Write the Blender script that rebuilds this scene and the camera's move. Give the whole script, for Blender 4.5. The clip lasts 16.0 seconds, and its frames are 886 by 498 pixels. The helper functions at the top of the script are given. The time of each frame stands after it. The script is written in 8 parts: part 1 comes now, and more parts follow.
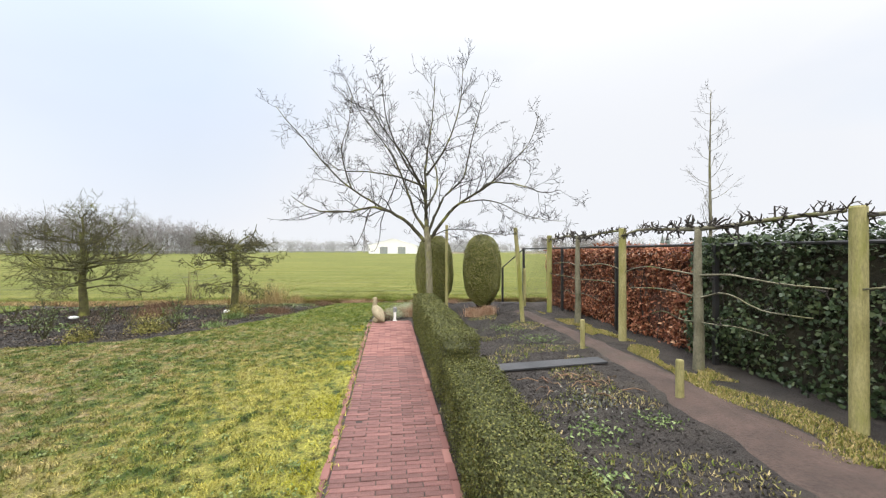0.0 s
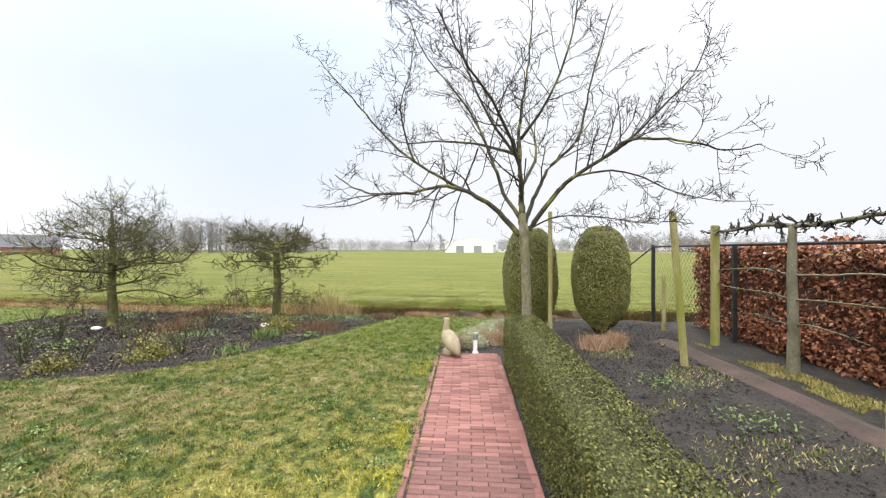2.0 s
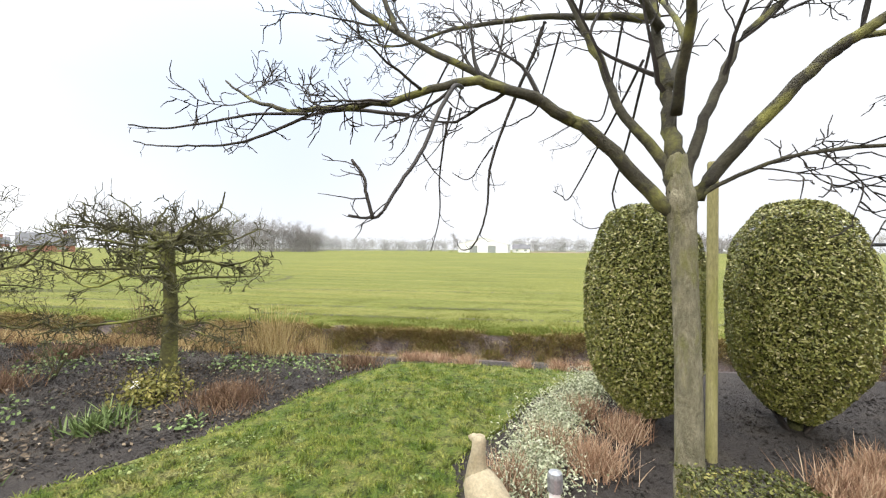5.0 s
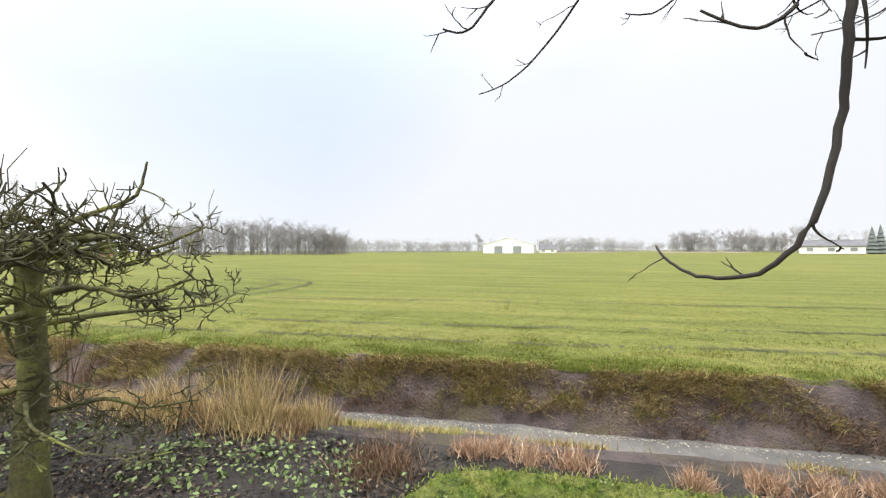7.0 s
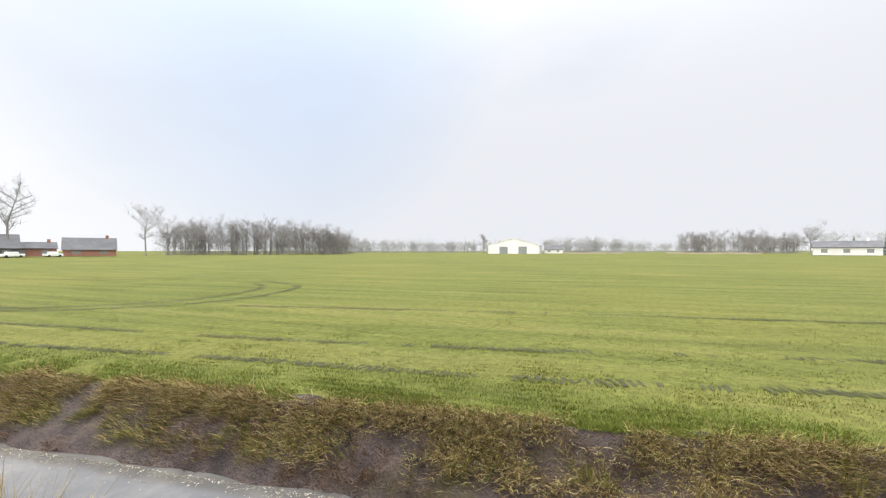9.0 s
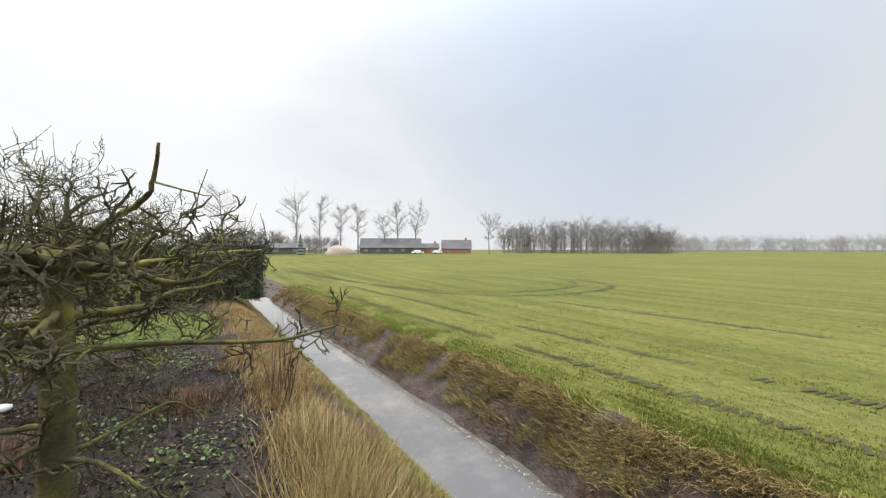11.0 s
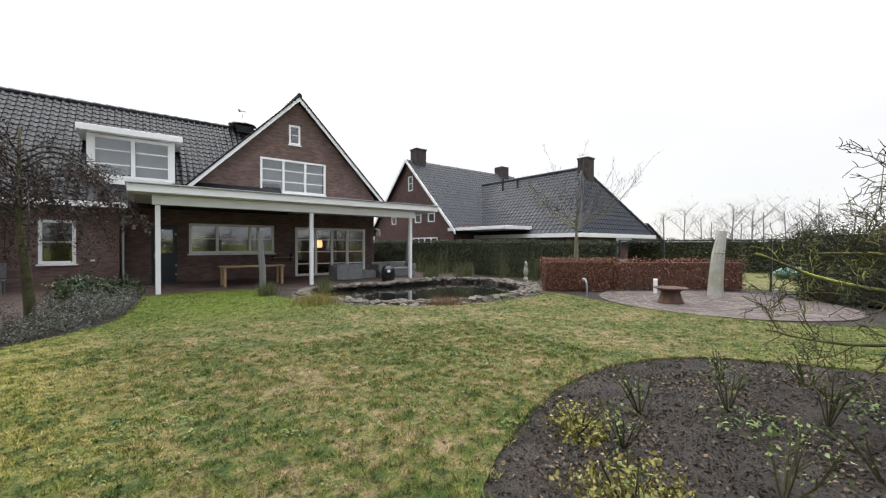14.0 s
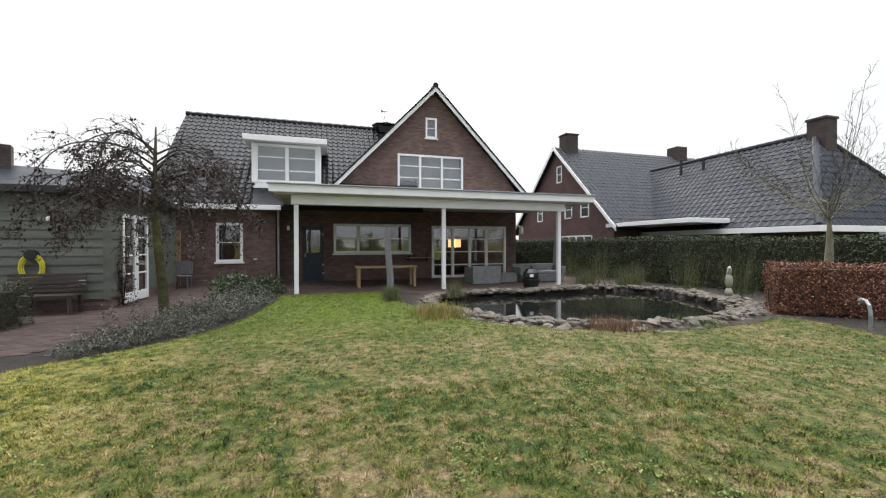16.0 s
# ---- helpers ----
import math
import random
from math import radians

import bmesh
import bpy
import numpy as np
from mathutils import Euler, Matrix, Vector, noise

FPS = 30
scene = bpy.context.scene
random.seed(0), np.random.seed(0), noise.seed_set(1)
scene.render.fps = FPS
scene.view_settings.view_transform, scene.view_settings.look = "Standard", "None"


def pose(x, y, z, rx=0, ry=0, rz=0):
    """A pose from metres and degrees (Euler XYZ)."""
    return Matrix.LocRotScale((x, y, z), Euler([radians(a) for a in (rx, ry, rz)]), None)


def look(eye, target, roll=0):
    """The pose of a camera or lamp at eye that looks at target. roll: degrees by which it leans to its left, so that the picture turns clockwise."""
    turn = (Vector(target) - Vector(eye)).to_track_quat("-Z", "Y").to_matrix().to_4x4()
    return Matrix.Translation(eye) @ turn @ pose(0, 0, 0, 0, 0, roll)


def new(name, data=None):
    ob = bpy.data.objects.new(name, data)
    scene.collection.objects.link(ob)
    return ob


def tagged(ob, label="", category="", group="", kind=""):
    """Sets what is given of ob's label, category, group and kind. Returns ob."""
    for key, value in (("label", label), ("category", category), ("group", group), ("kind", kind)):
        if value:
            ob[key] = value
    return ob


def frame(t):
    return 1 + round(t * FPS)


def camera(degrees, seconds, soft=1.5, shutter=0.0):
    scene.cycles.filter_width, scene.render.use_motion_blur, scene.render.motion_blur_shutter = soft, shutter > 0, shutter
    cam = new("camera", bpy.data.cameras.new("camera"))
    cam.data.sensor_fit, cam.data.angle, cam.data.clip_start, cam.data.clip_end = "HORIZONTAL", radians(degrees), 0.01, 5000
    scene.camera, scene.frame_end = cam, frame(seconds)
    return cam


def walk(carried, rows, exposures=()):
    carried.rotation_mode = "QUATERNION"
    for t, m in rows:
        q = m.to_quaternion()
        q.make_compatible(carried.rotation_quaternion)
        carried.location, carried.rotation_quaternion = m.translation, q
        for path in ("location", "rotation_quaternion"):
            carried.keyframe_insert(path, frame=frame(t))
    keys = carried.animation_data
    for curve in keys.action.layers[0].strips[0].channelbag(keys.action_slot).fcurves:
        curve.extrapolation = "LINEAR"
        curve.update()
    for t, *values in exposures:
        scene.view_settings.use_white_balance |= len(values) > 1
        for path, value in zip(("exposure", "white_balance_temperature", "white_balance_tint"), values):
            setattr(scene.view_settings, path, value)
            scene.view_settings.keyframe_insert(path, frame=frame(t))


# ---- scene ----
cam = camera(98.0, 16.0, soft=1.2)
PATH = [
    (0, (-0.031, -0.305, 1.529), (-0.02, 1.695, 1.539), 0.1),
    (0.5, (-0.163, 0.433, 1.542), (-0.28, 2.429, 1.551), 0.1),
    (1, (-0.261, 1.138, 1.516), (-0.523, 3.12, 1.523), 0.0),
    (1.5, (-0.342, 1.8, 1.511), (-0.675, 3.772, 1.517), 0.0),
    (2, (-0.423, 2.432, 1.522), (-0.803, 4.396, 1.526), 0.1),
    (2.5, (-0.533, 3.078, 1.544), (-0.928, 5.039, 1.549), 0.2),
    (3, (-0.625, 3.734, 1.562), (-1.051, 5.688, 1.565), 0.4),
    (3.2, (-0.684, 3.979, 1.546), (-1.123, 5.931, 1.542), 0.3),
    (5.3, (-1.3, 6.265, 1.5), (-1.75, 8.214, 1.503), 0.4),
    (5.5, (-1.412, 6.516, 1.455), (-1.887, 8.458, 1.455), 0.3),
    (6, (-1.761, 7.065, 1.432), (-2.28, 8.997, 1.434), 0.3),
    (6.5, (-2.022, 7.541, 1.502), (-2.582, 9.461, 1.51), 0.0),
    (7, (-2.148, 8.023, 1.587), (-2.713, 9.942, 1.595), -0.2),
    (7.5, (-2.184, 8.623, 1.668), (-2.722, 10.55, 1.675), -0.4),
    (8, (-2.239, 9.201, 1.683), (-2.756, 11.133, 1.686), -0.4),
    (8.2, (-2.236, 9.405, 1.684), (-2.75, 11.338, 1.69), -0.3),
    (10.5, (-2.516, 10.393, 1.672), (-3.89, 11.846, 1.673), 0.2),
    (11, (-2.522, 10.458, 1.68), (-4.284, 11.404, 1.683), 0.0),
    (11.5, (-2.488, 10.302, 1.689), (-4.466, 10.597, 1.684), 0.3),
    (12, (-2.517, 10.168, 1.689), (-4.487, 9.823, 1.674), 0.4),
    (12.5, (-2.582, 9.789, 1.686), (-4.386, 8.926, 1.662), 0.2),
    (13, (-2.733, 9.215, 1.591), (-4.297, 7.969, 1.572), 0.2),
    (13.5, (-3.032, 8.646, 1.569), (-4.373, 7.162, 1.551), 0.2),
    (14, (-3.327, 8.031, 1.54), (-4.564, 6.46, 1.518), 0.1),
    (14.5, (-3.692, 7.474, 1.543), (-4.824, 5.825, 1.521), 0.1),
    (15, (-4.028, 6.923, 1.528), (-4.999, 5.175, 1.503), 0.1),
    (15.5, (-4.354, 6.41, 1.523), (-5.136, 4.569, 1.5), -0.0),
    (16, (-4.696, 5.99, 1.508), (-5.266, 4.073, 1.486), -0.1),
]
EXPOSURE = [(0, 0.18), (1.5, 0.24), (3, 0.32), (5.5, 0.38), (8, 0.12), (10.5, -0.04), (11.2, -0.16), (12.2, -0.12), (13, -0.12), (16, -0.10)]
walk(cam, [(t, look(eye, target, roll)) for t, eye, target, roll in PATH], EXPOSURE)

# ---- light ----
world = bpy.data.worlds.new("overcast_day")
scene.world = world
world.use_nodes = True
wn, wl = world.node_tree.nodes, world.node_tree.links
wn.clear()
SUN_EL, SUN_ROT = radians(28), radians(200)
sky = wn.new("ShaderNodeTexSky")
sky.sky_type = "NISHITA"
sky.sun_disc = False
sky.sun_elevation, sky.sun_rotation = SUN_EL, SUN_ROT
sky.air_density, sky.dust_density = 1.0, 2.0
gain = wn.new("ShaderNodeVectorMath")
gain.operation = "SCALE"
gain.inputs[3].default_value = 0.17
wl.new(sky.outputs[0], gain.inputs[0])
wco = wn.new("ShaderNodeTexCoord")
wmap = wn.new("ShaderNodeMapping")
wmap.inputs["Scale"].default_value = (1.0, 1.0, 2.6)
cloud = wn.new("ShaderNodeTexNoise")
cloud.inputs["Scale"].default_value = 1.35
cloud.inputs["Detail"].default_value = 5
cloud.inputs["Roughness"].default_value = 0.45
cramp = wn.new("ShaderNodeValToRGB")
cramp.color_ramp.elements[0].position, cramp.color_ramp.elements[1].position = 0.30, 0.52
cramp.color_ramp.elements[0].color = (0.80, 0.80, 0.80, 1)
wmix = wn.new("ShaderNodeMix")
wmix.data_type = "RGBA"
wmix.inputs["B"].default_value = (0.91, 0.92, 0.945, 1)
bg = wn.new("ShaderNodeBackground")
bg.inputs["Strength"].default_value = 1.0
wout = wn.new("ShaderNodeOutputWorld")
wl.new(wco.outputs["Generated"], wmap.inputs["Vector"])
wl.new(wmap.outputs["Vector"], cloud.inputs["Vector"])
wl.new(cloud.outputs["Fac"], cramp.inputs["Fac"])
wl.new(cramp.outputs["Color"], wmix.inputs["Factor"])
wl.new(gain.outputs[0], wmix.inputs["A"])
wl.new(wmix.outputs["Result"], bg.inputs["Color"])
# an overcast sky is brightest overhead
wsep = wn.new("ShaderNodeSeparateXYZ")
wl.new(wco.outputs["Generated"], wsep.inputs[0])
wpos = wn.new("ShaderNodeMath")
wpos.operation = "MAXIMUM"
wpos.inputs[1].default_value = 0.0
wl.new(wsep.outputs[2], wpos.inputs[0])
wpow = wn.new("ShaderNodeMath")
wpow.operation = "POWER"
wpow.inputs[1].default_value = 5.0
wl.new(wpos.outputs[0], wpow.inputs[0])
wtop = wn.new("ShaderNodeMath")
wtop.operation = "MULTIPLY_ADD"
wtop.inputs[1].default_value, wtop.inputs[2].default_value = 6.4, 1.0
wl.new(wpow.outputs[0], wtop.inputs[0])
wl.new(wtop.outputs[0], bg.inputs["Strength"])
wl.new(bg.outputs[0], wout.inputs["Surface"])
# thinner cloud to the north, with a faint blue opening
side = wn.new("ShaderNodeVectorMath")
side.operation = "DOT_PRODUCT"
side.inputs[1].default_value = (0.1, 0.995, 0.0)
wl.new(wco.outputs["Generated"], side.inputs[0])
north = wn.new("ShaderNodeMapRange")
north.inputs["From Min"].default_value, north.inputs["From Max"].default_value = -0.1, 0.75
wl.new(side.outputs["Value"], north.inputs["Value"])
nmix = wn.new("ShaderNodeMix")
nmix.data_type = "RGBA"
nmix.inputs["A"].default_value, nmix.inputs["B"].default_value = (1.08, 1.085, 1.10, 1), (0.785, 0.805, 0.85, 1)
wl.new(north.outputs["Result"], nmix.inputs["Factor"])
gap = wn.new("ShaderNodeVectorMath")
gap.operation = "DOT_PRODUCT"
gap.inputs[1].default_value = Vector((-0.58, 0.67, 0.50)).normalized()
wl.new(wco.outputs["Generated"], gap.inputs[0])
gmap = wn.new("ShaderNodeMapRange")
gmap.inputs["From Min"].default_value, gmap.inputs["From Max"].default_value = 0.87, 1.03
wl.new(gap.outputs["Value"], gmap.inputs["Value"])
gmul = wn.new("ShaderNodeMath")
gmul.operation = "MULTIPLY"
wl.new(gmap.outputs["Result"], gmul.inputs[0])
wl.new(cloud.outputs["Fac"], gmul.inputs[1])
gmix = wn.new("ShaderNodeMix")
gmix.data_type = "RGBA"
gmix.inputs["B"].default_value = (0.42, 0.62, 0.95, 1)
wl.new(gmul.outputs[0], gmix.inputs["Factor"])
wl.new(nmix.outputs["Result"], gmix.inputs["A"])
wl.new(gmix.outputs["Result"], wmix.inputs["B"])
sun = new("sun", bpy.data.lights.new("sun", "SUN"))
sun.data.energy, sun.data.angle, sun.data.color = 1.5, radians(18), (1.0, 0.95, 0.88)
sun.matrix_world = look((0, 0, 0), (-math.sin(SUN_ROT) * math.cos(SUN_EL), -math.cos(SUN_ROT) * math.cos(SUN_EL), -math.sin(SUN_EL)))


# ---- materials ----
def shader(name):
    m = bpy.data.materials.new(name)
    m.use_nodes = True
    n, l = m.node_tree.nodes, m.node_tree.links
    return m, n, l, n["Principled BSDF"]


def node(n, l, kind, **ins):
    x = n.new("ShaderNode" + kind)
    for k, v in ins.items():
        k = k.replace("_", " ")
        if hasattr(v, "is_output"):
            l.new(v, x.inputs[k])
        else:
            x.inputs[k].default_value = v
    return x


def rgb(c):
    return (c[0], c[1], c[2], 1)


def ramp(n, l, fac, stops):
    r = n.new("ShaderNodeValToRGB")
    while len(r.color_ramp.elements) < len(stops):
        r.color_ramp.elements.new(0.5)
    for e, (p, c) in zip(r.color_ramp.elements, stops):
        e.position, e.color = p, rgb(c)
    l.new(fac, r.inputs["Fac"])
    return r.outputs["Color"]


def blend(n, l, fac, a, b, mode="MIX"):
    x = n.new("ShaderNodeMix")
    x.data_type, x.blend_type = "RGBA", mode
    for key, v in (("Factor", fac), ("A", a), ("B", b)):
        if hasattr(v, "is_output"):
            l.new(v, x.inputs[key])
        else:
            x.inputs[key].default_value = v if key == "Factor" else rgb(v)
    return x.outputs["Result"]


def surface(name, a, b, scale=3.0, fine=40.0, rough=0.7, bump=0.3, depth=0.01, metal=0.0, stain=None, piece=False, squash=(1, 1, 1), speck=1.0):
    """Two-scale mottled surface: broad patches between a and b, fine grain, relief."""
    m, n, l, p = shader(name)
    co = n.new("ShaderNodeTexCoord")
    mp = node(n, l, "Mapping", Vector=co.outputs["Object"], Scale=squash)
    broad = node(n, l, "TexNoise", Vector=mp.outputs[0], Scale=scale, Detail=6.0, Roughness=0.6)
    grain = node(n, l, "TexNoise", Vector=mp.outputs[0], Scale=fine, Detail=4.0, Roughness=0.7)
    col = ramp(n, l, broad.outputs["Fac"], ((0.32, a), (0.68, b)))
    g = ramp(n, l, grain.outputs["Fac"], ((0.25, (1 - 0.4 * speck,) * 3), (0.75, (1 + 0.25 * speck,) * 3)))
    col = blend(n, l, 1.0, col, g, "MULTIPLY")
    if stain:
        s = node(n, l, "TexNoise", Vector=mp.outputs[0], Scale=scale * 0.37, Detail=8.0, Roughness=0.65)
        f = ramp(n, l, s.outputs["Fac"], ((0.52, (0, 0, 0)), (0.66, (1, 1, 1))))
        col = blend(n, l, f, col, stain)
    if piece:
        info = n.new("ShaderNodeObjectInfo")
        v = ramp(n, l, info.outputs["Random"], ((0.0, (0.68, 0.68, 0.68)), (1.0, (1.2, 1.2, 1.2))))
        col = blend(n, l, 1.0, col, v, "MULTIPLY")
    l.new(col, p.inputs["Base Color"])
    p.inputs["Roughness"].default_value, p.inputs["Metallic"].default_value = rough, metal
    bp = node(n, l, "Bump", Height=grain.outputs["Fac"], Strength=bump, Distance=depth)
    l.new(bp.outputs[0], p.inputs["Normal"])
    return m


def foliage(name, stops, rough=0.55, patch=None, scale=0.9, edge=(0.45, 0.58)):
    """Leaves or blades: colour by island, with broad patches."""
    m, n, l, p = shader(name)
    geo = n.new("ShaderNodeNewGeometry")
    col = ramp(n, l, geo.outputs["Random Per Island"], stops)
    if patch:
        t = node(n, l, "TexNoise", Vector=geo.outputs["Position"], Scale=scale, Detail=6.0, Roughness=0.62)
        f = ramp(n, l, t.outputs["Fac"], ((edge[0], (0, 0, 0)), (edge[1], (1, 1, 1))))
        col2 = ramp(n, l, geo.outputs["Random Per Island"], patch)
        col = blend(n, l, f, col, col2)
    l.new(col, p.inputs["Base Color"])
    p.inputs["Roughness"].default_value = rough
    p.inputs["Specular IOR Level"].default_value = 0.3
    return m


def brickwork(name, a, b, mortar, bw=0.21, bh=0.0625, rough=0.85):
    m, n, l, p = shader(name)
    co = n.new("ShaderNodeTexCoord")
    s = node(n, l, "SeparateXYZ", Vector=co.outputs["Object"])
    add = n.new("ShaderNodeMath")
    l.new(s.outputs[0], add.inputs[0])
    l.new(s.outputs[1], add.inputs[1])
    c = node(n, l, "CombineXYZ", X=add.outputs[0], Y=s.outputs[2])
    bt = n.new("ShaderNodeTexBrick")
    for k, v in (("Scale", 1.0), ("Mortar Size", 0.006), ("Brick Width", bw), ("Row Height", bh), ("Bias", -0.1)):
        bt.inputs[k].default_value = v
    bt.inputs["Color1"].default_value, bt.inputs["Color2"].default_value, bt.inputs["Mortar"].default_value = rgb(a), rgb(b), rgb(mortar)
    l.new(c.outputs[0], bt.inputs["Vector"])
    t = node(n, l, "TexNoise", Vector=co.outputs["Object"], Scale=1.1, Detail=6.0, Roughness=0.65)
    g = ramp(n, l, t.outputs["Fac"], ((0.3, (0.72, 0.72, 0.74)), (0.7, (1.25, 1.2, 1.15))))
    col = blend(n, l, 1.0, bt.outputs["Color"], g, "MULTIPLY")
    l.new(col, p.inputs["Base Color"])
    p.inputs["Roughness"].default_value = rough
    bp = node(n, l, "Bump", Height=bt.outputs["Fac"], Strength=0.5, Distance=0.006)
    bp.invert = True
    l.new(bp.outputs[0], p.inputs["Normal"])
    return m


def span(n, l, value, a, b):
    x = n.new("ShaderNodeMapRange")
    x.inputs["From Min"].default_value, x.inputs["From Max"].default_value = a, b
    l.new(value, x.inputs["Value"])
    return x.outputs["Result"]


def calc(n, l, op, a, b):
    x = n.new("ShaderNodeMath")
    x.operation = op
    for k, v in ((0, a), (1, b)):
        if hasattr(v, "is_output"):
            l.new(v, x.inputs[k])
        else:
            x.inputs[k].default_value = v
    return x.outputs[0]


def lawn_mat(name, island):
    """Winter lawn: straw and olive patches, fresh green at both ends, moss along the path."""
    m, n, l, p = shader(name)
    geo = n.new("ShaderNodeNewGeometry")
    pos = geo.outputs["Position"]
    s = node(n, l, "SeparateXYZ", Vector=pos)
    n1 = node(n, l, "TexNoise", Vector=pos, Scale=0.9, Detail=5.0, Roughness=0.62)
    n2 = node(n, l, "TexNoise", Vector=pos, Scale=6.5, Detail=5.0, Roughness=0.7)
    n3 = node(n, l, "TexNoise", Vector=pos, Scale=15.0, Detail=3.0, Roughness=0.6)
    mixed = calc(n, l, "ADD", calc(n, l, "MULTIPLY", n1.outputs["Fac"], 0.38), calc(n, l, "MULTIPLY", n2.outputs["Fac"], 0.62))
    col = ramp(n, l, mixed, ((0.415, (0.060, 0.098, 0.018)), (0.485, (0.130, 0.148, 0.032)), (0.54, (0.215, 0.184, 0.070)), (0.61, (0.315, 0.245, 0.14))))
    green = ramp(n, l, n2.outputs["Fac"], ((0.35, (0.080, 0.132, 0.012)), (0.65, (0.175, 0.222, 0.028))))
    zone = calc(n, l, "ADD", calc(n, l, "MULTIPLY", span(n, l, s.outputs[1], 5.9, 8.6), 0.7), span(n, l, s.outputs[1], 0.4, -2.4))
    zone = calc(n, l, "MULTIPLY", zone, span(n, l, n1.outputs["Fac"], 0.20, 0.50))
    col = blend(n, l, zone, col, green)
    near = calc(n, l, "SUBTRACT", calc(n, l, "MULTIPLY_ADD", s.outputs[1], -0.132), s.outputs[0])
    near.node.inputs[0].links[0].from_node.inputs[2].default_value = -0.544
    moss = calc(n, l, "MULTIPLY", span(n, l, near, 2.6, 0.1), calc(n, l, "MULTIPLY", span(n, l, mixed, 0.42, 0.56), span(n, l, s.outputs[1], 6.6, 4.5)))
    col = blend(n, l, moss, col, (0.36, 0.345, 0.065))
    dark = ramp(n, l, n3.outputs["Fac"], ((0.32, (0.38, 0.38, 0.38)), (0.46, (1, 1, 1)), (0.68, (1.25, 1.22, 1.2))))
    col = blend(n, l, 1.0, col, dark, "MULTIPLY")
    if island:
        v = ramp(n, l, geo.outputs["Random Per Island"], ((0.0, (0.62, 0.66, 0.6)), (0.6, (1.0, 1.0, 1.0)), (1.0, (1.5, 1.42, 1.4))))
        col = blend(n, l, 1.0, col, v, "MULTIPLY")
    else:
        v = node(n, l, "TexNoise", Vector=pos, Scale=60.0, Detail=4.0, Roughness=0.7)
        col = blend(n, l, 1.0, col, ramp(n, l, v.outputs["Fac"], ((0.3, (0.45, 0.45, 0.42)), (0.7, (1.15, 1.15, 1.15)))), "MULTIPLY")
        bp = node(n, l, "Bump", Height=v.outputs["Fac"], Strength=1.0, Distance=0.04)
        l.new(bp.outputs[0], p.inputs["Normal"])
    l.new(col, p.inputs["Base Color"])
    p.inputs["Roughness"].default_value = 0.7
    p.inputs["Specular IOR Level"].default_value = 0.25
    return m


def field_mat(name, island):
    """Drilled young corn: streaks along the rows, worn bands, fine mottling."""
    m, n, l, p = shader(name)
    geo = n.new("ShaderNodeNewGeometry")
    pos = geo.outputs["Position"]
    mp = node(n, l, "Mapping", Vector=pos, Rotation=(0, 0, -0.08), Scale=(0.05, 0.8, 1.0))
    streak = node(n, l, "TexNoise", Vector=mp.outputs[0], Scale=1.6, Detail=7.0, Roughness=0.7)
    broad = node(n, l, "TexNoise", Vector=pos, Scale=0.06, Detail=5.0, Roughness=0.6)
    fine = node(n, l, "TexNoise", Vector=pos, Scale=5.0, Detail=6.0, Roughness=0.75)
    col = ramp(n, l, streak.outputs["Fac"], ((0.30, (0.076, 0.087, 0.021)), (0.5, (0.128, 0.139, 0.031)), (0.7, (0.178, 0.168, 0.052))))
    worn = ramp(n, l, broad.outputs["Fac"], ((0.35, (0.88, 0.92, 0.9)), (0.65, (1.12, 1.06, 1.05))))
    col = blend(n, l, 1.0, col, worn, "MULTIPLY")
    if island:
        g = ramp(n, l, geo.outputs["Random Per Island"], ((0.0, (0.62, 0.66, 0.55)), (0.7, (0.98, 1.04, 0.88)), (1.0, (1.3, 1.25, 1.2))))
    else:
        g = ramp(n, l, fine.outputs["Fac"], ((0.32, (0.62, 0.62, 0.62)), (0.68, (1.2, 1.2, 1.2))))
        bp = node(n, l, "Bump", Height=fine.outputs["Fac"], Strength=0.8, Distance=0.06)
        l.new(bp.outputs[0], p.inputs["Normal"])
    l.new(blend(n, l, 1.0, col, g, "MULTIPLY"), p.inputs["Base Color"])
    p.inputs["Roughness"].default_value = 0.9
    p.inputs["Specular IOR Level"].default_value = 0.15
    return m


M = {}
M["turf"] = lawn_mat("lawn_turf", False)
M["lawnblade"] = lawn_mat("lawn_blades", True)
M["field"] = field_mat("young_corn_field", False)
M["fieldgrass"] = field_mat("corn_shoots", True)
M["bankmix"] = foliage("mixed_bank_grass", ((0.0, (0.085, 0.095, 0.018)), (0.35, (0.18, 0.185, 0.032)), (0.65, (0.27, 0.215, 0.07)), (1.0, (0.42, 0.32, 0.16))), 0.7)
M["lush"] = foliage("lush_field_edge_grass", ((0.0, (0.06, 0.095, 0.010)), (0.5, (0.115, 0.165, 0.018)), (0.9, (0.18, 0.215, 0.03)), (1.0, (0.27, 0.25, 0.06))), 0.6)
M["bankdry"] = foliage("dry_bank_grass", ((0.0, (0.085, 0.048, 0.02)), (0.35, (0.20, 0.13, 0.05)), (0.65, (0.32, 0.235, 0.095)), (0.8, (0.22, 0.22, 0.045)), (1.0, (0.46, 0.37, 0.19))), 0.8)
M["rustgrass"] = foliage("rust_brown_grass", ((0.0, (0.10, 0.055, 0.026)), (0.5, (0.21, 0.125, 0.055)), (1.0, (0.34, 0.24, 0.12))), 0.8)
M["driftlitter"] = foliage("pale_drift_litter", ((0.0, (0.10, 0.085, 0.06)), (0.7, (0.26, 0.23, 0.17)), (1.0, (0.5, 0.47, 0.4))), 0.8)
M["clover"] = foliage("clover_leaves", ((0.0, (0.075, 0.105, 0.024)), (0.6, (0.14, 0.18, 0.045)), (1.0, (0.25, 0.275, 0.11))), 0.6)
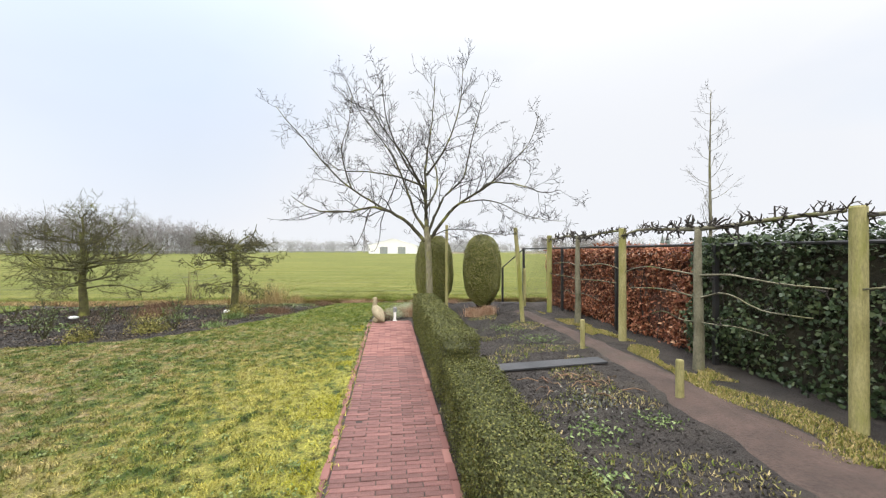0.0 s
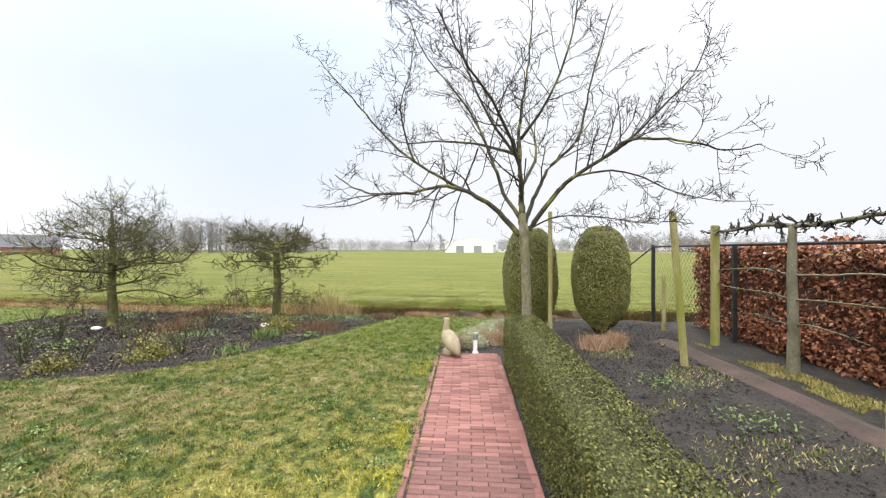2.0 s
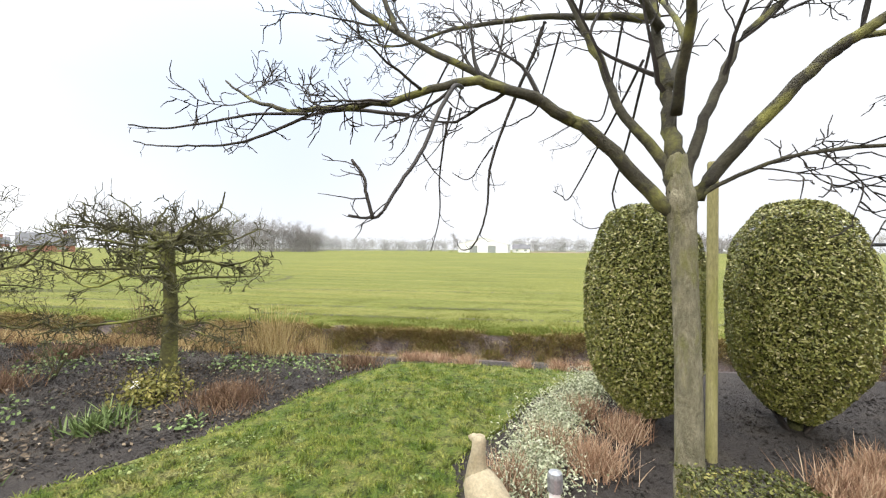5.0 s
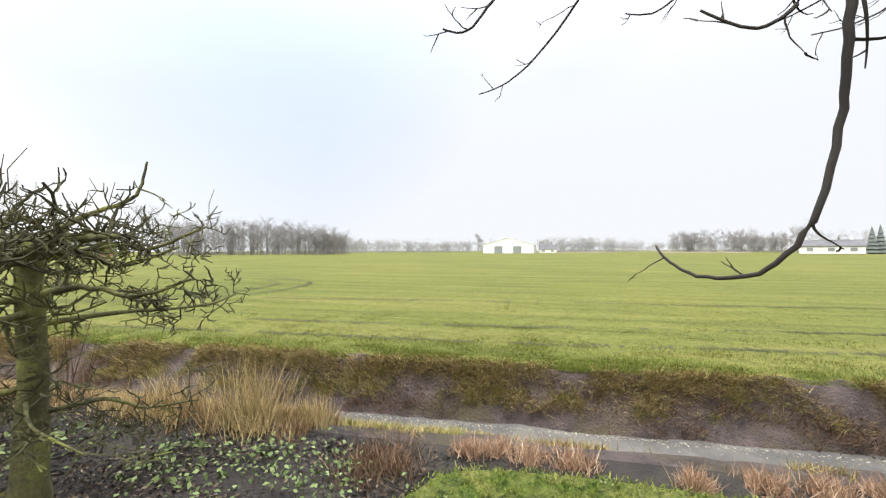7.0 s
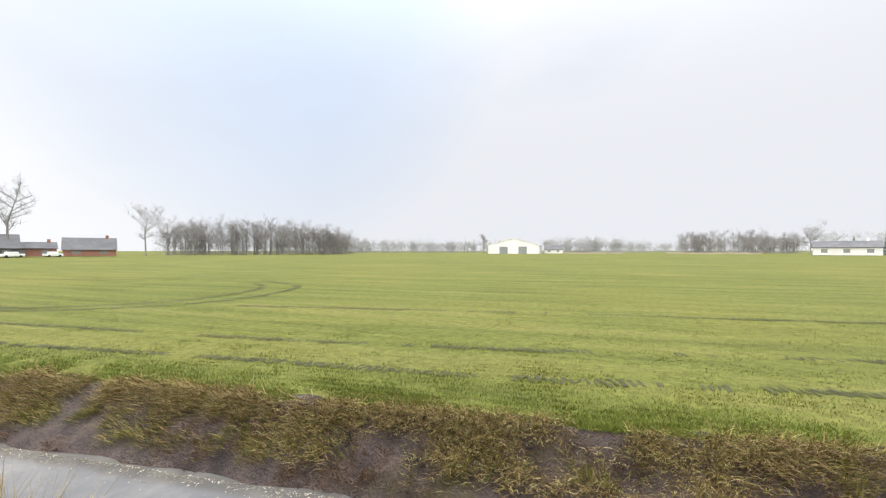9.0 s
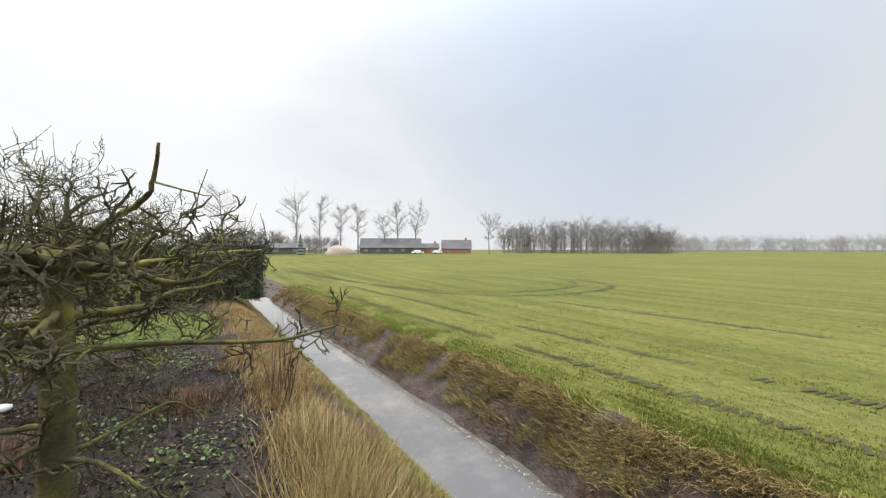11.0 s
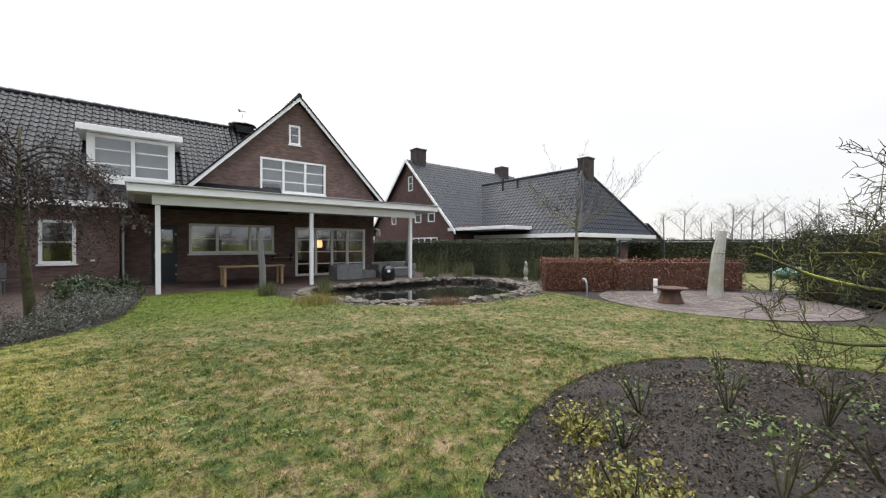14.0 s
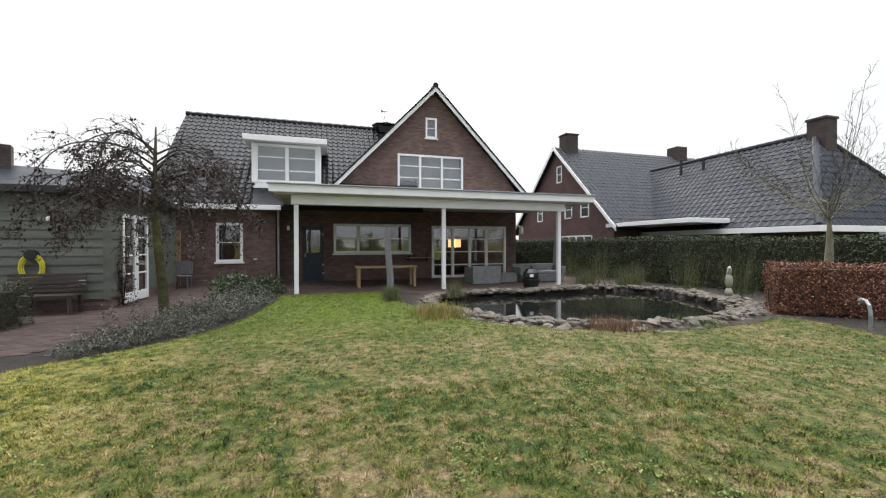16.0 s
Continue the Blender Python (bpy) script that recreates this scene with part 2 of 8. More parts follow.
# for the filler inside evergreens: gap shade is painted as a deep green
M["evercore"] = surface("evergreen_gap_filler", (0.04, 0.043, 0.012), (0.085, 0.088, 0.026), 8, 60, 0.95, 0.8, 0.03)
# distance haze put into the colour: the farthest trees are painted palest grey
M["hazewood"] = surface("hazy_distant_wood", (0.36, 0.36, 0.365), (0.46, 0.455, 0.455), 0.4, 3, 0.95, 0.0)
M["chimney"] = brickwork("sooty_chimney_brick", (0.042, 0.032, 0.030), (0.075, 0.054, 0.047), (0.04, 0.037, 0.035))
M["soil"] = surface("garden_soil", (0.024, 0.019, 0.016), (0.056, 0.045, 0.037), 3.2, 38, 0.95, 1.0, 0.06, stain=(0.066, 0.055, 0.042))
M["bank"] = surface("ditch_bank", (0.042, 0.030, 0.028), (0.170, 0.122, 0.105), 3.2, 22, 0.65, 1.0, 0.16, stain=(0.10, 0.078, 0.038))
M["grass"] = foliage("lawn_grass", ((0.0, (0.065, 0.10, 0.012)), (0.5, (0.13, 0.17, 0.022)), (0.8, (0.21, 0.23, 0.04)), (1.0, (0.30, 0.24, 0.11))), 0.6, ((0.0, (0.19, 0.155, 0.05)), (0.5, (0.34, 0.265, 0.125)), (0.85, (0.45, 0.35, 0.19)), (1.0, (0.16, 0.19, 0.035))), 3.6)
M["moss"] = foliage("yellow_moss", ((0.0, (0.22, 0.22, 0.02)), (1.0, (0.36, 0.33, 0.04))), 0.9)
M["straw"] = foliage("dry_straw", ((0.0, (0.20, 0.135, 0.05)), (0.5, (0.38, 0.28, 0.125)), (1.0, (0.54, 0.44, 0.23))), 0.7)
M["russet"] = foliage("russet_stems", ((0.0, (0.07, 0.036, 0.022)), (0.5, (0.14, 0.08, 0.045)), (1.0, (0.25, 0.17, 0.10))), 0.7)
M["pinkstraw"] = foliage("pale_rust_stems", ((0.0, (0.20, 0.11, 0.065)), (0.6, (0.36, 0.23, 0.145)), (1.0, (0.54, 0.41, 0.28))), 0.7)
M["ivy"] = foliage("dark_ivy_leaves", ((0.0, (0.018, 0.030, 0.013)), (0.6, (0.045, 0.072, 0.03)), (1.0, (0.10, 0.125, 0.055))), 0.42)
M["box"] = foliage("box_leaves", ((0.0, (0.028, 0.034, 0.007)), (0.5, (0.068, 0.076, 0.016)), (0.9, (0.145, 0.145, 0.033)), (1.0, (0.22, 0.19, 0.055))), 0.6)
M["laurel"] = foliage("evergreen_leaves", ((0.0, (0.085, 0.095, 0.020)), (0.5, (0.17, 0.18, 0.042)), (0.85, (0.28, 0.265, 0.085)), (1.0, (0.44, 0.40, 0.22))), 0.38)
M["beech"] = foliage("dry_beech_leaves", ((0.0, (0.10, 0.03, 0.016)), (0.4, (0.22, 0.075, 0.038)), (0.8, (0.34, 0.14, 0.07)), (1.0, (0.42, 0.24, 0.14))), 0.6)
M["beechdull"] = foliage("dull_brown_beech_leaves", ((0.0, (0.07, 0.026, 0.016)), (0.4, (0.145, 0.056, 0.034)), (0.8, (0.23, 0.105, 0.06)), (1.0, (0.30, 0.18, 0.11))), 0.6)
# for the filler inside beech hedges: gap shade is painted as a brown
M["beechcore"] = surface("brown_gap_filler", (0.07, 0.032, 0.022), (0.13, 0.062, 0.042), 6, 40, 0.95, 0.8, 0.03)
M["hedge_dark"] = foliage("conifer_hedge", ((0.0, (0.016, 0.026, 0.013)), (0.7, (0.042, 0.062, 0.028)), (1.0, (0.09, 0.105, 0.05))), 0.6)
M["silver"] = foliage("silver_leaves", ((0.0, (0.23, 0.25, 0.14)), (0.5, (0.33, 0.35, 0.22)), (1.0, (0.45, 0.46, 0.34))), 0.8)
M["weed"] = foliage("weed_leaves", ((0.0, (0.05, 0.08, 0.02)), (0.6, (0.12, 0.17, 0.05)), (1.0, (0.22, 0.27, 0.11))), 0.6)
M["gold"] = foliage("golden_shrub_leaves", ((0.0, (0.09, 0.09, 0.015)), (0.6, (0.19, 0.175, 0.04)), (1.0, (0.30, 0.26, 0.08))), 0.6)
M["lavender"] = foliage("lavender_leaves", ((0.0, (0.05, 0.052, 0.038)), (0.6, (0.125, 0.127, 0.105)), (1.0, (0.28, 0.28, 0.25))), 0.8)
M["dead"] = foliage("withered_dark_leaves", ((0.0, (0.016, 0.010, 0.010)), (0.7, (0.042, 0.024, 0.021)), (1.0, (0.085, 0.05, 0.04))), 0.7)
M["reed"] = foliage("pond_reeds", ((0.0, (0.04, 0.055, 0.02)), (0.6, (0.10, 0.12, 0.05)), (1.0, (0.24, 0.21, 0.11))), 0.6)
# for the filler inside other hedges: shade between leaves painted nearly black
M["core"] = surface("dark_gap_filler", (0.022, 0.020, 0.012), (0.05, 0.045, 0.025), 6, 60, 0.95, 0.8, 0.03)
M["bark"] = surface("mossy_bark", (0.10, 0.095, 0.055), (0.23, 0.215, 0.15), 5, 60, 0.9, 0.9, 0.012, stain=(0.12, 0.125, 0.035), squash=(1, 1, 0.5))
M["barkpale"] = surface("pale_walnut_bark", (0.13, 0.12, 0.066), (0.33, 0.30, 0.20), 16, 70, 0.9, 1.0, 0.03, stain=(0.185, 0.185, 0.05), squash=(1, 1, 0.4))
M["limb"] = surface("mossy_dark_limb", (0.026, 0.023, 0.015), (0.070, 0.063, 0.036), 7, 45, 0.9, 0.9, 0.014, stain=(0.20, 0.195, 0.05))
M["rut"] = surface("muddy_rut", (0.040, 0.042, 0.016), (0.072, 0.074, 0.024), 1.5, 12, 1.0, 0.6, 0.03)
M["twig"] = surface("dark_twigs", (0.018, 0.015, 0.013), (0.046, 0.038, 0.031), 3, 30, 0.85, 0.3, 0.004)
M["mossbark"] = surface("lichen_covered_bark", (0.034, 0.030, 0.018), (0.095, 0.090, 0.034), 6, 50, 0.95, 0.9, 0.015, stain=(0.19, 0.20, 0.045))
M["mosstrunk"] = surface("mossy_fruit_bark", (0.050, 0.045, 0.022), (0.155, 0.15, 0.045), 7, 50, 0.95, 0.9, 0.015, stain=(0.27, 0.28, 0.06))
# bare twigs lightened and greyed: haze of distance is in this base colour
M["fartwig"] = surface("hazed_bare_wood", (0.21, 0.20, 0.195), (0.31, 0.295, 0.29), 0.4, 3, 0.95, 0.0)
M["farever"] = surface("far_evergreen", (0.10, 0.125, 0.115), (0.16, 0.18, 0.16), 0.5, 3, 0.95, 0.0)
M["brickpave"] = surface("red_paving_brick", (0.130, 0.057, 0.049), (0.215, 0.105, 0.089), 9, 110, 0.8, 0.6, 0.004, stain=(0.16, 0.10, 0.08), piece=True)
M["joint"] = surface("sandy_joint", (0.026, 0.021, 0.018), (0.058, 0.045, 0.038), 8, 80, 0.95, 0.6, 0.004)
M["terrace"] = surface("brown_terrace_brick", (0.065, 0.042, 0.036), (0.125, 0.082, 0.068), 5, 90, 0.75, 0.4, 0.003, piece=True)
M["clay"] = surface("trodden_clay_path", (0.048, 0.032, 0.025), (0.095, 0.062, 0.049), 2.6, 40, 0.95, 0.9, 0.02, stain=(0.058, 0.048, 0.035))
M["stone"] = surface("pond_edge_stone", (0.09, 0.078, 0.062), (0.23, 0.20, 0.165), 5, 50, 0.85, 0.6, 0.01, piece=True)
M["menhir"] = surface("grey_standing_stone", (0.30, 0.30, 0.26), (0.46, 0.45, 0.41), 3, 40, 0.85, 0.6, 0.012, stain=(0.26, 0.27, 0.17))
M["brick"] = brickwork("dark_red_brick", (0.108, 0.066, 0.058), (0.195, 0.122, 0.104), (0.12, 0.108, 0.10))
M["nbrick"] = brickwork("purple_red_brick", (0.085, 0.042, 0.04), (0.125, 0.068, 0.06), (0.07, 0.06, 0.056))
M["tile"] = surface("anthracite_roof_tile", (0.010, 0.011, 0.014), (0.022, 0.023, 0.027), 2.5, 35, 0.34, 0.2, 0.003, piece=True)
M["ntile"] = surface("grey_roof_tile", (0.018, 0.021, 0.029), (0.034, 0.038, 0.049), 2.0, 25, 0.42, 0.2, 0.003)
for k in ("tile", "ntile"):
    M[k].node_tree.nodes["Principled BSDF"].inputs["Specular IOR Level"].default_value = 0.2
M["benchwood"] = surface("dark_oiled_bench_wood", (0.035, 0.025, 0.022), (0.07, 0.052, 0.046), 3, 40, 0.7, 0.4, 0.004, squash=(0.4, 3, 3))
M["white"] = surface("white_paint", (0.80, 0.80, 0.79), (0.87, 0.87, 0.865), 1.6, 30, 0.45, 0.08, 0.002, speck=0.12)
M["soffit"] = surface("pale_ceiling_boards", (0.52, 0.505, 0.48), (0.62, 0.60, 0.57), 1.2, 25, 0.6, 0.1, 0.002, speck=0.3)
M["bluedoor"] = surface("dark_blue_paint", (0.012, 0.018, 0.030), (0.022, 0.032, 0.050), 2, 30, 0.4, 0.1, 0.002)
M["oak"] = surface("pale_oak", (0.30, 0.19, 0.10), (0.44, 0.30, 0.17), 4, 50, 0.6, 0.3, 0.003, squash=(6, 6, 1))
M["postwood"] = surface("green_treated_post", (0.22, 0.20, 0.07), (0.38, 0.345, 0.16), 4, 40, 0.85, 0.5, 0.006, stain=(0.20, 0.21, 0.04), squash=(2, 2, 0.5))
M["greywood"] = surface("weathered_grey_wood", (0.13, 0.13, 0.135), (0.22, 0.22, 0.22), 3, 40, 0.85, 0.5, 0.006, squash=(3, 3, 0.4))
M["shed"] = surface("grey_green_boards", (0.09, 0.097, 0.082), (0.15, 0.157, 0.134), 1.5, 45, 0.7, 0.3, 0.004, squash=(0.4, 1, 3))
M["wicker"] = surface("grey_wicker", (0.17, 0.175, 0.175), (0.25, 0.255, 0.25), 6, 130, 0.8, 0.8, 0.006)
M["cushion"] = surface("grey_cushion_cloth", (0.20, 0.205, 0.205), (0.26, 0.265, 0.26), 5, 120, 0.95, 0.4, 0.003)
M["black"] = surface("black_coated_metal", (0.012, 0.012, 0.013), (0.025, 0.025, 0.026), 6, 60, 0.45, 0.1, 0.002)
M["ceramic"] = surface("black_glazed_ceramic", (0.008, 0.009, 0.009), (0.016, 0.017, 0.017), 5, 60, 0.25, 0.1, 0.002)
M["rust"] = surface("rusted_steel", (0.06, 0.032, 0.024), (0.125, 0.068, 0.045), 6, 60, 0.8, 0.5, 0.004)
M["zinc"] = surface("grey_zinc", (0.30, 0.31, 0.32), (0.42, 0.43, 0.44), 3, 40, 0.45, 0.1, 0.002, metal=0.6)
M["slab"] = surface("wet_dark_board", (0.03, 0.031, 0.034), (0.06, 0.06, 0.063), 3, 50, 0.7, 0.4, 0.004)
M["goose"] = surface("cast_stone_ornament", (0.25, 0.20, 0.115), (0.42, 0.36, 0.245), 6, 60, 0.8, 0.4, 0.006)
M["yellow"] = surface("yellow_hose", (0.55, 0.50, 0.02), (0.68, 0.62, 0.05), 6, 40, 0.45, 0.1, 0.002)
M["barnwhite"] = surface("pale_steel_cladding", (0.66, 0.66, 0.65), (0.76, 0.76, 0.75), 0.3, 4, 0.5, 0.0, speck=0.2)
M["barndoor"] = surface("grey_sliding_door", (0.20, 0.22, 0.215), (0.26, 0.28, 0.27), 0.5, 4, 0.5, 0.0)
M["farmbrick"] = surface("orange_farm_brick", (0.30, 0.135, 0.10), (0.40, 0.20, 0.155), 0.5, 5, 0.9, 0.0)
M["farmroof"] = surface("dark_farm_roof", (0.085, 0.085, 0.09), (0.14, 0.14, 0.145), 0.3, 3, 0.8, 0.0)
M["sand"] = surface("sand_heap", (0.36, 0.30, 0.25), (0.46, 0.39, 0.33), 0.3, 3, 0.95, 0.2)
M["tarp"] = surface("blue_tarpaulin", (0.03, 0.12, 0.42), (0.05, 0.18, 0.52), 0.5, 4, 0.5, 0.0)
M["green"] = surface("mint_green_cover", (0.10, 0.24, 0.19), (0.15, 0.30, 0.24), 2, 20, 0.7, 0.2)
M["curtain"] = surface("pale_curtain", (0.42, 0.42, 0.41), (0.55, 0.55, 0.54), 3, 40, 0.9, 0.2, 0.004, squash=(8, 8, 0.4))
# plaster set far too dark, so the unlit room is in its colour
M["room"] = surface("dimmed_room_plaster", (0.10, 0.095, 0.085), (0.15, 0.14, 0.13), 1, 20, 0.9, 0.1)


def glass_mat(name, ior, tint):
    m, n, l, p = shader(name)
    p.inputs["Base Color"].default_value = rgb(tint)
    p.inputs["Roughness"].default_value = 0.02
    p.inputs["Transmission Weight"].default_value = 1.0
    p.inputs["IOR"].default_value = ior
    return m


M["glass"] = glass_mat("window_glass", 2.0, (0.86, 0.90, 0.92))


def water_mat(name, tint, rough, bump):
    m, n, l, p = shader(name)
    co = n.new("ShaderNodeTexCoord")
    t = node(n, l, "TexNoise", Vector=co.outputs["Object"], Scale=3.5, Detail=4.0)
    film = node(n, l, "TexNoise", Vector=co.outputs["Object"], Scale=0.9, Detail=7.0, Roughness=0.7)
    col = ramp(n, l, film.outputs["Fac"], ((0.45, tint), (0.72, (tint[0] * 1.9, tint[1] * 1.85, tint[2] * 1.7))))
    l.new(col, p.inputs["Base Color"])
    p.inputs["Roughness"].default_value, p.inputs["IOR"].default_value = rough, 1.6
    p.inputs["Specular IOR Level"].default_value = 0.7
    bp = node(n, l, "Bump", Height=t.outputs["Fac"], Strength=bump, Distance=0.01)
    l.new(bp.outputs[0], p.inputs["Normal"])
    return m


M["ditchwater"] = water_mat("thinly_frozen_ditch_water", (0.115, 0.11, 0.105), 0.05, 0.05)
M["pondwater"] = water_mat("dark_pond_water", (0.008, 0.009, 0.008), 0.03, 0.05)


def lamp_mat(name, c, s):
    m, n, l, p = shader(name)
    p.inputs["Base Color"].default_value = rgb(c)
    p.inputs["Emission Color"].default_value = rgb(c)
    p.inputs["Emission Strength"].default_value = s
    return m


M["warmlamp"] = lamp_mat("warm_lampshade", (1.0, 0.55, 0.22), 2.2)


# ---- building helpers ----
rng = np.random.default_rng(7)


class Build:
    """Gathers vertices and faces of one mesh."""

    def __init__(self):
        self.v, self.f = [], []

    def add(self, verts, faces):
        k = len(self.v)
        self.v += [tuple(p) for p in verts]
        self.f += [tuple(i + k for i in q) for q in faces]
        return self

    def box(self, x0, x1, y0, y1, z0, z1, bevel=0.0):
        if not bevel:
            vs = [(x, y, z) for z in (z0, z1) for y in (y0, y1) for x in (x0, x1)]
            return self.add(vs, [(0, 2, 3, 1), (4, 5, 7, 6), (0, 1, 5, 4), (2, 6, 7, 3), (0, 4, 6, 2), (1, 3, 7, 5)])
        bm = bmesh.new()
        bmesh.ops.create_cube(bm, size=1, matrix=Matrix.LocRotScale(((x0 + x1) / 2, (y0 + y1) / 2, (z0 + z1) / 2), None, (abs(x1 - x0), abs(y1 - y0), abs(z1 - z0))))
        bmesh.ops.bevel(bm, geom=bm.edges[:], offset=bevel, segments=2, affect="EDGES", profile=0.6)
        bm.verts.index_update()
        self.add([p.co[:] for p in bm.verts], [[w.index for w in q.verts] for q in bm.faces])
        bm.free()
        return self

    def prism(self, poly, d):
        """Extrude a planar polygon by the vector d."""
        n = len(poly)
        vs = [Vector(p) for p in poly] + [Vector(p) + Vector(d) for p in poly]
        return self.add(vs, [tuple(range(n))[::-1], tuple(range(n, 2 * n))] + [(i, (i + 1) % n, (i + 1) % n + n, i + n) for i in range(n)])

    def tube(self, pts, radii, sides=6, cap=True):
        pts = [Vector(p) for p in pts]
        rings = []
        up = Vector((0.3, 0.2, 1)).normalized()
        for i, p in enumerate(pts):
            d = (pts[min(i + 1, len(pts) - 1)] - pts[max(i - 1, 0)])
            d = d.normalized() if d.length > 1e-6 else Vector((0, 0, 1))
            a = d.cross(up if abs(d.dot(up)) < 0.95 else Vector((1, 0, 0))).normalized()
            b = d.cross(a)
            rings.append([p + (a * math.cos(2 * math.pi * k / sides) + b * math.sin(2 * math.pi * k / sides)) * radii[i] for k in range(sides)])
        fs = [(i * sides + k, i * sides + (k + 1) % sides, (i + 1) * sides + (k + 1) % sides, (i + 1) * sides + k) for i in range(len(pts) - 1) for k in range(sides)]
        if cap:
            fs += [tuple(range(sides))[::-1], tuple(range((len(pts) - 1) * sides, len(pts) * sides))]
        return self.add([q for r in rings for q in r], fs)

    def lathe(self, profile, c=(0, 0, 0), sides=20):
        """Turn (radius, height) pairs round the upright axis through c."""
        n = len(profile)
        vs = [(c[0] + r * math.cos(2 * math.pi * k / sides), c[1] + r * math.sin(2 * math.pi * k / sides), c[2] + z) for r, z in profile for k in range(sides)]
        fs = [(i * sides + k, i * sides + (k + 1) % sides, (i + 1) * sides + (k + 1) % sides, (i + 1) * sides + k) for i in range(n - 1) for k in range(sides)]
        return self.add(vs, fs + [tuple(range(sides))[::-1], tuple(range((n - 1) * sides, n * sides))])

    def blob(self, c, r, lumps=0.15, seg=10, seed=0.0):
        """A lumpy rounded solid; r is a triple of half sizes."""
        vs, fs = [], []
        for i in range(seg + 1):
            th = math.pi * i / seg
            for k in range(2 * seg):
                ph = math.pi * k / seg
                d = Vector((math.sin(th) * math.cos(ph), math.sin(th) * math.sin(ph), math.cos(th)))
                g = 1 + lumps * noise.noise(d * 1.7 + Vector((seed, seed * 2, 0)))
                vs.append((c[0] + d.x * r[0] * g, c[1] + d.y * r[1] * g, c[2] + d.z * r[2] * g))
        w = 2 * seg
        fs = [(i * w + k, (i + 1) * w + k, (i + 1) * w + (k + 1) % w, i * w + (k + 1) % w) for i in range(seg) for k in range(w)]
        return self.add(vs, fs)


def root_place(ob):
    while ob.parent:
        ob = ob.parent
    return Vector(ob.location)


def finish(name, me, material, parent=None, label="", smooth=False):
    me.materials.append(material)
    if smooth:
        me.polygons.foreach_set("use_smooth", [True] * len(me.polygons))
    ob = new(name, me)
    if parent:
        me.transform(Matrix.Translation(-root_place(parent)))
        ob.parent = parent
    if label:
        ob["label"] = label
    return ob


def part(name, b, material, parent=None, label="", smooth=False, weld=False):
    me = bpy.data.meshes.new(name)
    me.from_pydata(b.v, [], b.f)
    if weld:
        bm = bmesh.new()
        bm.from_mesh(me)
        bmesh.ops.remove_doubles(bm, verts=bm.verts[:], dist=1e-4)
        bm.to_mesh(me)
        bm.free()
    me.update()
    return finish(name, me, material, parent, label, smooth)


def thing(name, label, category, at=(0, 0, 0), group="", kind=""):
    ob = new(name)
    ob.location = at
    ob.empty_display_size = 0.1
    return tagged(ob, label, category, group, kind)


def solid(name, b, material, label, category, group="", kind="", smooth=False):
    return tagged(part(name, b, material, None, "", smooth), label, category, group, kind)


def np_mesh(name, V, F):
    """Mesh from arrays: V (n, 3), F (m, k)."""
    me = bpy.data.meshes.new(name)
    V, F = np.ascontiguousarray(V, np.float32), np.ascontiguousarray(F, np.int32)
    me.vertices.add(len(V))
    me.vertices.foreach_set("co", V.ravel())
    me.loops.add(F.size)
    me.loops.foreach_set("vertex_index", F.ravel())
    me.polygons.add(len(F))
    me.polygons.foreach_set("loop_start", np.arange(len(F), dtype=np.int32) * F.shape[1])
    me.polygons.foreach_set("loop_total", np.full(len(F), F.shape[1], np.int32))
    me.update(calc_edges=True)
    return me


def unit(a):
    return a / np.maximum(np.linalg.norm(a, axis=1, keepdims=True), 1e-9)


def leaves_mesh(name, P, N, size, wide=0.55, spread=0.9):
    """One folded leaf at each place of P, turned roughly to N."""
    n = len(P)
    nn = unit(N + rng.normal(0, spread, (n, 3)))
    a = unit(np.cross(nn, rng.normal(0, 1, (n, 3))))
    b = np.cross(nn, a)
    s = (size * rng.uniform(0.6, 1.35, n))[:, None]
    V = np.stack((P - a * s * 0.5, P + b * s * wide * 0.5 + nn * s * 0.12, P + a * s * 0.5, P - b * s * wide * 0.5 + nn * s * 0.12), 1).reshape(-1, 3)
    return np_mesh(name, V, np.arange(4 * n).reshape(n, 4))


def blades_mesh(name, P, height, width, lean=0.5, droop=0.3, bias=(0.0, 0.0), up=1.0):
    """A bent three-cornered blade at each place of P."""
    n = len(P)
    h = (height * rng.uniform(0.5, 1.3, n))[:, None]
    ang = rng.uniform(0, 2 * np.pi, n)
    side = np.stack((np.cos(ang), np.sin(ang), 0 * ang), 1)
    tilt = rng.normal(0, lean, (n, 2))
    tip = np.concatenate((tilt + np.array(bias), np.full((n, 1), up)), 1)
    tip = unit(tip) * h
    mid = tip * 0.55 + np.array((0, 0, 1)) * h * droop * 0.35
    w = side * (width * rng.uniform(0.6, 1.3, n))[:, None]
    V = np.stack((P - w, P + w, P + mid + w * 0.6, P + mid - w * 0.6, P + tip), 1).reshape(-1, 3)
    k = np.arange(n)[:, None] * 5
    me = bpy.data.meshes.new(name)
    quads = np.concatenate((k, k + 1, k + 2, k + 3), 1)
    tris = np.concatenate((k + 3, k + 2, k + 4), 1)
    me.vertices.add(len(V))
    me.vertices.foreach_set("co", V.astype(np.float32).ravel())
    loops = np.concatenate((quads, tris), 1)
    me.loops.add(loops.size)
    me.loops.foreach_set("vertex_index", loops.astype(np.int32).ravel())
    me.polygons.add(2 * n)
    start = np.stack((np.arange(n) * 7, np.arange(n) * 7 + 4), 1)
    me.polygons.foreach_set("loop_start", start.astype(np.int32).ravel())
    me.polygons.foreach_set("loop_total", np.tile((4, 3), n).astype(np.int32))
    me.update(calc_edges=True)
    return me


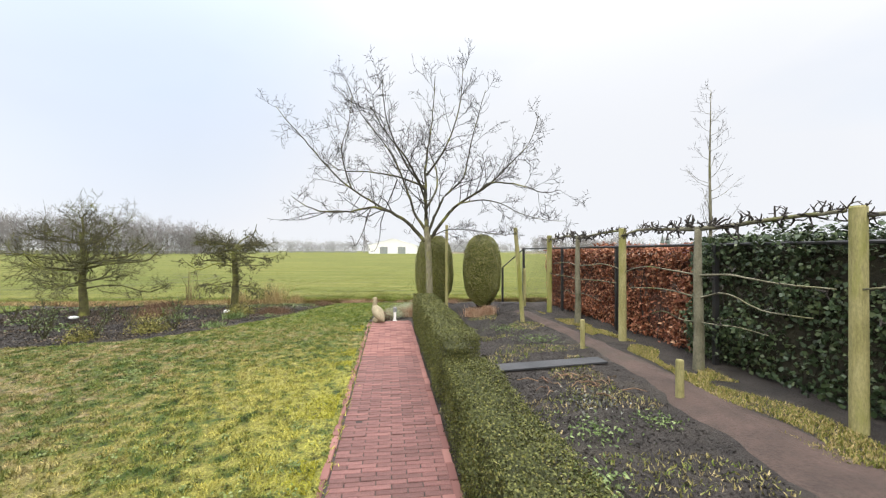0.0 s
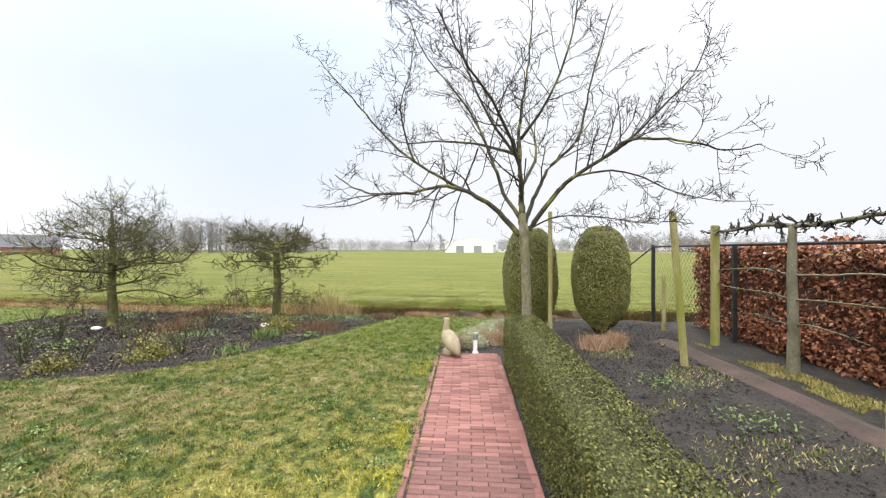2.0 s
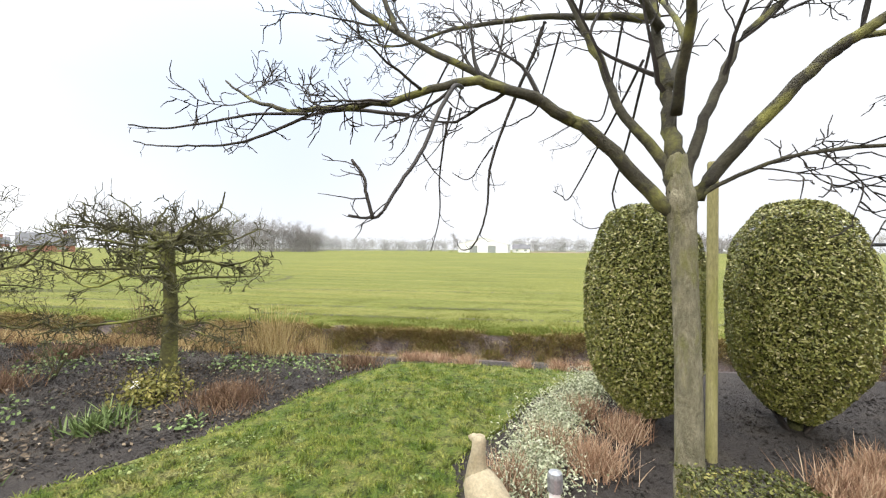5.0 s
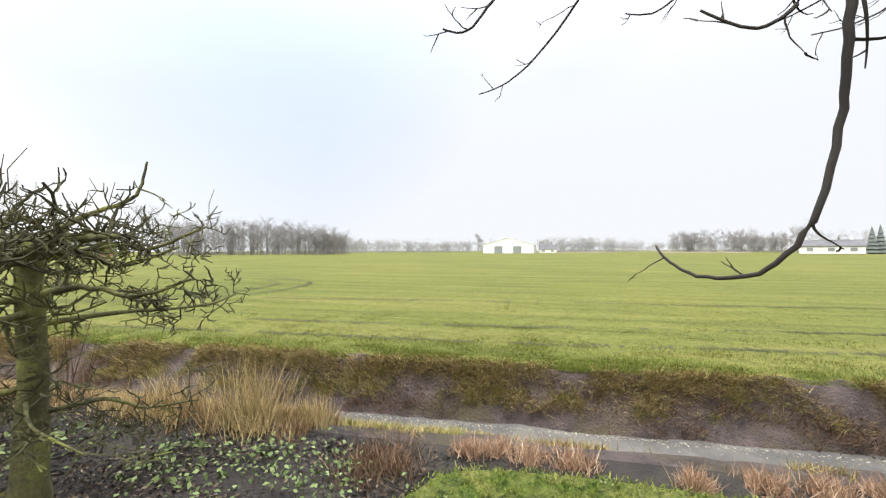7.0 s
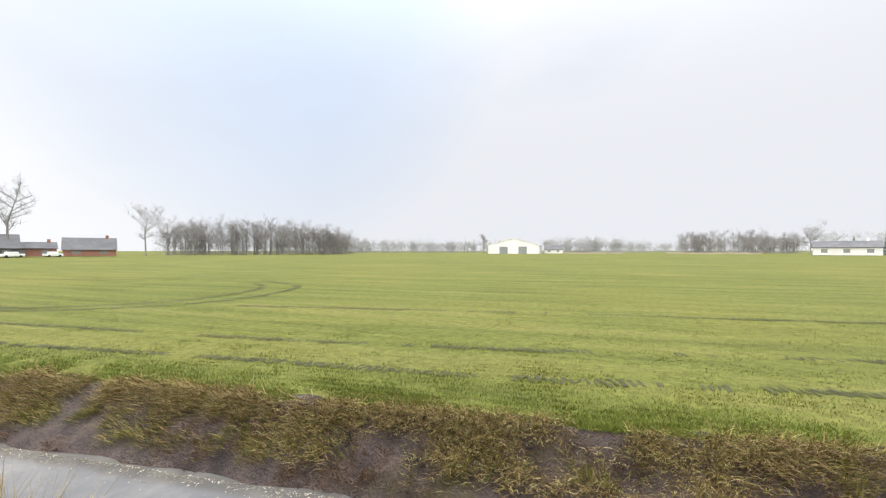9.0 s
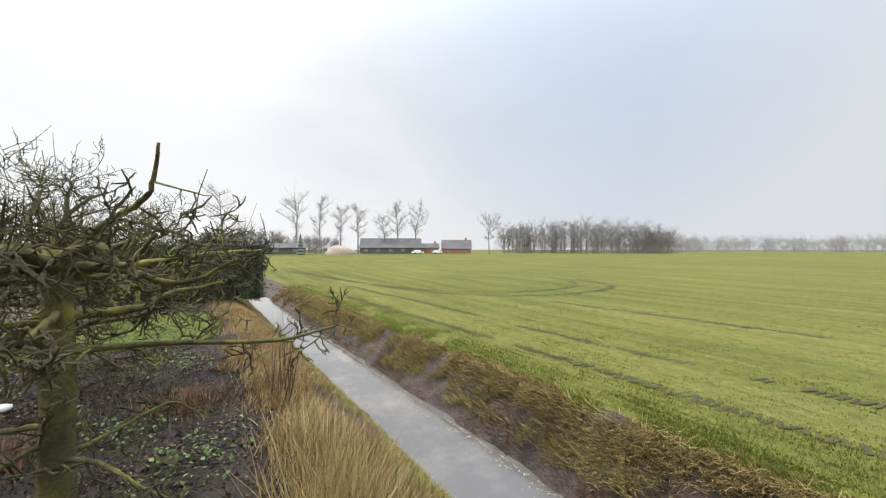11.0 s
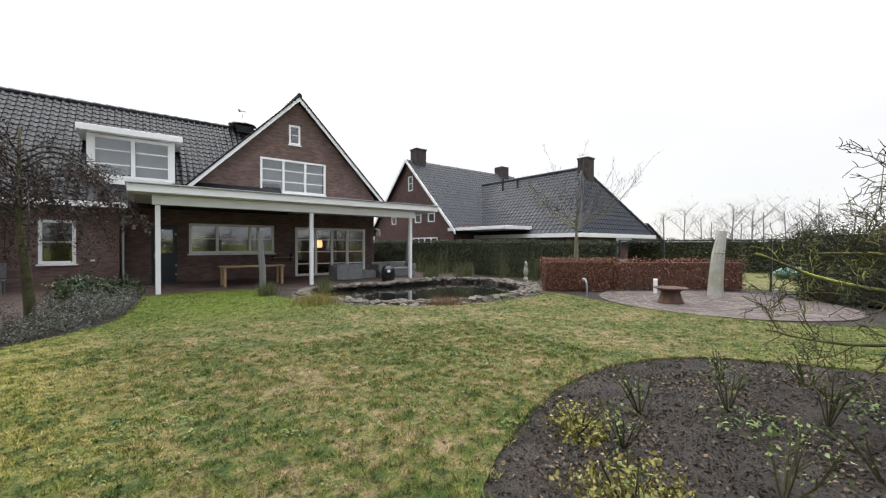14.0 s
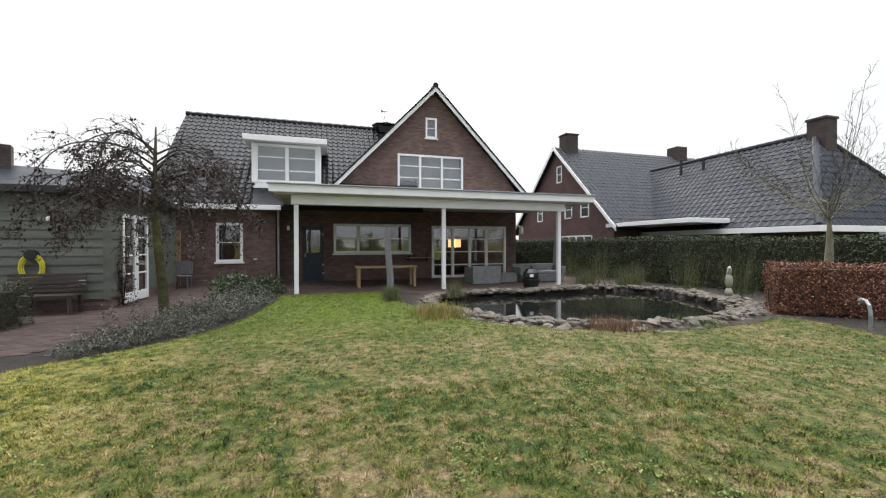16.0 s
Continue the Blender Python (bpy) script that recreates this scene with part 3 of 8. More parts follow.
def inside(P, poly):
    x, y = P[:, 0], P[:, 1]
    ok = np.zeros(len(P), bool)
    for (x0, y0), (x1, y1) in zip(poly, poly[1:] + poly[:1]):
        cross = ((y0 > y) != (y1 > y)) & (x < (x1 - x0) * (y - y0) / ((y1 - y0) or 1e-9) + x0)
        ok ^= cross
    return ok


def smooth_loop(poly, steps=5):
    """A rounded closed outline through the corners of poly."""
    out, n = [], len(poly)
    for i in range(n):
        p0, p1, p2, p3 = (Vector(poly[(i + k - 1) % n]) for k in range(4))
        for s in range(steps):
            t = s / steps
            q = 0.5 * (2 * p1 + (p2 - p0) * t + (2 * p0 - 5 * p1 + 4 * p2 - p3) * t * t + (3 * p1 - p0 - 3 * p2 + p3) * t ** 3)
            out.append((q.x, q.y))
    return out


# ---- ground ----
def ditch_v(x, y):
    return y - 0.08 * (x + 6.0)


DITCH_V = (9.5, 10.9, 11.15, 11.45, 11.85, 12.2, 12.5, 12.75, 13.2, 13.6, 13.8, 14.25, 14.6, 14.95, 60, 140)
DITCH_Z = (0.0, -0.03, -0.09, -0.22, -0.44, -0.72, -1.02, -1.24, -1.28, -1.22, -1.04, -0.78, -0.47, -0.40, -0.36, -0.15)
WATER_Z = -1.10
POND = smooth_loop([(-7.5, -4.4), (-7.3, -2.6), (-8.2, -1.0), (-9.9, 0.1), (-12.0, 0.2), (-13.6, -0.6), (-14.9, -2.4), (-15.0, -4.3), (-13.8, -5.3), (-11.5, -5.2), (-9.0, -5.2)])


def axis_lines(lo, hi, step, far):
    near = list(np.arange(lo, hi + 1e-6, step))
    out, d = [], step
    a = hi
    while a < far:
        d *= 1.35
        a += d
        out.append(a)
    left, d, a = [], step, lo
    while a > -far:
        d *= 1.35
        a -= d
        left.append(a)
    return np.array(left[::-1] + near + out)


gx, gv = axis_lines(-19, 7, 0.25, 2600), axis_lines(-8, 16.4, 0.16, 2600)
X, W = np.meshgrid(gx, gv)
Y = W + 0.08 * (np.clip(X, -400, 400) + 6.0)
Z = np.interp(W, DITCH_V, DITCH_Z)
flat = np.stack((X.ravel(), Y.ravel()), 1)
Z = Z.ravel()
Z[inside(flat, POND)] = -0.5
rough_z = np.array([noise.noise((float(x) * 1.3, float(y) * 1.3, 0.0)) + 0.5 * noise.noise((float(x) * 4, float(y) * 4, 3.0)) for x, y in flat])
wr = np.interp(W.ravel(), (10.6, 11.5, 14.5, 15.2, 40), (0.018, 0.09, 0.11, 0.03, 0.03))
Z = Z + rough_z * wr * (np.abs(W.ravel()) < 60)
nx, nv = len(gx), len(gv)
idx = np.arange(nx * nv).reshape(nv, nx)
quads = np.stack((idx[:-1, :-1], idx[:-1, 1:], idx[1:, 1:], idx[1:, :-1]), -1).reshape(-1, 4)
me = np_mesh("ground", np.stack((X.ravel(), Y.ravel(), Z), 1), quads)
mid = np.repeat(((gv[:-1] + gv[1:]) / 2)[:, None], nx - 1, 1).ravel()
ground = finish("ground", me, M["soil"])
me.materials.append(M["bank"])
me.materials.append(M["field"])
me.polygons.foreach_set("material_index", np.where(mid > 14.7, 2, np.where(mid > 10.95, 1, 0)).astype(np.int32))
me.polygons.foreach_set("use_smooth", [True] * len(me.polygons))
tagged(ground, "flat garden soil, ditch banks and wide green field", "ground", kind="structure")


def ground_z(P):
    return np.interp(ditch_v(P[:, 0], P[:, 1]), DITCH_V, DITCH_Z)


# water
b = Build()
xs = np.linspace(-140, 60, 60)
b.add([(x, 12.5 + 0.08 * (x + 6), WATER_Z) for x in xs] + [(x, 13.95 + 0.08 * (x + 6), WATER_Z) for x in xs], [(i, i + 1, i + 61, i + 60) for i in range(59)])
solid("ditch_water", b, M["ditchwater"], "still shallow ditch water reflecting the pale sky", "water", kind="structure")
b = Build()
b.add([(x, y, -0.13) for x, y in POND], [tuple(range(len(POND)))])
solid("pond_water", b, M["pondwater"], "dark still garden pond water", "water", kind="structure")

# lawn
def path_left(y):
    return -0.82 - 0.132 * (y - 2.09)


def path_right(y):
    return path_left(y) + 0.93


LAWN = [(-1.60, 8.2), (-1.70, 8.55), (-1.4, 9.2), (-1.2, 9.8), (-0.8, 10.4), (-0.45, 10.78), (-1.2, 10.86), (-2.1, 10.82), (-2.8, 10.68), (-3.05, 10.35), (-3.3, 9.75), (-3.6, 8.7), (-3.85, 8.1), (-4.56, 6.8),
        (-5.05, 6.28), (-6.11, 5.77), (-7.1, 5.55), (-8.1, 5.55), (-9.2, 6.0), (-9.9, 6.9), (-10.6, 8.4), (-11.0, 10.0), (-14.3, 9.8), (-14.6, 8.0), (-13.6, 7.0), (-12.95, 5.4), (-12.8, 4.0),
        (-13.1, 2.5), (-13.6, 1.2), (-13.4, 0.5), (-12.2, 0.8), (-9.9, 0.72), (-8.1, -0.35), (-7.05, -1.6), (-6.65, -3.0), (-6.45, -4.6), (-6.4, -6.1), (-3.6, -6.15), (-3.4, -5.0), (-2.95, -1.95),
        (-2.0, -0.55), (-1.2, 0.1), (-0.68, 1.0), (-0.80, 2.1), (-1.21, 5.2)]
lawn_poly = smooth_loop(LAWN, 4)
b = Build()
b.prism([(x, y, -0.30) for x, y in lawn_poly], (0, 0, 0.325))
lawn = solid("lawn", b, M["turf"], "patchy winter lawn, green with straw-coloured spots", "lawn", kind="structure")


def sample(poly, n):
    p = np.array(poly)
    lo, hi = p.min(0), p.max(0)
    out = np.zeros((0, 2))
    while len(out) < n:
        q = rng.uniform(lo, hi, (n, 2))
        out = np.concatenate((out, q[inside(q, poly)]))
    return out[:n]


def on_ground(q, z=None):
    return np.concatenate((q, (np.full((len(q), 1), z) if z is not None else ground_z(q)[:, None])), 1)


def blades(name, P, height, width, material, label, category, lean=0.5, droop=0.3, bias=(0.0, 0.0), up=1.0):
    return tagged(finish(name, blades_mesh(name, P, height, width, lean, droop, bias, up), material), label, category, kind="stuff")


near_lawn = [(-1.0, 1.0), (-1.7, 8.3), (-1.2, 10.6), (-2.6, 11.0), (-3.6, 8.3), (-5.2, 6.0), (-8.5, 5.2), (-8.5, 2.2), (-4.5, 2.0), (-3.5, 0.6)]
q2 = sample(near_lawn, 230000)
for q, hgt, wid, label in ((sample(lawn_poly, 260000), 0.026, 0.0060, "short patchy lawn grass blades"), (q2[inside(q2, lawn_poly)], 0.034, 0.0040, "denser tufted lawn grass blades")):
    tuft = np.array([0.5 * noise.noise((float(x) * 3.2, float(y) * 3.2, 2)) + noise.noise((float(x) * 9, float(y) * 9, 4)) + 0.6 * noise.noise((float(x) * 22, float(y) * 22, 6)) for x, y in q])
    keep = tuft > rng.uniform(-0.65, 0.4, len(q))
    q, tuft = q[keep], tuft[keep]
    me = blades_mesh("lawn_grass", on_ground(q, 0.020), hgt * (1 + 0.8 * np.clip(tuft, -0.5, 1)), wid, 0.85)
    tagged(finish("lawn_grass", me, M["lawnblade"]), label, "grass", kind="stuff")
# ragged overhanging edge of the turf
loop = np.array(lawn_poly)
i = rng.integers(0, len(loop), 60000)
f = rng.uniform(0, 1, (60000, 1))
e = loop[(i + 1) % len(loop)] - loop[i]
keep = rng.uniform(0, 1, 60000) < np.linalg.norm(e, axis=1) / 1.2
q = (loop[i] + e * f + unit(np.stack((e[:, 1], -e[:, 0]), 1)) * rng.normal(0, 0.035, (60000, 1)))[keep]
q = q[np.array([noise.noise((float(x) * 5, float(y) * 5, 1)) for x, y in q]) > -0.25]
blades("lawn_edge_grass", on_ground(q, 0.012), 0.045, 0.0055, M["lawnblade"], "ragged grass overhanging the lawn edge", "grass", 1.1, 0.1)
# clover and daisy rosettes in the turf
c = sample(lawn_poly, 1100)
c = c[np.array([noise.noise((float(x) * 0.7, float(y) * 0.7, 5)) for x, y in c]) > -0.12]
q = (c[:, None, :] + rng.normal(0, 1, (len(c), 34, 2)) * rng.uniform(0.02, 0.085, (len(c), 1, 1))).reshape(-1, 2)
q = q[inside(q, lawn_poly)]
P = on_ground(q, 0.036)
P[:, 2] += rng.uniform(0, 0.016, len(P))
tagged(finish("clover", leaves_mesh("clover", P, np.tile((0, 0, 1.0), (len(P), 1)), 0.022, 0.7, 0.6), M["clover"]), "small green clover patches in the lawn", "clover", kind="stuff")
# yellow moss cushions by the path
q = np.stack((rng.uniform(0.5, 7.6, 9000), rng.exponential(0.13, 9000)), 1)
gate = np.array([noise.noise((float(y) * 1.6, 4.0, 0)) for y in q[:, 0]])
q = q[(gate > 0.05) & (q[:, 1] < 0.6)]
blades("moss", np.stack((path_left(q[:, 0]) - 0.03 - q[:, 1], q[:, 0], np.full(len(q), 0.025)), 1), 0.022, 0.006, M["moss"], "yellow-green moss beside the brick path", "moss", 0.9)
# the field's shoots, thinning with distance
n = 330000
r = 1.0 + 34 * rng.uniform(0, 1, n) ** 1.7
ang = rng.uniform(-0.25, math.pi + 0.2, n)
x, w = -4.0 + r * np.cos(ang) * 1.25, 14.5 + (r - 1.0) * np.abs(np.sin(ang))
w = np.where(rng.uniform(0, 1, n) < 0.55, np.round(w / 0.19) * 0.19 + rng.normal(0, 0.03, n), w)
k = (w > 14.62) & (np.array([noise.noise((float(a) * 0.5, float(c) * 1.6, 3)) + 0.6 * noise.noise((float(a) * 2.5, float(c) * 4.0, 1)) for a, c in zip(x, w)]) > rng.uniform(-0.75, 0.35, n))
x, w = x[k], w[k]
P = np.stack((x, w + 0.08 * (x + 6), np.interp(w, DITCH_V, DITCH_Z) - 0.01), 1)
blades("field_grass", P, np.interp(w, (14.6, 15.4, 17), (0.060, 0.046, 0.038)), 0.0055, M["fieldgrass"], "young green shoots in drilled rows", "grass", 0.6)
# lush green strip along the field edge
n = 90000
x = rng.uniform(-26, 7, n)
w = 14.58 + rng.exponential(0.38, n)
k = (w < 16.4) & (np.array([noise.noise((float(a) * 1.1, float(c) * 2.2, 5)) for a, c in zip(x, w)]) > rng.uniform(-0.8, 0.25, n))
P = np.stack((x, w + 0.08 * (x + 6)), 1)[k]
blades("field_grass", on_ground(P), 0.045, 0.0045, M["lush"], "lush green grass along the field edge", "grass", 0.6)


# tussocks hanging down the far bank
def tussocks(count, x0, x1, vs, each, height, width, material, label, seed, gate=-0.1, bias=(0.0, -0.9), up=0.35, lean=0.45, spread=0.075):
    r2 = np.random.default_rng(seed)
    cx, cv = r2.uniform(x0, x1, count), vs(r2, count)
    k = np.array([noise.noise((float(a) * 0.8, float(c) * 1.6, seed)) + 0.5 * noise.noise((float(a) * 2.6, float(c) * 3.0, seed)) for a, c in zip(cx, cv)]) > gate
    C = np.stack((cx, cv + 0.08 * (cx + 6)), 1)[k]
    q = (C[:, None, :] + r2.normal(0, spread, (len(C), each, 2))).reshape(-1, 2)
    return blades("bank_grass", on_ground(q), height, width, material, label, "grass", lean, 0.25, bias, up)


tussocks(1900, -26, 6, lambda r, n: r.normal(14.56, 0.09, n), 34, 0.21, 0.006, M["bankdry"], "dry tussocks hanging over the far bank edge", 21, -0.35)
tussocks(1500, -26, 6, lambda r, n: r.uniform(14.0, 14.55, n), 34, 0.19, 0.006, M["bankdry"], "withered grass tussocks on the far bank", 22, 0.08, spread=0.06)
tussocks(1500, -26, 6, lambda r, n: r.uniform(13.95, 14.65, n), 32, 0.15, 0.006, M["bankmix"], "yellow-green grass tussocks on the far bank", 23, 0.06, up=0.7, spread=0.06)
tussocks(1100, -26, 6, lambda r, n: r.uniform(13.75, 14.35, n), 26, 0.11, 0.007, M["russet"], "dark rusty sedge low on the far bank", 24, 0.0, up=0.6)
# garden side of the ditch: rust-brown and straw tussocks, moss-green towards the water
tussocks(1400, -24, -4.6, lambda r, n: r.normal(11.2, 0.22, n), 36, 0.15, 0.004, M["straw"], "tall dry grass tussocks on the garden side of the ditch", 25, -0.25, (0.0, 0.25), 1.0, 0.45)
tussocks(1000, -24, -4.3, lambda r, n: r.normal(11.2, 0.28, n), 34, 0.16, 0.004, M["rustgrass"], "rust-brown grass tussocks on the garden side of the ditch", 26, -0.2, (0.0, 0.2), 1.0, 0.5)
tussocks(1300, -24, -2.8, lambda r, n: r.uniform(11.35, 12.35, n), 34, 0.085, 0.0045, M["bankmix"], "low yellow-green grass down to the water", 27, -0.25, (0.0, 0.5), 0.8, 0.6)
tussocks(500, -24, -3, lambda r, n: r.uniform(11.8, 12.4, n), 26, 0.10, 0.004, M["bankdry"], "withered grass at the water edge", 28, 0.0, (0.0, 0.8), 0.6, 0.5)
for k, (x, y, r) in enumerate(((-2.82, 11.02, 0.13), (-2.6, 11.08, 0.12), (-2.36, 11.05, 0.16), (-2.02, 11.07, 0.18), (-0.8, 11.12, 0.16), (-0.45, 11.15, 0.14), (-0.1, 11.2, 0.16), (-1.25, 11.0, 0.10), (0.35, 11.2, 0.15))):
    q = rng.normal(0, r * 0.42, (420, 2)) + np.array((x, y))
    blades("pink_grass", on_ground(q), 0.13, 0.004, M["pinkstraw"], "rounded pinkish dry grass tuft at the ditch edge", "grass", 0.6, 0.1)
q = np.stack((rng.uniform(-4, 3, 5200), rng.normal(11.3, 0.2, 5200)), 1)
q[:, 1] += 0.08 * (q[:, 0] + 6)
q = q[np.array([noise.noise((float(a) * 1.7, float(c) * 2, 1.0)) for a, c in q]) > 0.18]
blades("bank_grass", on_ground(q), 0.08, 0.004, M["bankdry"], "thin dry grass behind the lawn end", "grass", 0.7, 0.1)
# scraps of leaf and broken stem drifted to the far water edge
q = np.stack((rng.uniform(-24, 5, 4200), 13.66 - rng.exponential(0.07, 4200)), 1)
q[:, 1] += 0.08 * (q[:, 0] + 6)
P = np.concatenate((q, rng.uniform(WATER_Z + 0.004, WATER_Z + 0.014, (len(q), 1))), 1)
tagged(finish("floating_litter", leaves_mesh("floating_litter", P, np.tile((0, 0, 1.0), (len(P), 1)), 0.035, 0.4, 0.12), M["driftlitter"]), "pale leaf scraps floating at the water edge", "leaf litter", kind="stuff")
# tyre ruts in the field: rows of pressed tread marks
def rut(pts, width, label, seed):
    b = Build()
    rnd = random.Random(seed)
    pts = [Vector((x, y, 0)) for x, y in smooth_line(pts)]
    for p, q in zip(pts, pts[1:]):
        d = (q - p).normalized()
        side = Vector((-d.y, d.x, 0))
        steps = max(1, int((q - p).length / 0.11))
        for k in range(steps):
            c = p.lerp(q, k / steps) + side * rnd.gauss(0, 0.02)
            if noise.noise((c.x * 0.45, c.y * 0.45, seed)) + 0.5 * noise.noise((c.x * 2.0, c.y * 2.0, seed)) < -0.28:
                continue
            w, L = width * rnd.uniform(0.25, 0.55), rnd.uniform(0.02, 0.045)
            sk = d * rnd.uniform(-0.06, 0.06)
            z = Vector((0, 0, float(np.interp(c.y - 0.08 * (c.x + 6), DITCH_V, DITCH_Z)) + 0.012))
            b.add([c - side * w - d * L - sk + z, c + side * w - d * L + sk + z, c + side * w * rnd.uniform(0.7, 1) + d * L + sk + z, c - side * w * rnd.uniform(0.7, 1) + d * L - sk + z], [(0, 1, 2, 3)])
    tagged(part("tyre_rut", b, M["rut"]), label, "tyre track", kind="structure")


def smooth_line(pts, steps=6):
    out = []
    for i in range(len(pts) - 1):
        p0, p1, p2, p3 = (Vector(pts[min(max(i + k, 0), len(pts) - 1)]) for k in (-1, 0, 1, 2))
        for s in range(steps):
            t = s / steps
            out.append(0.5 * (2 * p1 + (p2 - p0) * t + (2 * p0 - 5 * p1 + 4 * p2 - p3) * t * t + (3 * p1 - p0 - 3 * p2 + p3) * t ** 3))
    return out + [Vector(pts[-1])]


rut([(-34, 13.5), (-22, 14.6), (-15, 15.2), (-11.7, 15.55), (-7.6, 15.95), (-4.1, 16.2), (-1.0, 16.6), (2.6, 17.15), (12, 18.2)], 0.32, "tread marks of a tyre along the field edge", 1)
rut([(-34, 15.2), (-22, 16.3), (-16, 16.95), (-10.3, 17.3), (-4.5, 17.95), (0.6, 18.8), (3.9, 19.3), (14, 20.6)], 0.32, "tread marks of a tyre along the field edge", 2)
rut([(-14, 21.6), (-9, 22.3), (-4.5, 22.9), (-0.7, 23.4), (3.6, 23.75), (7.8, 24.35), (16, 25.4)], 0.36, "faint tread marks crossing the field", 3)
for off, sd in ((0.0, 4), (1.9, 5)):
    rut([(-48, 14.6 + off * 0.4), (-36, 15.6 + off * 0.3), (-26, 17.4), (-20.4 + off * 0.4, 19.2 - off * 0.3), (-17.6 + off * 0.8, 21.8), (-17.6 + off, 25.6), (-19.2 + off * 0.9, 28.6 + off * 0.4), (-23, 30.2 + off * 0.8), (-30, 29.8 + off), (-40, 27.4 + off)], 0.5, "curved muddy tyre track in the field", sd)

# ---- paths and paving ----
def bed_of(poly, z0, z1, material, name, label, category):
    b = Build()
    b.prism([(x, y, z0) for x, y in poly], (0, 0, z1 - z0))
    return solid(name, b, material, label, category, kind="structure")


PATH_Y0, PATH_Y1 = -0.4, 8.0
path = bed_of([(path_left(PATH_Y0), PATH_Y0), (path_right(PATH_Y0), PATH_Y0), (path_right(PATH_Y1), PATH_Y1), (path_left(PATH_Y1), PATH_Y1)], -0.15, 0.012, M["joint"], "brick_path", "straight red brick garden path with upright brick edging", "path")

# trodden path along the fence, board and bed behind the box hedge
b = Build()
rows = [(-2.0, 1.95, 3.25), (2.1, 2.18, 3.2), (3.6, 2.3, 3.02), (5.03, 2.36, 2.85), (6.8, 2.2, 2.62), (8.8, 1.9, 2.35), (9.6, 1.75, 2.2)]
pts = []
for i in range(len(rows) - 1):
    for s in range(6):
        t = s / 6
        y, a, c = (rows[i][k] + (rows[i + 1][k] - rows[i][k]) * t for k in range(3))
        pts.append((y, a + 0.05 * noise.noise((y * 3, 0, 0)), c + 0.05 * noise.noise((y * 3, 5, 0))))
b.add([(a, y, -0.01) for y, a, c in pts] + [(c, y, -0.01) for y, a, c in pts] + [((a + c) / 2, y, 0.045) for y, a, c in pts],
      [(i, i + 2 * len(pts), i + 1 + 2 * len(pts), i + 1) for i in range(len(pts) - 1)] + [(i + 2 * len(pts), i + len(pts), i + 1 + len(pts), i + 1 + 2 * len(pts)) for i in range(len(pts) - 1)])
solid("clay_path", b, M["clay"], "trodden reddish clay path beside the espalier fence", "path", kind="structure", smooth=True)
b = Build()
b.prism([(0.72, 4.50, 0.02), (2.22, 4.88, 0.02), (2.18, 5.13, 0.02), (0.70, 4.77, 0.02)], (0, 0, 0.02))
solid("walk_board", b, M["slab"], "dark wet board lying across the vegetable bed", "board")
q = sample([(0.6, 0.5), (2.2, 0.5), (2.3, 6), (1.9, 9.2), (0.4, 9.2)], 15000)
k = np.array([noise.noise((float(x) * 1.5, float(y) * 1.5, 2.0)) for x, y in q]) > 0.12
blades("bed_weeds", on_ground(q[k], 0.0), 0.035, 0.006, M["grass"], "sparse grass and weeds on bare vegetable bed", "weeds", 0.8)
q = sample([(2.7, 1.0), (3.6, 1.0), (3.4, 5), (2.8, 9.5), (2.4, 9.5), (2.9, 5)], 34000)
k = np.array([noise.noise((float(x) * 2, float(y) * 1.2, 9.0)) for x, y in q]) > -0.05
blades("verge_grass", on_ground(q[k], 0.0), 0.04, 0.0045, M["bankmix"], "thin strip of yellow-green grass under the espalier", "grass", 0.7)

# the neighbours' grass beyond the fence
b = Build()
b.prism([(-18.9, -2.5, -0.05), (-60, -2.5, -0.05), (-60, 7.0, -0.05), (-21.0, 9.3, -0.05)], (0, 0, 0.07))
solid("neighbour_lawn", b, M["turf"], "neighbour's winter lawn beyond the fence", "lawn", kind="structure")
# round seating place
SEAT = [(-15.6 + 2.75 * math.cos(a), 4.3 + 2.9 * math.sin(a)) for a in np.linspace(0, 2 * math.pi, 48, endpoint=False)]
bed_of(SEAT, -0.1, 0.02, M["joint"], "paving_bed", "round bed of grey-brown sand under pavers", "paving")
# terrace and drive
TERRACE = [(-16.0, -10.9), (-16.0, -6.0), (-13.9, -5.4), (-7.6, -5.4), (-6.4, -6.2), (-3.6, -6.2), (-1.6, -6.3), (-1.5, -4.6), (-1.2, -2.4), (-0.9, -1.0), (-0.45, -0.6), (0.6, -1.8), (2.6, -2.4), (4.0, -4.6), (4.0, -11.5)]
bed_of(TERRACE, -0.2, 0.01, M["joint"], "terrace", "brown brick terrace along the house", "paving")

# ---- trees ----
def tree_branch(b, p, d, L, r, level, spec, rnd):
    steps = spec["steps"][level]
    p, d = Vector(p), Vector(d).normalized()
    pts, rad, dirs = [p.copy()], [r], [d.copy()]
    tip = r * spec["taper"][level]
    for i in range(steps):
        w = spec["wander"][level]
        d = (d + Vector((rnd.gauss(0, w), rnd.gauss(0, w), rnd.gauss(0, w))) + Vector((0, 0, spec["up"][level]))).normalized()
        p = p + d * (L / steps)
        if p.z < 0.12:
            p.z = 0.12
        pts.append(p.copy())
        dirs.append(d.copy())
        rad.append(r + (tip - r) * (i + 1) / steps)
    b.tube(pts, rad, 6 if r > 0.03 else 4 if r > 0.008 else 3, cap=r > 0.008)
    if level + 1 < len(spec["steps"]):
        offshoots(b, pts, dirs, rad, L, level, spec, rnd)


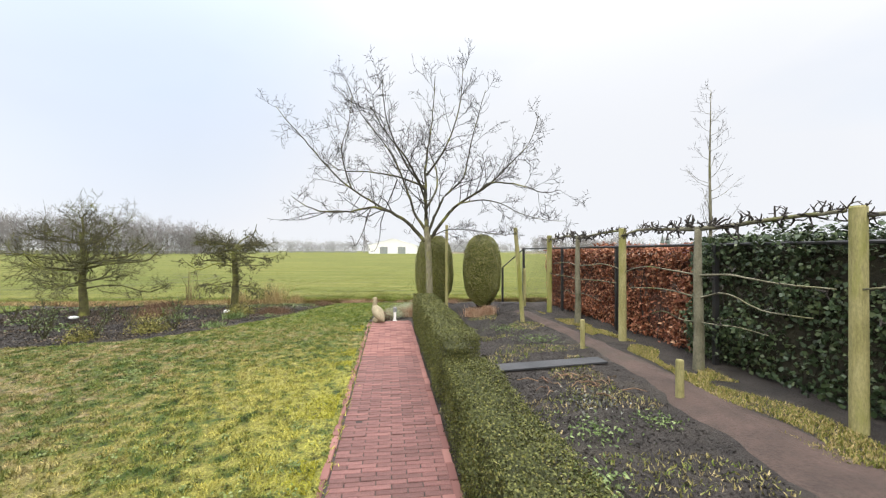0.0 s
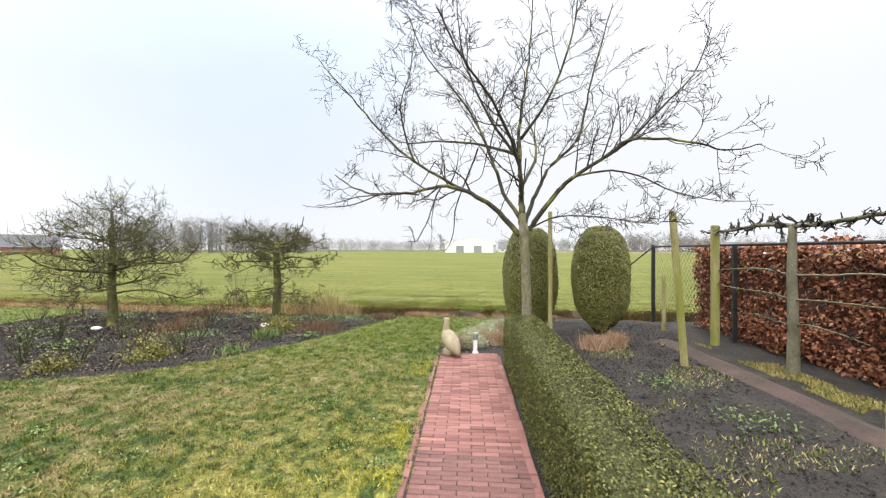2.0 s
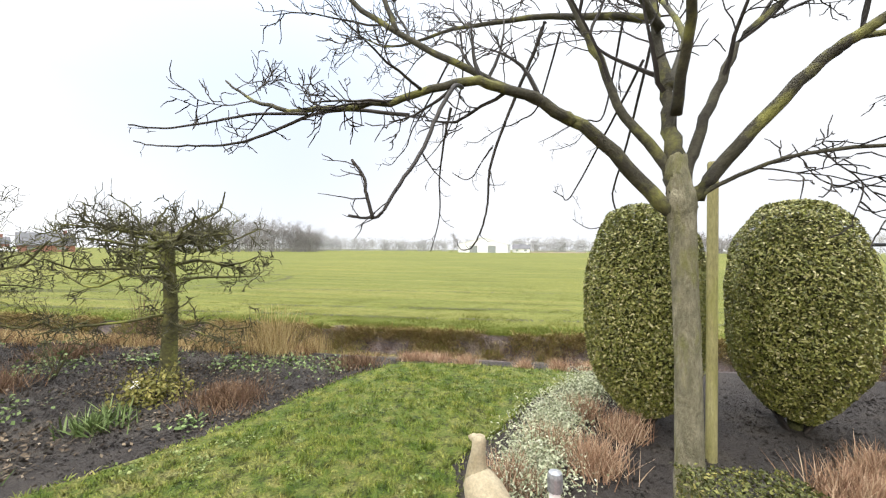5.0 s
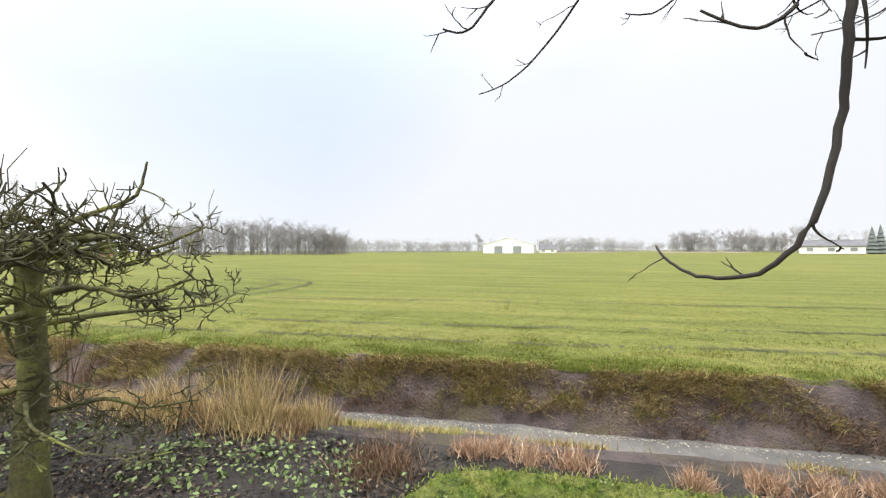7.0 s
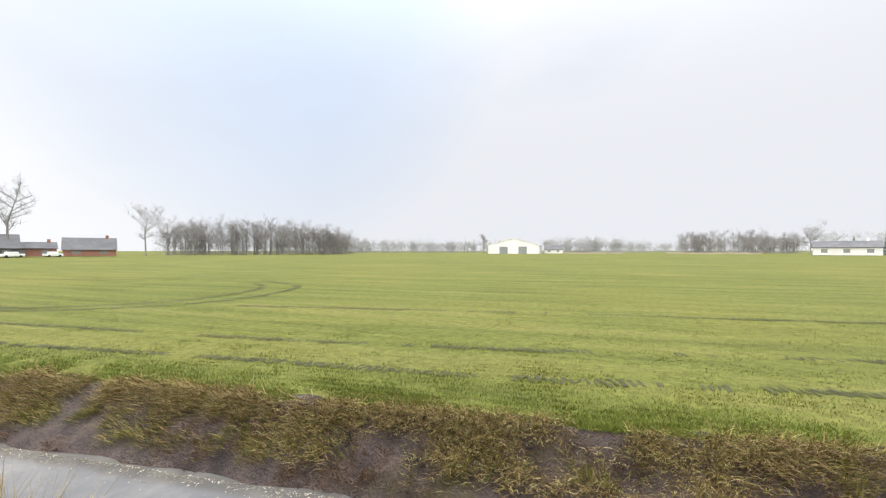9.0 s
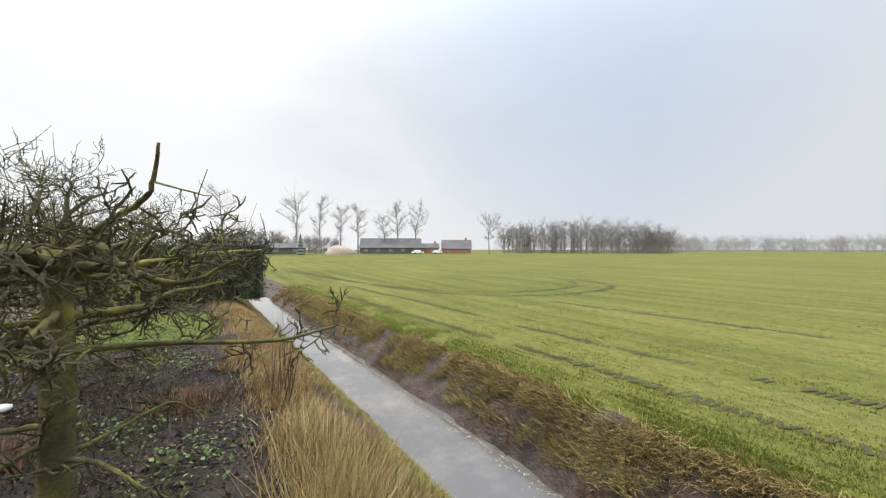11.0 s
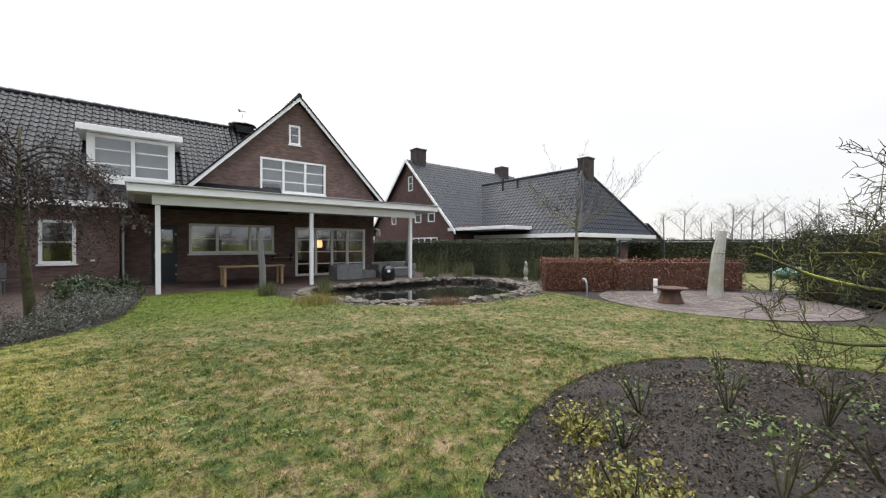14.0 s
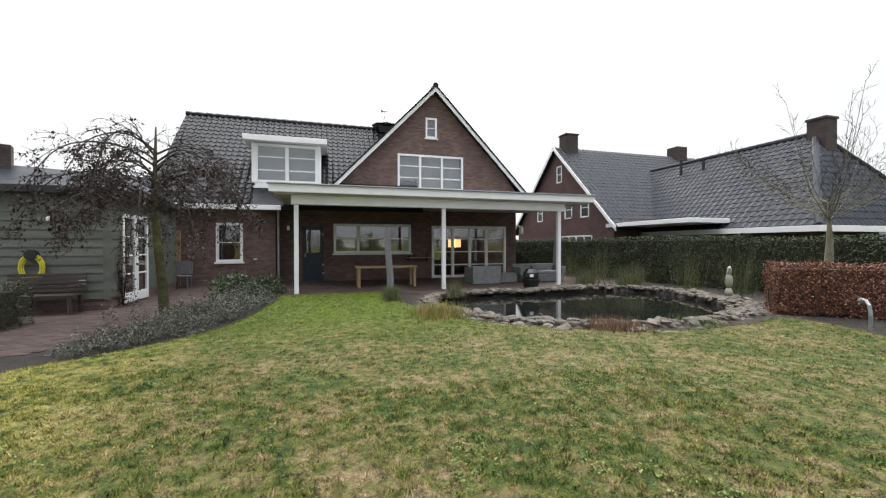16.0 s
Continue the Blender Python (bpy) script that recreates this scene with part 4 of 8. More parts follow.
def offshoots(b, pts, dirs, rad, L, level, spec, rnd):
    n = spec["kids"][level]
    for k in range(n):
        t = spec["first"] + (1 - spec["first"]) * (k + rnd.random()) / n
        i = min(int(t * (len(pts) - 1)), len(pts) - 2)
        q = pts[i].lerp(pts[i + 1], t * (len(pts) - 1) - i)
        axis = dirs[i].cross(Vector((rnd.gauss(0, 1), rnd.gauss(0, 1), rnd.gauss(0, 1)))).normalized()
        d = Matrix.Rotation(radians(rnd.gauss(*spec["angle"])), 3, axis) @ dirs[i]
        tree_branch(b, q, d, spec["len"][level] * rnd.uniform(0.6, 1.25) * (1.1 - 0.5 * t), max(rad[i] * spec["thin"], spec["min"]), level + 1, spec, rnd)


def limb(b, twigs, ctrl, r0, r1, spec, rnd, sides=8):
    """A main limb through control points, with its side branches in another mesh."""
    c = [Vector(p) for p in ctrl]
    pts = []
    for i in range(len(c) - 1):
        p0, p1, p2, p3 = c[max(i - 1, 0)], c[i], c[i + 1], c[min(i + 2, len(c) - 1)]
        for s in range(5):
            t = s / 5
            pts.append(0.5 * (2 * p1 + (p2 - p0) * t + (2 * p0 - 5 * p1 + 4 * p2 - p3) * t * t + (3 * p1 - p0 - 3 * p2 + p3) * t ** 3))
    pts.append(c[-1])
    jit = min(0.012, 0.12 * r0)
    pts = [p + Vector((rnd.gauss(0, jit), rnd.gauss(0, jit), rnd.gauss(0, jit))) if 0 < i < len(pts) - 1 else p for i, p in enumerate(pts)]
    rad = [r0 + (r1 - r0) * (i / (len(pts) - 1)) ** 0.7 for i in range(len(pts))]
    b.tube(pts, rad, sides)
    dirs = [(pts[min(i + 1, len(pts) - 1)] - pts[max(i - 1, 0)]).normalized() for i in range(len(pts))]
    if spec:
        L = sum((pts[i + 1] - pts[i]).length for i in range(len(pts) - 1))
        offshoots(twigs, pts, dirs, rad, L, 0, spec, rnd)


def trunk_tube(b, pts, rad, sides=14):
    P, R = [], []
    for i in range(len(pts) - 1):
        for s in range(4):
            t = s / 4
            P.append(Vector(pts[i]).lerp(Vector(pts[i + 1]), t))
            R.append((rad[i] + (rad[i + 1] - rad[i]) * t) * (1 + 0.04 * noise.noise((i * 2.1, t * 3, 1))))
    b.tube(P + [pts[-1]], R + [rad[-1]], sides)


WALNUT = dict(steps=(0, 6, 5, 4), taper=(0, 0.35, 0.4, 0.6), wander=(0, 0.16, 0.22, 0.25), up=(0, 0.06, 0.07, 0.06), kids=(12, 6, 3), first=0.2, angle=(44, 14), len=(1.0, 0.46, 0.16), thin=0.5, min=0.0046)


def walnut(at):
    rnd = random.Random(5)
    t = thing("walnut_tree", "bare walnut tree with pale mossy trunk and wide crown", "tree", at)
    o = Vector(at)
    tr, tw = Build(), Build()
    trunk_tube(tr, [o + Vector(p) for p in ((0.02, 0, -0.1), (0.02, 0, 0.06), (0.01, 0, 0.35), (0.0, 0, 0.9), (-0.02, 0, 1.4), (-0.035, 0, 1.7), (-0.05, 0.01, 1.92), (-0.055, 0.02, 2.06))], (0.125, 0.092, 0.076, 0.070, 0.068, 0.074, 0.066, 0.046))
    tr.blob(o + Vector((-0.04, 0, 1.78)), (0.078, 0.076, 0.17), 0.2, 8, 2.0)
    tr.blob(o + Vector((-0.055, 0.02, 1.97)), (0.064, 0.064, 0.13), 0.2, 8, 4.0)

    def grow(ctrl, r0, r1, first=0.3, reach=1.0, sub="dark mossy spreading limb"):
        one = Build()
        spec = dict(WALNUT, first=first, len=(WALNUT["len"][0] * reach, WALNUT["len"][1] * reach, WALNUT["len"][2]))
        limb(one, tw, [o + Vector((p[0] + 0.07 * max(0.0, 1 - abs(p[0] + 0.1) / 3), p[1], p[2])) for p in ctrl], r0, r1, spec, rnd)
        part("limb", one, M["limb"], t, sub, True)

    # low limb reaching over the lawn, with its two upper forks
    grow([(-0.08, 0, 1.68), (-0.21, 0, 1.80), (-0.53, -0.05, 2.14), (-0.85, -0.15, 2.36), (-1.16, -0.25, 2.46), (-1.42, -0.3, 2.45), (-1.82, -0.32, 2.37), (-2.4, -0.28, 2.4), (-2.8, -0.15, 2.56), (-3.1, -0.02, 2.76)], 0.056, 0.007, 0.32, 0.55)
    grow([(-0.7, -0.1, 2.26), (-0.85, -0.15, 2.36), (-1.25, -0.15, 2.58), (-1.9, -0.1, 3.01), (-2.4, 0, 3.52), (-2.83, 0.05, 4.03), (-3.23, 0.1, 4.47), (-3.5, 0.1, 4.82)], 0.034, 0.006, 0.2, 0.85)
    grow([(-1.75, -0.12, 2.9), (-1.9, -0.05, 3.3), (-2.0, 0, 3.85), (-1.87, 0.1, 4.43), (-1.8, 0.1, 5.1)], 0.020, 0.005, 0.2, 0.8)
    # leading stem and the limbs leaving the upper fork
    grow([(-0.12, 0.01, 1.85), (-0.13, 0.04, 2.1), (-0.14, 0.09, 2.3), (-0.15, 0.15, 2.6), (-0.18, 0.4, 3.37), (-0.12, 0.45, 3.95), (-0.03, 0.5, 4.6), (0.05, 0.5, 5.7)], 0.066, 0.008, 0.35)
    grow([(-0.11, 0.02, 1.86), (-0.2, 0.05, 2.06), (-0.38, 0.1, 2.34), (-0.55, 0.2, 2.83), (-0.72, 0.3, 3.3), (-0.95, 0.4, 3.79), (-1.31, 0.45, 4.3), (-1.75, 0.5, 4.92), (-2.0, 0.5, 5.5)], 0.042, 0.007, 0.3)
    grow([(-0.11, 0, 1.86), (-0.04, 0.02, 2.08), (0.11, 0.1, 2.44), (0.31, 0.2, 2.82), (0.71, 0.3, 3.2), (0.86, 0.3, 3.79), (1.02, 0.35, 4.46), (1.26, 0.35, 5.3)], 0.042, 0.007, 0.3)
    # strong limb over the vegetable bed
    grow([(-0.1, 0, 1.7), (-0.04, 0, 1.82), (0.16, -0.05, 2.09), (0.44, -0.15, 2.43), (0.6, -0.2, 2.56), (1.06, -0.3, 2.84), (1.27, -0.35, 3.0), (1.69, -0.45, 2.98), (2.08, -0.55, 2.87), (2.39, -0.6, 2.76), (2.75, -0.65, 2.8)], 0.050, 0.007, 0.35, 0.8)
    grow([(1.0, -0.3, 2.8), (1.2, -0.3, 2.92), (1.49, -0.25, 3.18), (1.86, -0.2, 3.56), (2.19, -0.2, 3.92), (2.4, -0.2, 4.5)], 0.026, 0.006, 0.15, 0.8)
    grow([(0.55, -0.18, 2.52), (0.7, -0.1, 2.6), (1.19, 0.1, 2.69), (1.66, 0.3, 2.62), (2.11, 0.4, 2.42), (2.76, 0.5, 2.27), (3.3, 0.5, 2.25)], 0.022, 0.005, 0.2, 0.6)
    grow([(-0.07, 0, 1.78), (0.1, -0.06, 1.9), (0.38, -0.2, 2.0), (0.78, -0.4, 1.98), (1.2, -0.5, 1.92), (1.6, -0.6, 1.85)], 0.016, 0.005, 0.25, 0.5)
    # limbs towards the path and towards the field
    grow([(-0.14, 0, 2.3), (-0.2, -0.4, 2.8), (-0.45, -1.0, 3.3), (-0.8, -1.6, 3.7), (-1.0, -2.1, 4.0)], 0.034, 0.007, 0.35, 0.8)
    grow([(-0.14, 0.1, 2.5), (0.1, 0.6, 3.1), (0.0, 1.2, 3.8), (-0.3, 1.8, 4.5)], 0.034, 0.007, 0.3, 0.8)
    grow([(-0.16, 0.2, 2.9), (-0.6, -0.1, 3.5), (-0.95, -0.4, 4.3), (-1.05, -0.5, 5.2)], 0.03, 0.006, 0.25, 0.8)
    grow([(-0.16, 0.4, 3.3), (0.3, 0.2, 3.9), (0.6, 0.0, 4.7), (0.7, -0.1, 5.6)], 0.03, 0.006, 0.25, 0.8)
    grow([(-0.16, 0.25, 3.0), (-0.8, 0.6, 3.3), (-1.6, 0.95, 3.5), (-2.3, 1.3, 3.6), (-2.8, 1.5, 3.9)], 0.032, 0.006, 0.3, 0.8)
    droop = dict(WALNUT, kids=(5, 1, 0), len=(0.17, 0.07, 0.04), min=0.0028)

    def hang(ctrl, r0, r1):
        one = Build()
        limb(one, tw, [o + Vector((p[0] - 0.045, p[1] + 0.07, p[2] - 0.02)) for p in ctrl], r0, r1, droop, rnd, 7)
        part("limb", one, M["twig"], t, "drooping bare side branch", True)

    hang([(-0.74, 0.5, 3.27), (-0.85, 0.56, 3.0), (-1.02, 0.66, 2.64), (-1.15, 0.68, 2.29), (-1.18, 0.68, 2.08), (-1.19, 0.69, 1.88), (-1.25, 0.68, 1.67), (-1.32, 0.72, 1.56), (-1.40, 0.79, 1.53), (-1.47, 0.91, 1.56), (-1.50, 1.0, 1.62)], 0.017, 0.0035)
    hang([(-1.45, 0.83, 3.45), (-1.46, 1.0, 3.15), (-1.62, 1.31, 2.83), (-1.86, 1.49, 2.58), (-2.05, 1.58, 2.47), (-2.21, 1.64, 2.45)], 0.009, 0.003)
    hang([(-1.6, -0.15, 2.4), (-2.09, -0.28, 2.42), (-2.49, -0.35, 2.28), (-2.77, -0.36, 2.22), (-3.05, -0.42, 2.21), (-3.25, -0.46, 2.21), (-3.4, -0.5, 2.24)], 0.014, 0.004)
    hang([(-2.2, -0.36, 2.38), (-2.45, -0.52, 2.34), (-2.66, -0.66, 2.26), (-2.82, -0.78, 2.2), (-2.9, -0.92, 2.18)], 0.011, 0.004)
    # finer branches drooping on the field side
    hang([(-0.1, 0.9, 3.45), (-0.08, 1.87, 2.99), (-0.24, 1.87, 2.94), (-0.35, 1.87, 2.91), (-0.49, 1.87, 2.86), (-0.63, 1.87, 2.78), (-0.76, 1.87, 2.73)], 0.011, 0.003)
    hang([(-0.22, 1.85, 2.89), (-0.29, 1.85, 2.8), (-0.36, 1.85, 2.71), (-0.5, 1.85, 2.65), (-0.64, 1.85, 2.63)], 0.006, 0.003)
    hang([(-0.6, 0.9, 3.4), (-0.77, 1.5, 3.0), (-0.94, 1.5, 2.87), (-1.04, 1.5, 2.82), (-1.15, 1.5, 2.8), (-1.29, 1.5, 2.72), (-1.4, 1.5, 2.66), (-1.51, 1.5, 2.68)], 0.01, 0.003)
    hang([(-1.14, 0.65, 2.39), (-1.22, 0.65, 2.28), (-1.27, 0.65, 2.2), (-1.31, 0.65, 2.14), (-1.38, 0.65, 2.12), (-1.48, 0.65, 2.18)], 0.009, 0.003)
    hang([(0.05, 0.7, 3.1), (0.0, 1.2, 2.5), (-0.05, 1.55, 2.1), (0.04, 1.69, 1.84), (-0.03, 1.69, 1.81), (-0.12, 1.69, 1.78), (-0.24, 1.69, 1.76), (-0.34, 1.69, 1.81), (-0.41, 1.69, 1.86)], 0.012, 0.003)
    hang([(-0.14, 0.15, 2.75), (-0.3, 0.6, 2.4), (-0.5, 0.96, 2.0), (-0.58, 0.96, 2.01), (-0.65, 0.96, 2.05)], 0.01, 0.003)
    hang([(-1.5, 0.6, 3.1), (-1.8, 0.78, 2.73), (-1.88, 0.78, 2.6), (-1.93, 0.78, 2.46), (-2.0, 0.78, 2.38), (-2.08, 0.78, 2.3), (-2.16, 0.78, 2.32)], 0.009, 0.003)
    hang([(-1.3, -0.28, 2.38), (-1.36, -0.2, 2.2), (-1.41, -0.1, 2.0), (-1.43, -0.02, 1.75), (-1.5, 0.02, 1.52)], 0.009, 0.003)
    hang([(-1.22, -0.36, 2.46), (-1.2, -0.7, 2.32), (-1.22, -0.95, 2.1), (-1.25, -1.1, 1.9), (-1.3, -1.24, 1.74), (-1.33, -1.28, 1.66), (-1.37, -1.29, 1.64), (-1.44, -1.31, 1.65)], 0.013, 0.004)
    hang([(-1.36, -1.29, 1.64), (-1.38, -1.30, 1.72), (-1.39, -1.30, 1.78), (-1.43, -1.31, 1.84)], 0.007, 0.005)
    part("trunk", tr, M["barkpale"], t, "pale trunk with green moss", True)
    part("crown", tw, M["twig"], t, "dark bare branches and twigs")
    return t


APPLE = dict(steps=(0, 6, 4, 3), taper=(0, 0.45, 0.5, 0.6), wander=(0, 0.34, 0.34, 0.3), up=(0, 0.06, 0.08, 0.08), kids=(9, 6, 4), first=0.12, angle=(60, 20), len=(0.55, 0.26, 0.13), thin=0.5, min=0.004)


def apple(at, limbs, trunk, seed, label, spec, whip=0.32):
    rnd = random.Random(seed)
    t = thing("apple_tree", label, "tree", at)
    o = Vector(at)
    tr, tw = Build(), Build()
    trunk_tube(tr, [o + Vector(p) for p, r in trunk], [r for p, r in trunk], 12)
    for c, r in limbs:
        limb(tr, tw, [o + Vector(p) for p in c], r, r * 0.3, dict(spec, kids=(2, 2, 0)) if r == 0.026 else spec, rnd, 6)
    top = [v for v in tw.v if v[2] > 1.5]
    for k in range(70):
        p = Vector(top[rnd.randrange(len(top))])
        d = Vector((rnd.gauss(0, 0.3), rnd.gauss(0, 0.3), 1)).normalized() * rnd.uniform(0.12, whip)
        tw.tube([p, p + d * 0.5 + Vector((rnd.gauss(0, 0.015), rnd.gauss(0, 0.015), 0)), p + d], (0.0035, 0.003, 0.002), 3, cap=False)
    part("trunk", tr, M["mosstrunk"], t, "lichen-covered trunk and crooked limbs", True)
    part("crown", tw, M["mossbark"], t, "tangle of short crooked twigs")
    return t


def radiate(n, z0, reach, rise, r, seed, start=0.0):
    rnd = random.Random(seed)
    out = []
    for k in range(n):
        a = start + 2 * math.pi * (k + rnd.uniform(-0.3, 0.3)) / n
        z, s, u = z0 + rnd.uniform(-0.12, 0.12), reach * rnd.uniform(0.75, 1.15), rise * rnd.uniform(0.4, 1.4)
        c, d = math.cos(a), math.sin(a)
        out.append(([(0, 0, z), (c * s * 0.35 + rnd.gauss(0, 0.05), d * s * 0.35 + rnd.gauss(0, 0.05), z + u * 0.25 + rnd.gauss(0, 0.04)), (c * s * 0.7 + rnd.gauss(0, 0.08), d * s * 0.7 + rnd.gauss(0, 0.08), z + u * 0.5 + rnd.gauss(0, 0.06)), (c * s, d * s, z + u)], r * rnd.uniform(0.7, 1.1)))
    return out


walnut((-0.29, 8.36, 0))
tip_limb = ([(0, 0, 1.62), (0.12, 0.25, 1.84), (0.25, 0.42, 1.95), (0.31, 0.47, 2.08), (0.33, 0.49, 2.24)], 0.026)
APPLE2 = dict(APPLE, kids=(7, 5, 3), up=(0, 0.0, 0.02, 0.04), len=(0.48, 0.2, 0.10), thin=0.55, min=0.006)
apple((-5.33, 9.61, 0), radiate(10, 1.56, 1.0, 0.10, 0.040, 3) + radiate(6, 1.2, 1.35, 0.1, 0.032, 8, 0.4) + radiate(4, 0.65, 1.0, -0.1, 0.02, 4, 1.0) + [tip_limb],
      [((0, 0, -0.1), 0.13), ((0.01, 0, 0.15), 0.092), ((0.03, 0.01, 0.8), 0.074), ((0, 0, 1.4), 0.068), ((0, 0, 1.68), 0.06)], 21, "low flat-topped old apple tree, bare and mossy", APPLE2)
APPLE3 = dict(APPLE, kids=(11, 7, 3), len=(0.64, 0.30, 0.14), up=(0, 0.06, 0.08, 0.08))
apple((-8.38, 8.76, 0), radiate(9, 1.15, 1.6, 0.4, 0.034, 13) + radiate(6, 1.6, 1.1, 0.45, 0.026, 14, 0.3) + radiate(4, 0.75, 1.6, 0.15, 0.028, 15) + [([(0, 0, 1.9), (-0.05, 0, 2.3), (0.0, 0.05, 2.4), (0.03, 0, 2.5)], 0.03)],
      [((0, 0, -0.1), 0.13), ((0.0, 0, 0.2), 0.09), ((-0.05, 0.0, 0.8), 0.074), ((-0.02, 0.02, 1.4), 0.062), ((-0.08, 0.0, 1.95), 0.042)], 31, "wide old apple tree, bare and mossy", APPLE3, 0.62)

# weeping copper beech by the drive
def weeping_beech(at):
    rnd = random.Random(9)
    t = thing("weeping_beech", "small weeping beech holding dark withered leaves", "tree", at)
    o = Vector(at)
    tr, tw = Build(), Build()
    trunk_tube(tr, [o + Vector(p) for p in ((0, 0, -0.1), (0.0, 0, 0.12), (0.04, 0, 0.8), (0.12, 0, 1.6), (0.14, 0.02, 2.5), (0.12, 0, 3.75))], (0.13, 0.095, 0.08, 0.068, 0.05, 0.012))
    part("trunk", tr, M["mossbark"], t, "slim dark mossy trunk", True)
    spec = dict(steps=(0, 7, 5), taper=(0, 0.4, 0.5), wander=(0, 0.16, 0.22), up=(0, -0.2, -0.14), kids=(13, 6), first=0.15, angle=(38, 15), len=(0.72, 0.32), thin=0.5, min=0.0042)
    for k in range(22):
        a, z = 2.4 * k + rnd.uniform(-0.3, 0.3), 2.1 + 1.25 * k / 22
        s = rnd.uniform(1.2, 1.95)
        c, d = math.cos(a), math.sin(a)
        one = Build()
        limb(one, tw, [o + Vector(p) for p in ((0.13, 0, z), (0.13 + c * s * 0.35, d * s * 0.35, z + 0.26), (0.13 + c * s * 0.75, d * s * 0.75, z + 0.05), (0.13 + c * s, d * s, z - 0.6 * rnd.random() - 0.25))], 0.024, 0.006, spec, rnd, 5)
        part("limb", one, M["twig"], t)
    part("crown", tw, M["twig"], t, "dark hanging twigs")
    V = np.array(tw.v)
    V = V[(V[:, 2] < 3.2) | (rng.uniform(0, 1, len(V)) < 0.35)]
    n = 9000
    P = V[rng.integers(0, len(V), n)] + rng.normal(0, 0.035, (n, 3))
    tagged(finish("leaves", leaves_mesh("leaves", P, rng.normal(0, 1, (n, 3)), 0.05, 0.6), M["dead"], t, "withered dark brown leaves"), kind="stuff")


weeping_beech((-1.69, -2.58, 0))


def slim_tree(name, at, h, spread, seed, label, bark, twigm, base=0.3, r=0.05, n=26, spec=None):
    rnd = random.Random(seed)
    t = thing(name, label, "tree", at)
    o = Vector(at)
    tr, tw = Build(), Build()
    trunk_tube(tr, [o + Vector((0, 0, -0.1)), o + Vector((0.02, 0.02, h * 0.3)), o + Vector((0, 0.03, h * 0.65)), o + Vector((0.02, 0, h))], (r * 1.2, r, r * 0.6, 0.006), 10)
    spec = spec or dict(steps=(0, 5, 3), taper=(0, 0.3, 0.5), wander=(0, 0.12, 0.2), up=(0, 0.12, 0.1), kids=(5, 3), first=0.3, angle=(40, 12), len=(0.3, 0.15), thin=0.5, min=0.003)
    for k in range(n):
        f = base + (1 - base) * (k + rnd.random()) / n
        a = rnd.uniform(0, 2 * math.pi)
        s = spread * (1.15 - f)
        z = h * f
        limb(tr, tw, [o + Vector((0, 0, z)), o + Vector((math.cos(a) * s * 0.5, math.sin(a) * s * 0.5, z + s * 0.25)), o + Vector((math.cos(a) * s, math.sin(a) * s, z + s * 0.8))], max(0.008, r * 0.4 * (1.1 - f)), 0.003, spec, rnd, 4)
    part("trunk", tr, bark, t, "", True)
    part("crown", tw, twigm, t)
    return t


slim_tree("hedge_tree", (-16.07, -0.17, 0), 2.6, 8.0, 44, "pollarded bare tree behind the beech hedge", M["bark"], M["twig"], 0.78, 0.10, 44, dict(steps=(0, 5, 3), taper=(0, 0.3, 0.5), wander=(0, 0.12, 0.2), up=(0, 0.12, 0.1), kids=(7, 3), first=0.3, angle=(35, 12), len=(0.55, 0.2), thin=0.5, min=0.004))


# crumbled clods on bare soil
def clods(poly, n, size, label):
    q = sample(poly, n)
    q = q[~inside(q, lawn_poly)]
    n = len(q)
    c = on_ground(q) + np.array((0, 0, 0.004))
    s = size * rng.uniform(0.4, 1.5, (n, 1, 1))
    V = c[:, None, :] + rng.normal(0, 0.5, (n, 4, 3)) * s * np.array((1, 1, 0.6)) + np.array(((0.6, 0, 0), (-0.4, 0.5, 0), (-0.4, -0.5, 0), (0, 0, 0.7)))[None] * s
    k = np.arange(n)[:, None] * 4
    F = np.concatenate([k + np.array(t) for t in ((0, 1, 2), (0, 3, 1), (1, 3, 2), (2, 3, 0))], 0)
    tagged(finish("soil_clods", np_mesh("soil_clods", V.reshape(-1, 3), F), M["soil"]), label, "soil", kind="stuff")


clods([(-2.6, 11.0), (-3.3, 7.8), (-5.0, 5.6), (-7.5, 5.2), (-10.0, 6.2), (-11.0, 9.8), (-7, 11.0)], 42000, 0.010, "crumbled dark soil in the flower bed")
clods([(0.6, 0.0), (2.2, 0.0), (2.3, 6), (1.9, 9.2), (0.2, 9.2)], 9000, 0.012, "crumbled dark soil in the vegetable bed")
clods([(-0.8, 10.9), (-1.3, 8.7), (0.4, 8.2), (2.4, 9.6), (2.6, 11.2)], 4000, 0.013, "crumbled dark soil round the clipped bushes")


# ---- hedges and clipped shrubs ----
def box_points(n, x0, x1, y0, y1, z0, z1, faces, depth=0.06):
    """Places and normals over chosen faces of a box."""
    area = {"-x": (y1 - y0) * (z1 - z0), "+x": (y1 - y0) * (z1 - z0), "-y": (x1 - x0) * (z1 - z0), "+y": (x1 - x0) * (z1 - z0), "+z": (x1 - x0) * (y1 - y0)}
    total = sum(area[f] for f in faces)
    Ps, Ns = [], []
    for f in faces:
        m = int(n * area[f] / total)
        p = rng.uniform((x0, y0, z0), (x1, y1, z1), (m, 3))
        k = "xyz".index(f[1])
        sgn = 1 if f[0] == "+" else -1
        p[:, k] = ((x1, y1, z1) if sgn > 0 else (x0, y0, z0))[k] - sgn * rng.exponential(depth * 0.5, m) + rng.normal(0, depth * 0.3, m)
        nn = np.zeros((m, 3))
        nn[:, k] = sgn
        Ps.append(p)
        Ns.append(nn)
    return np.concatenate(Ps), np.concatenate(Ns)


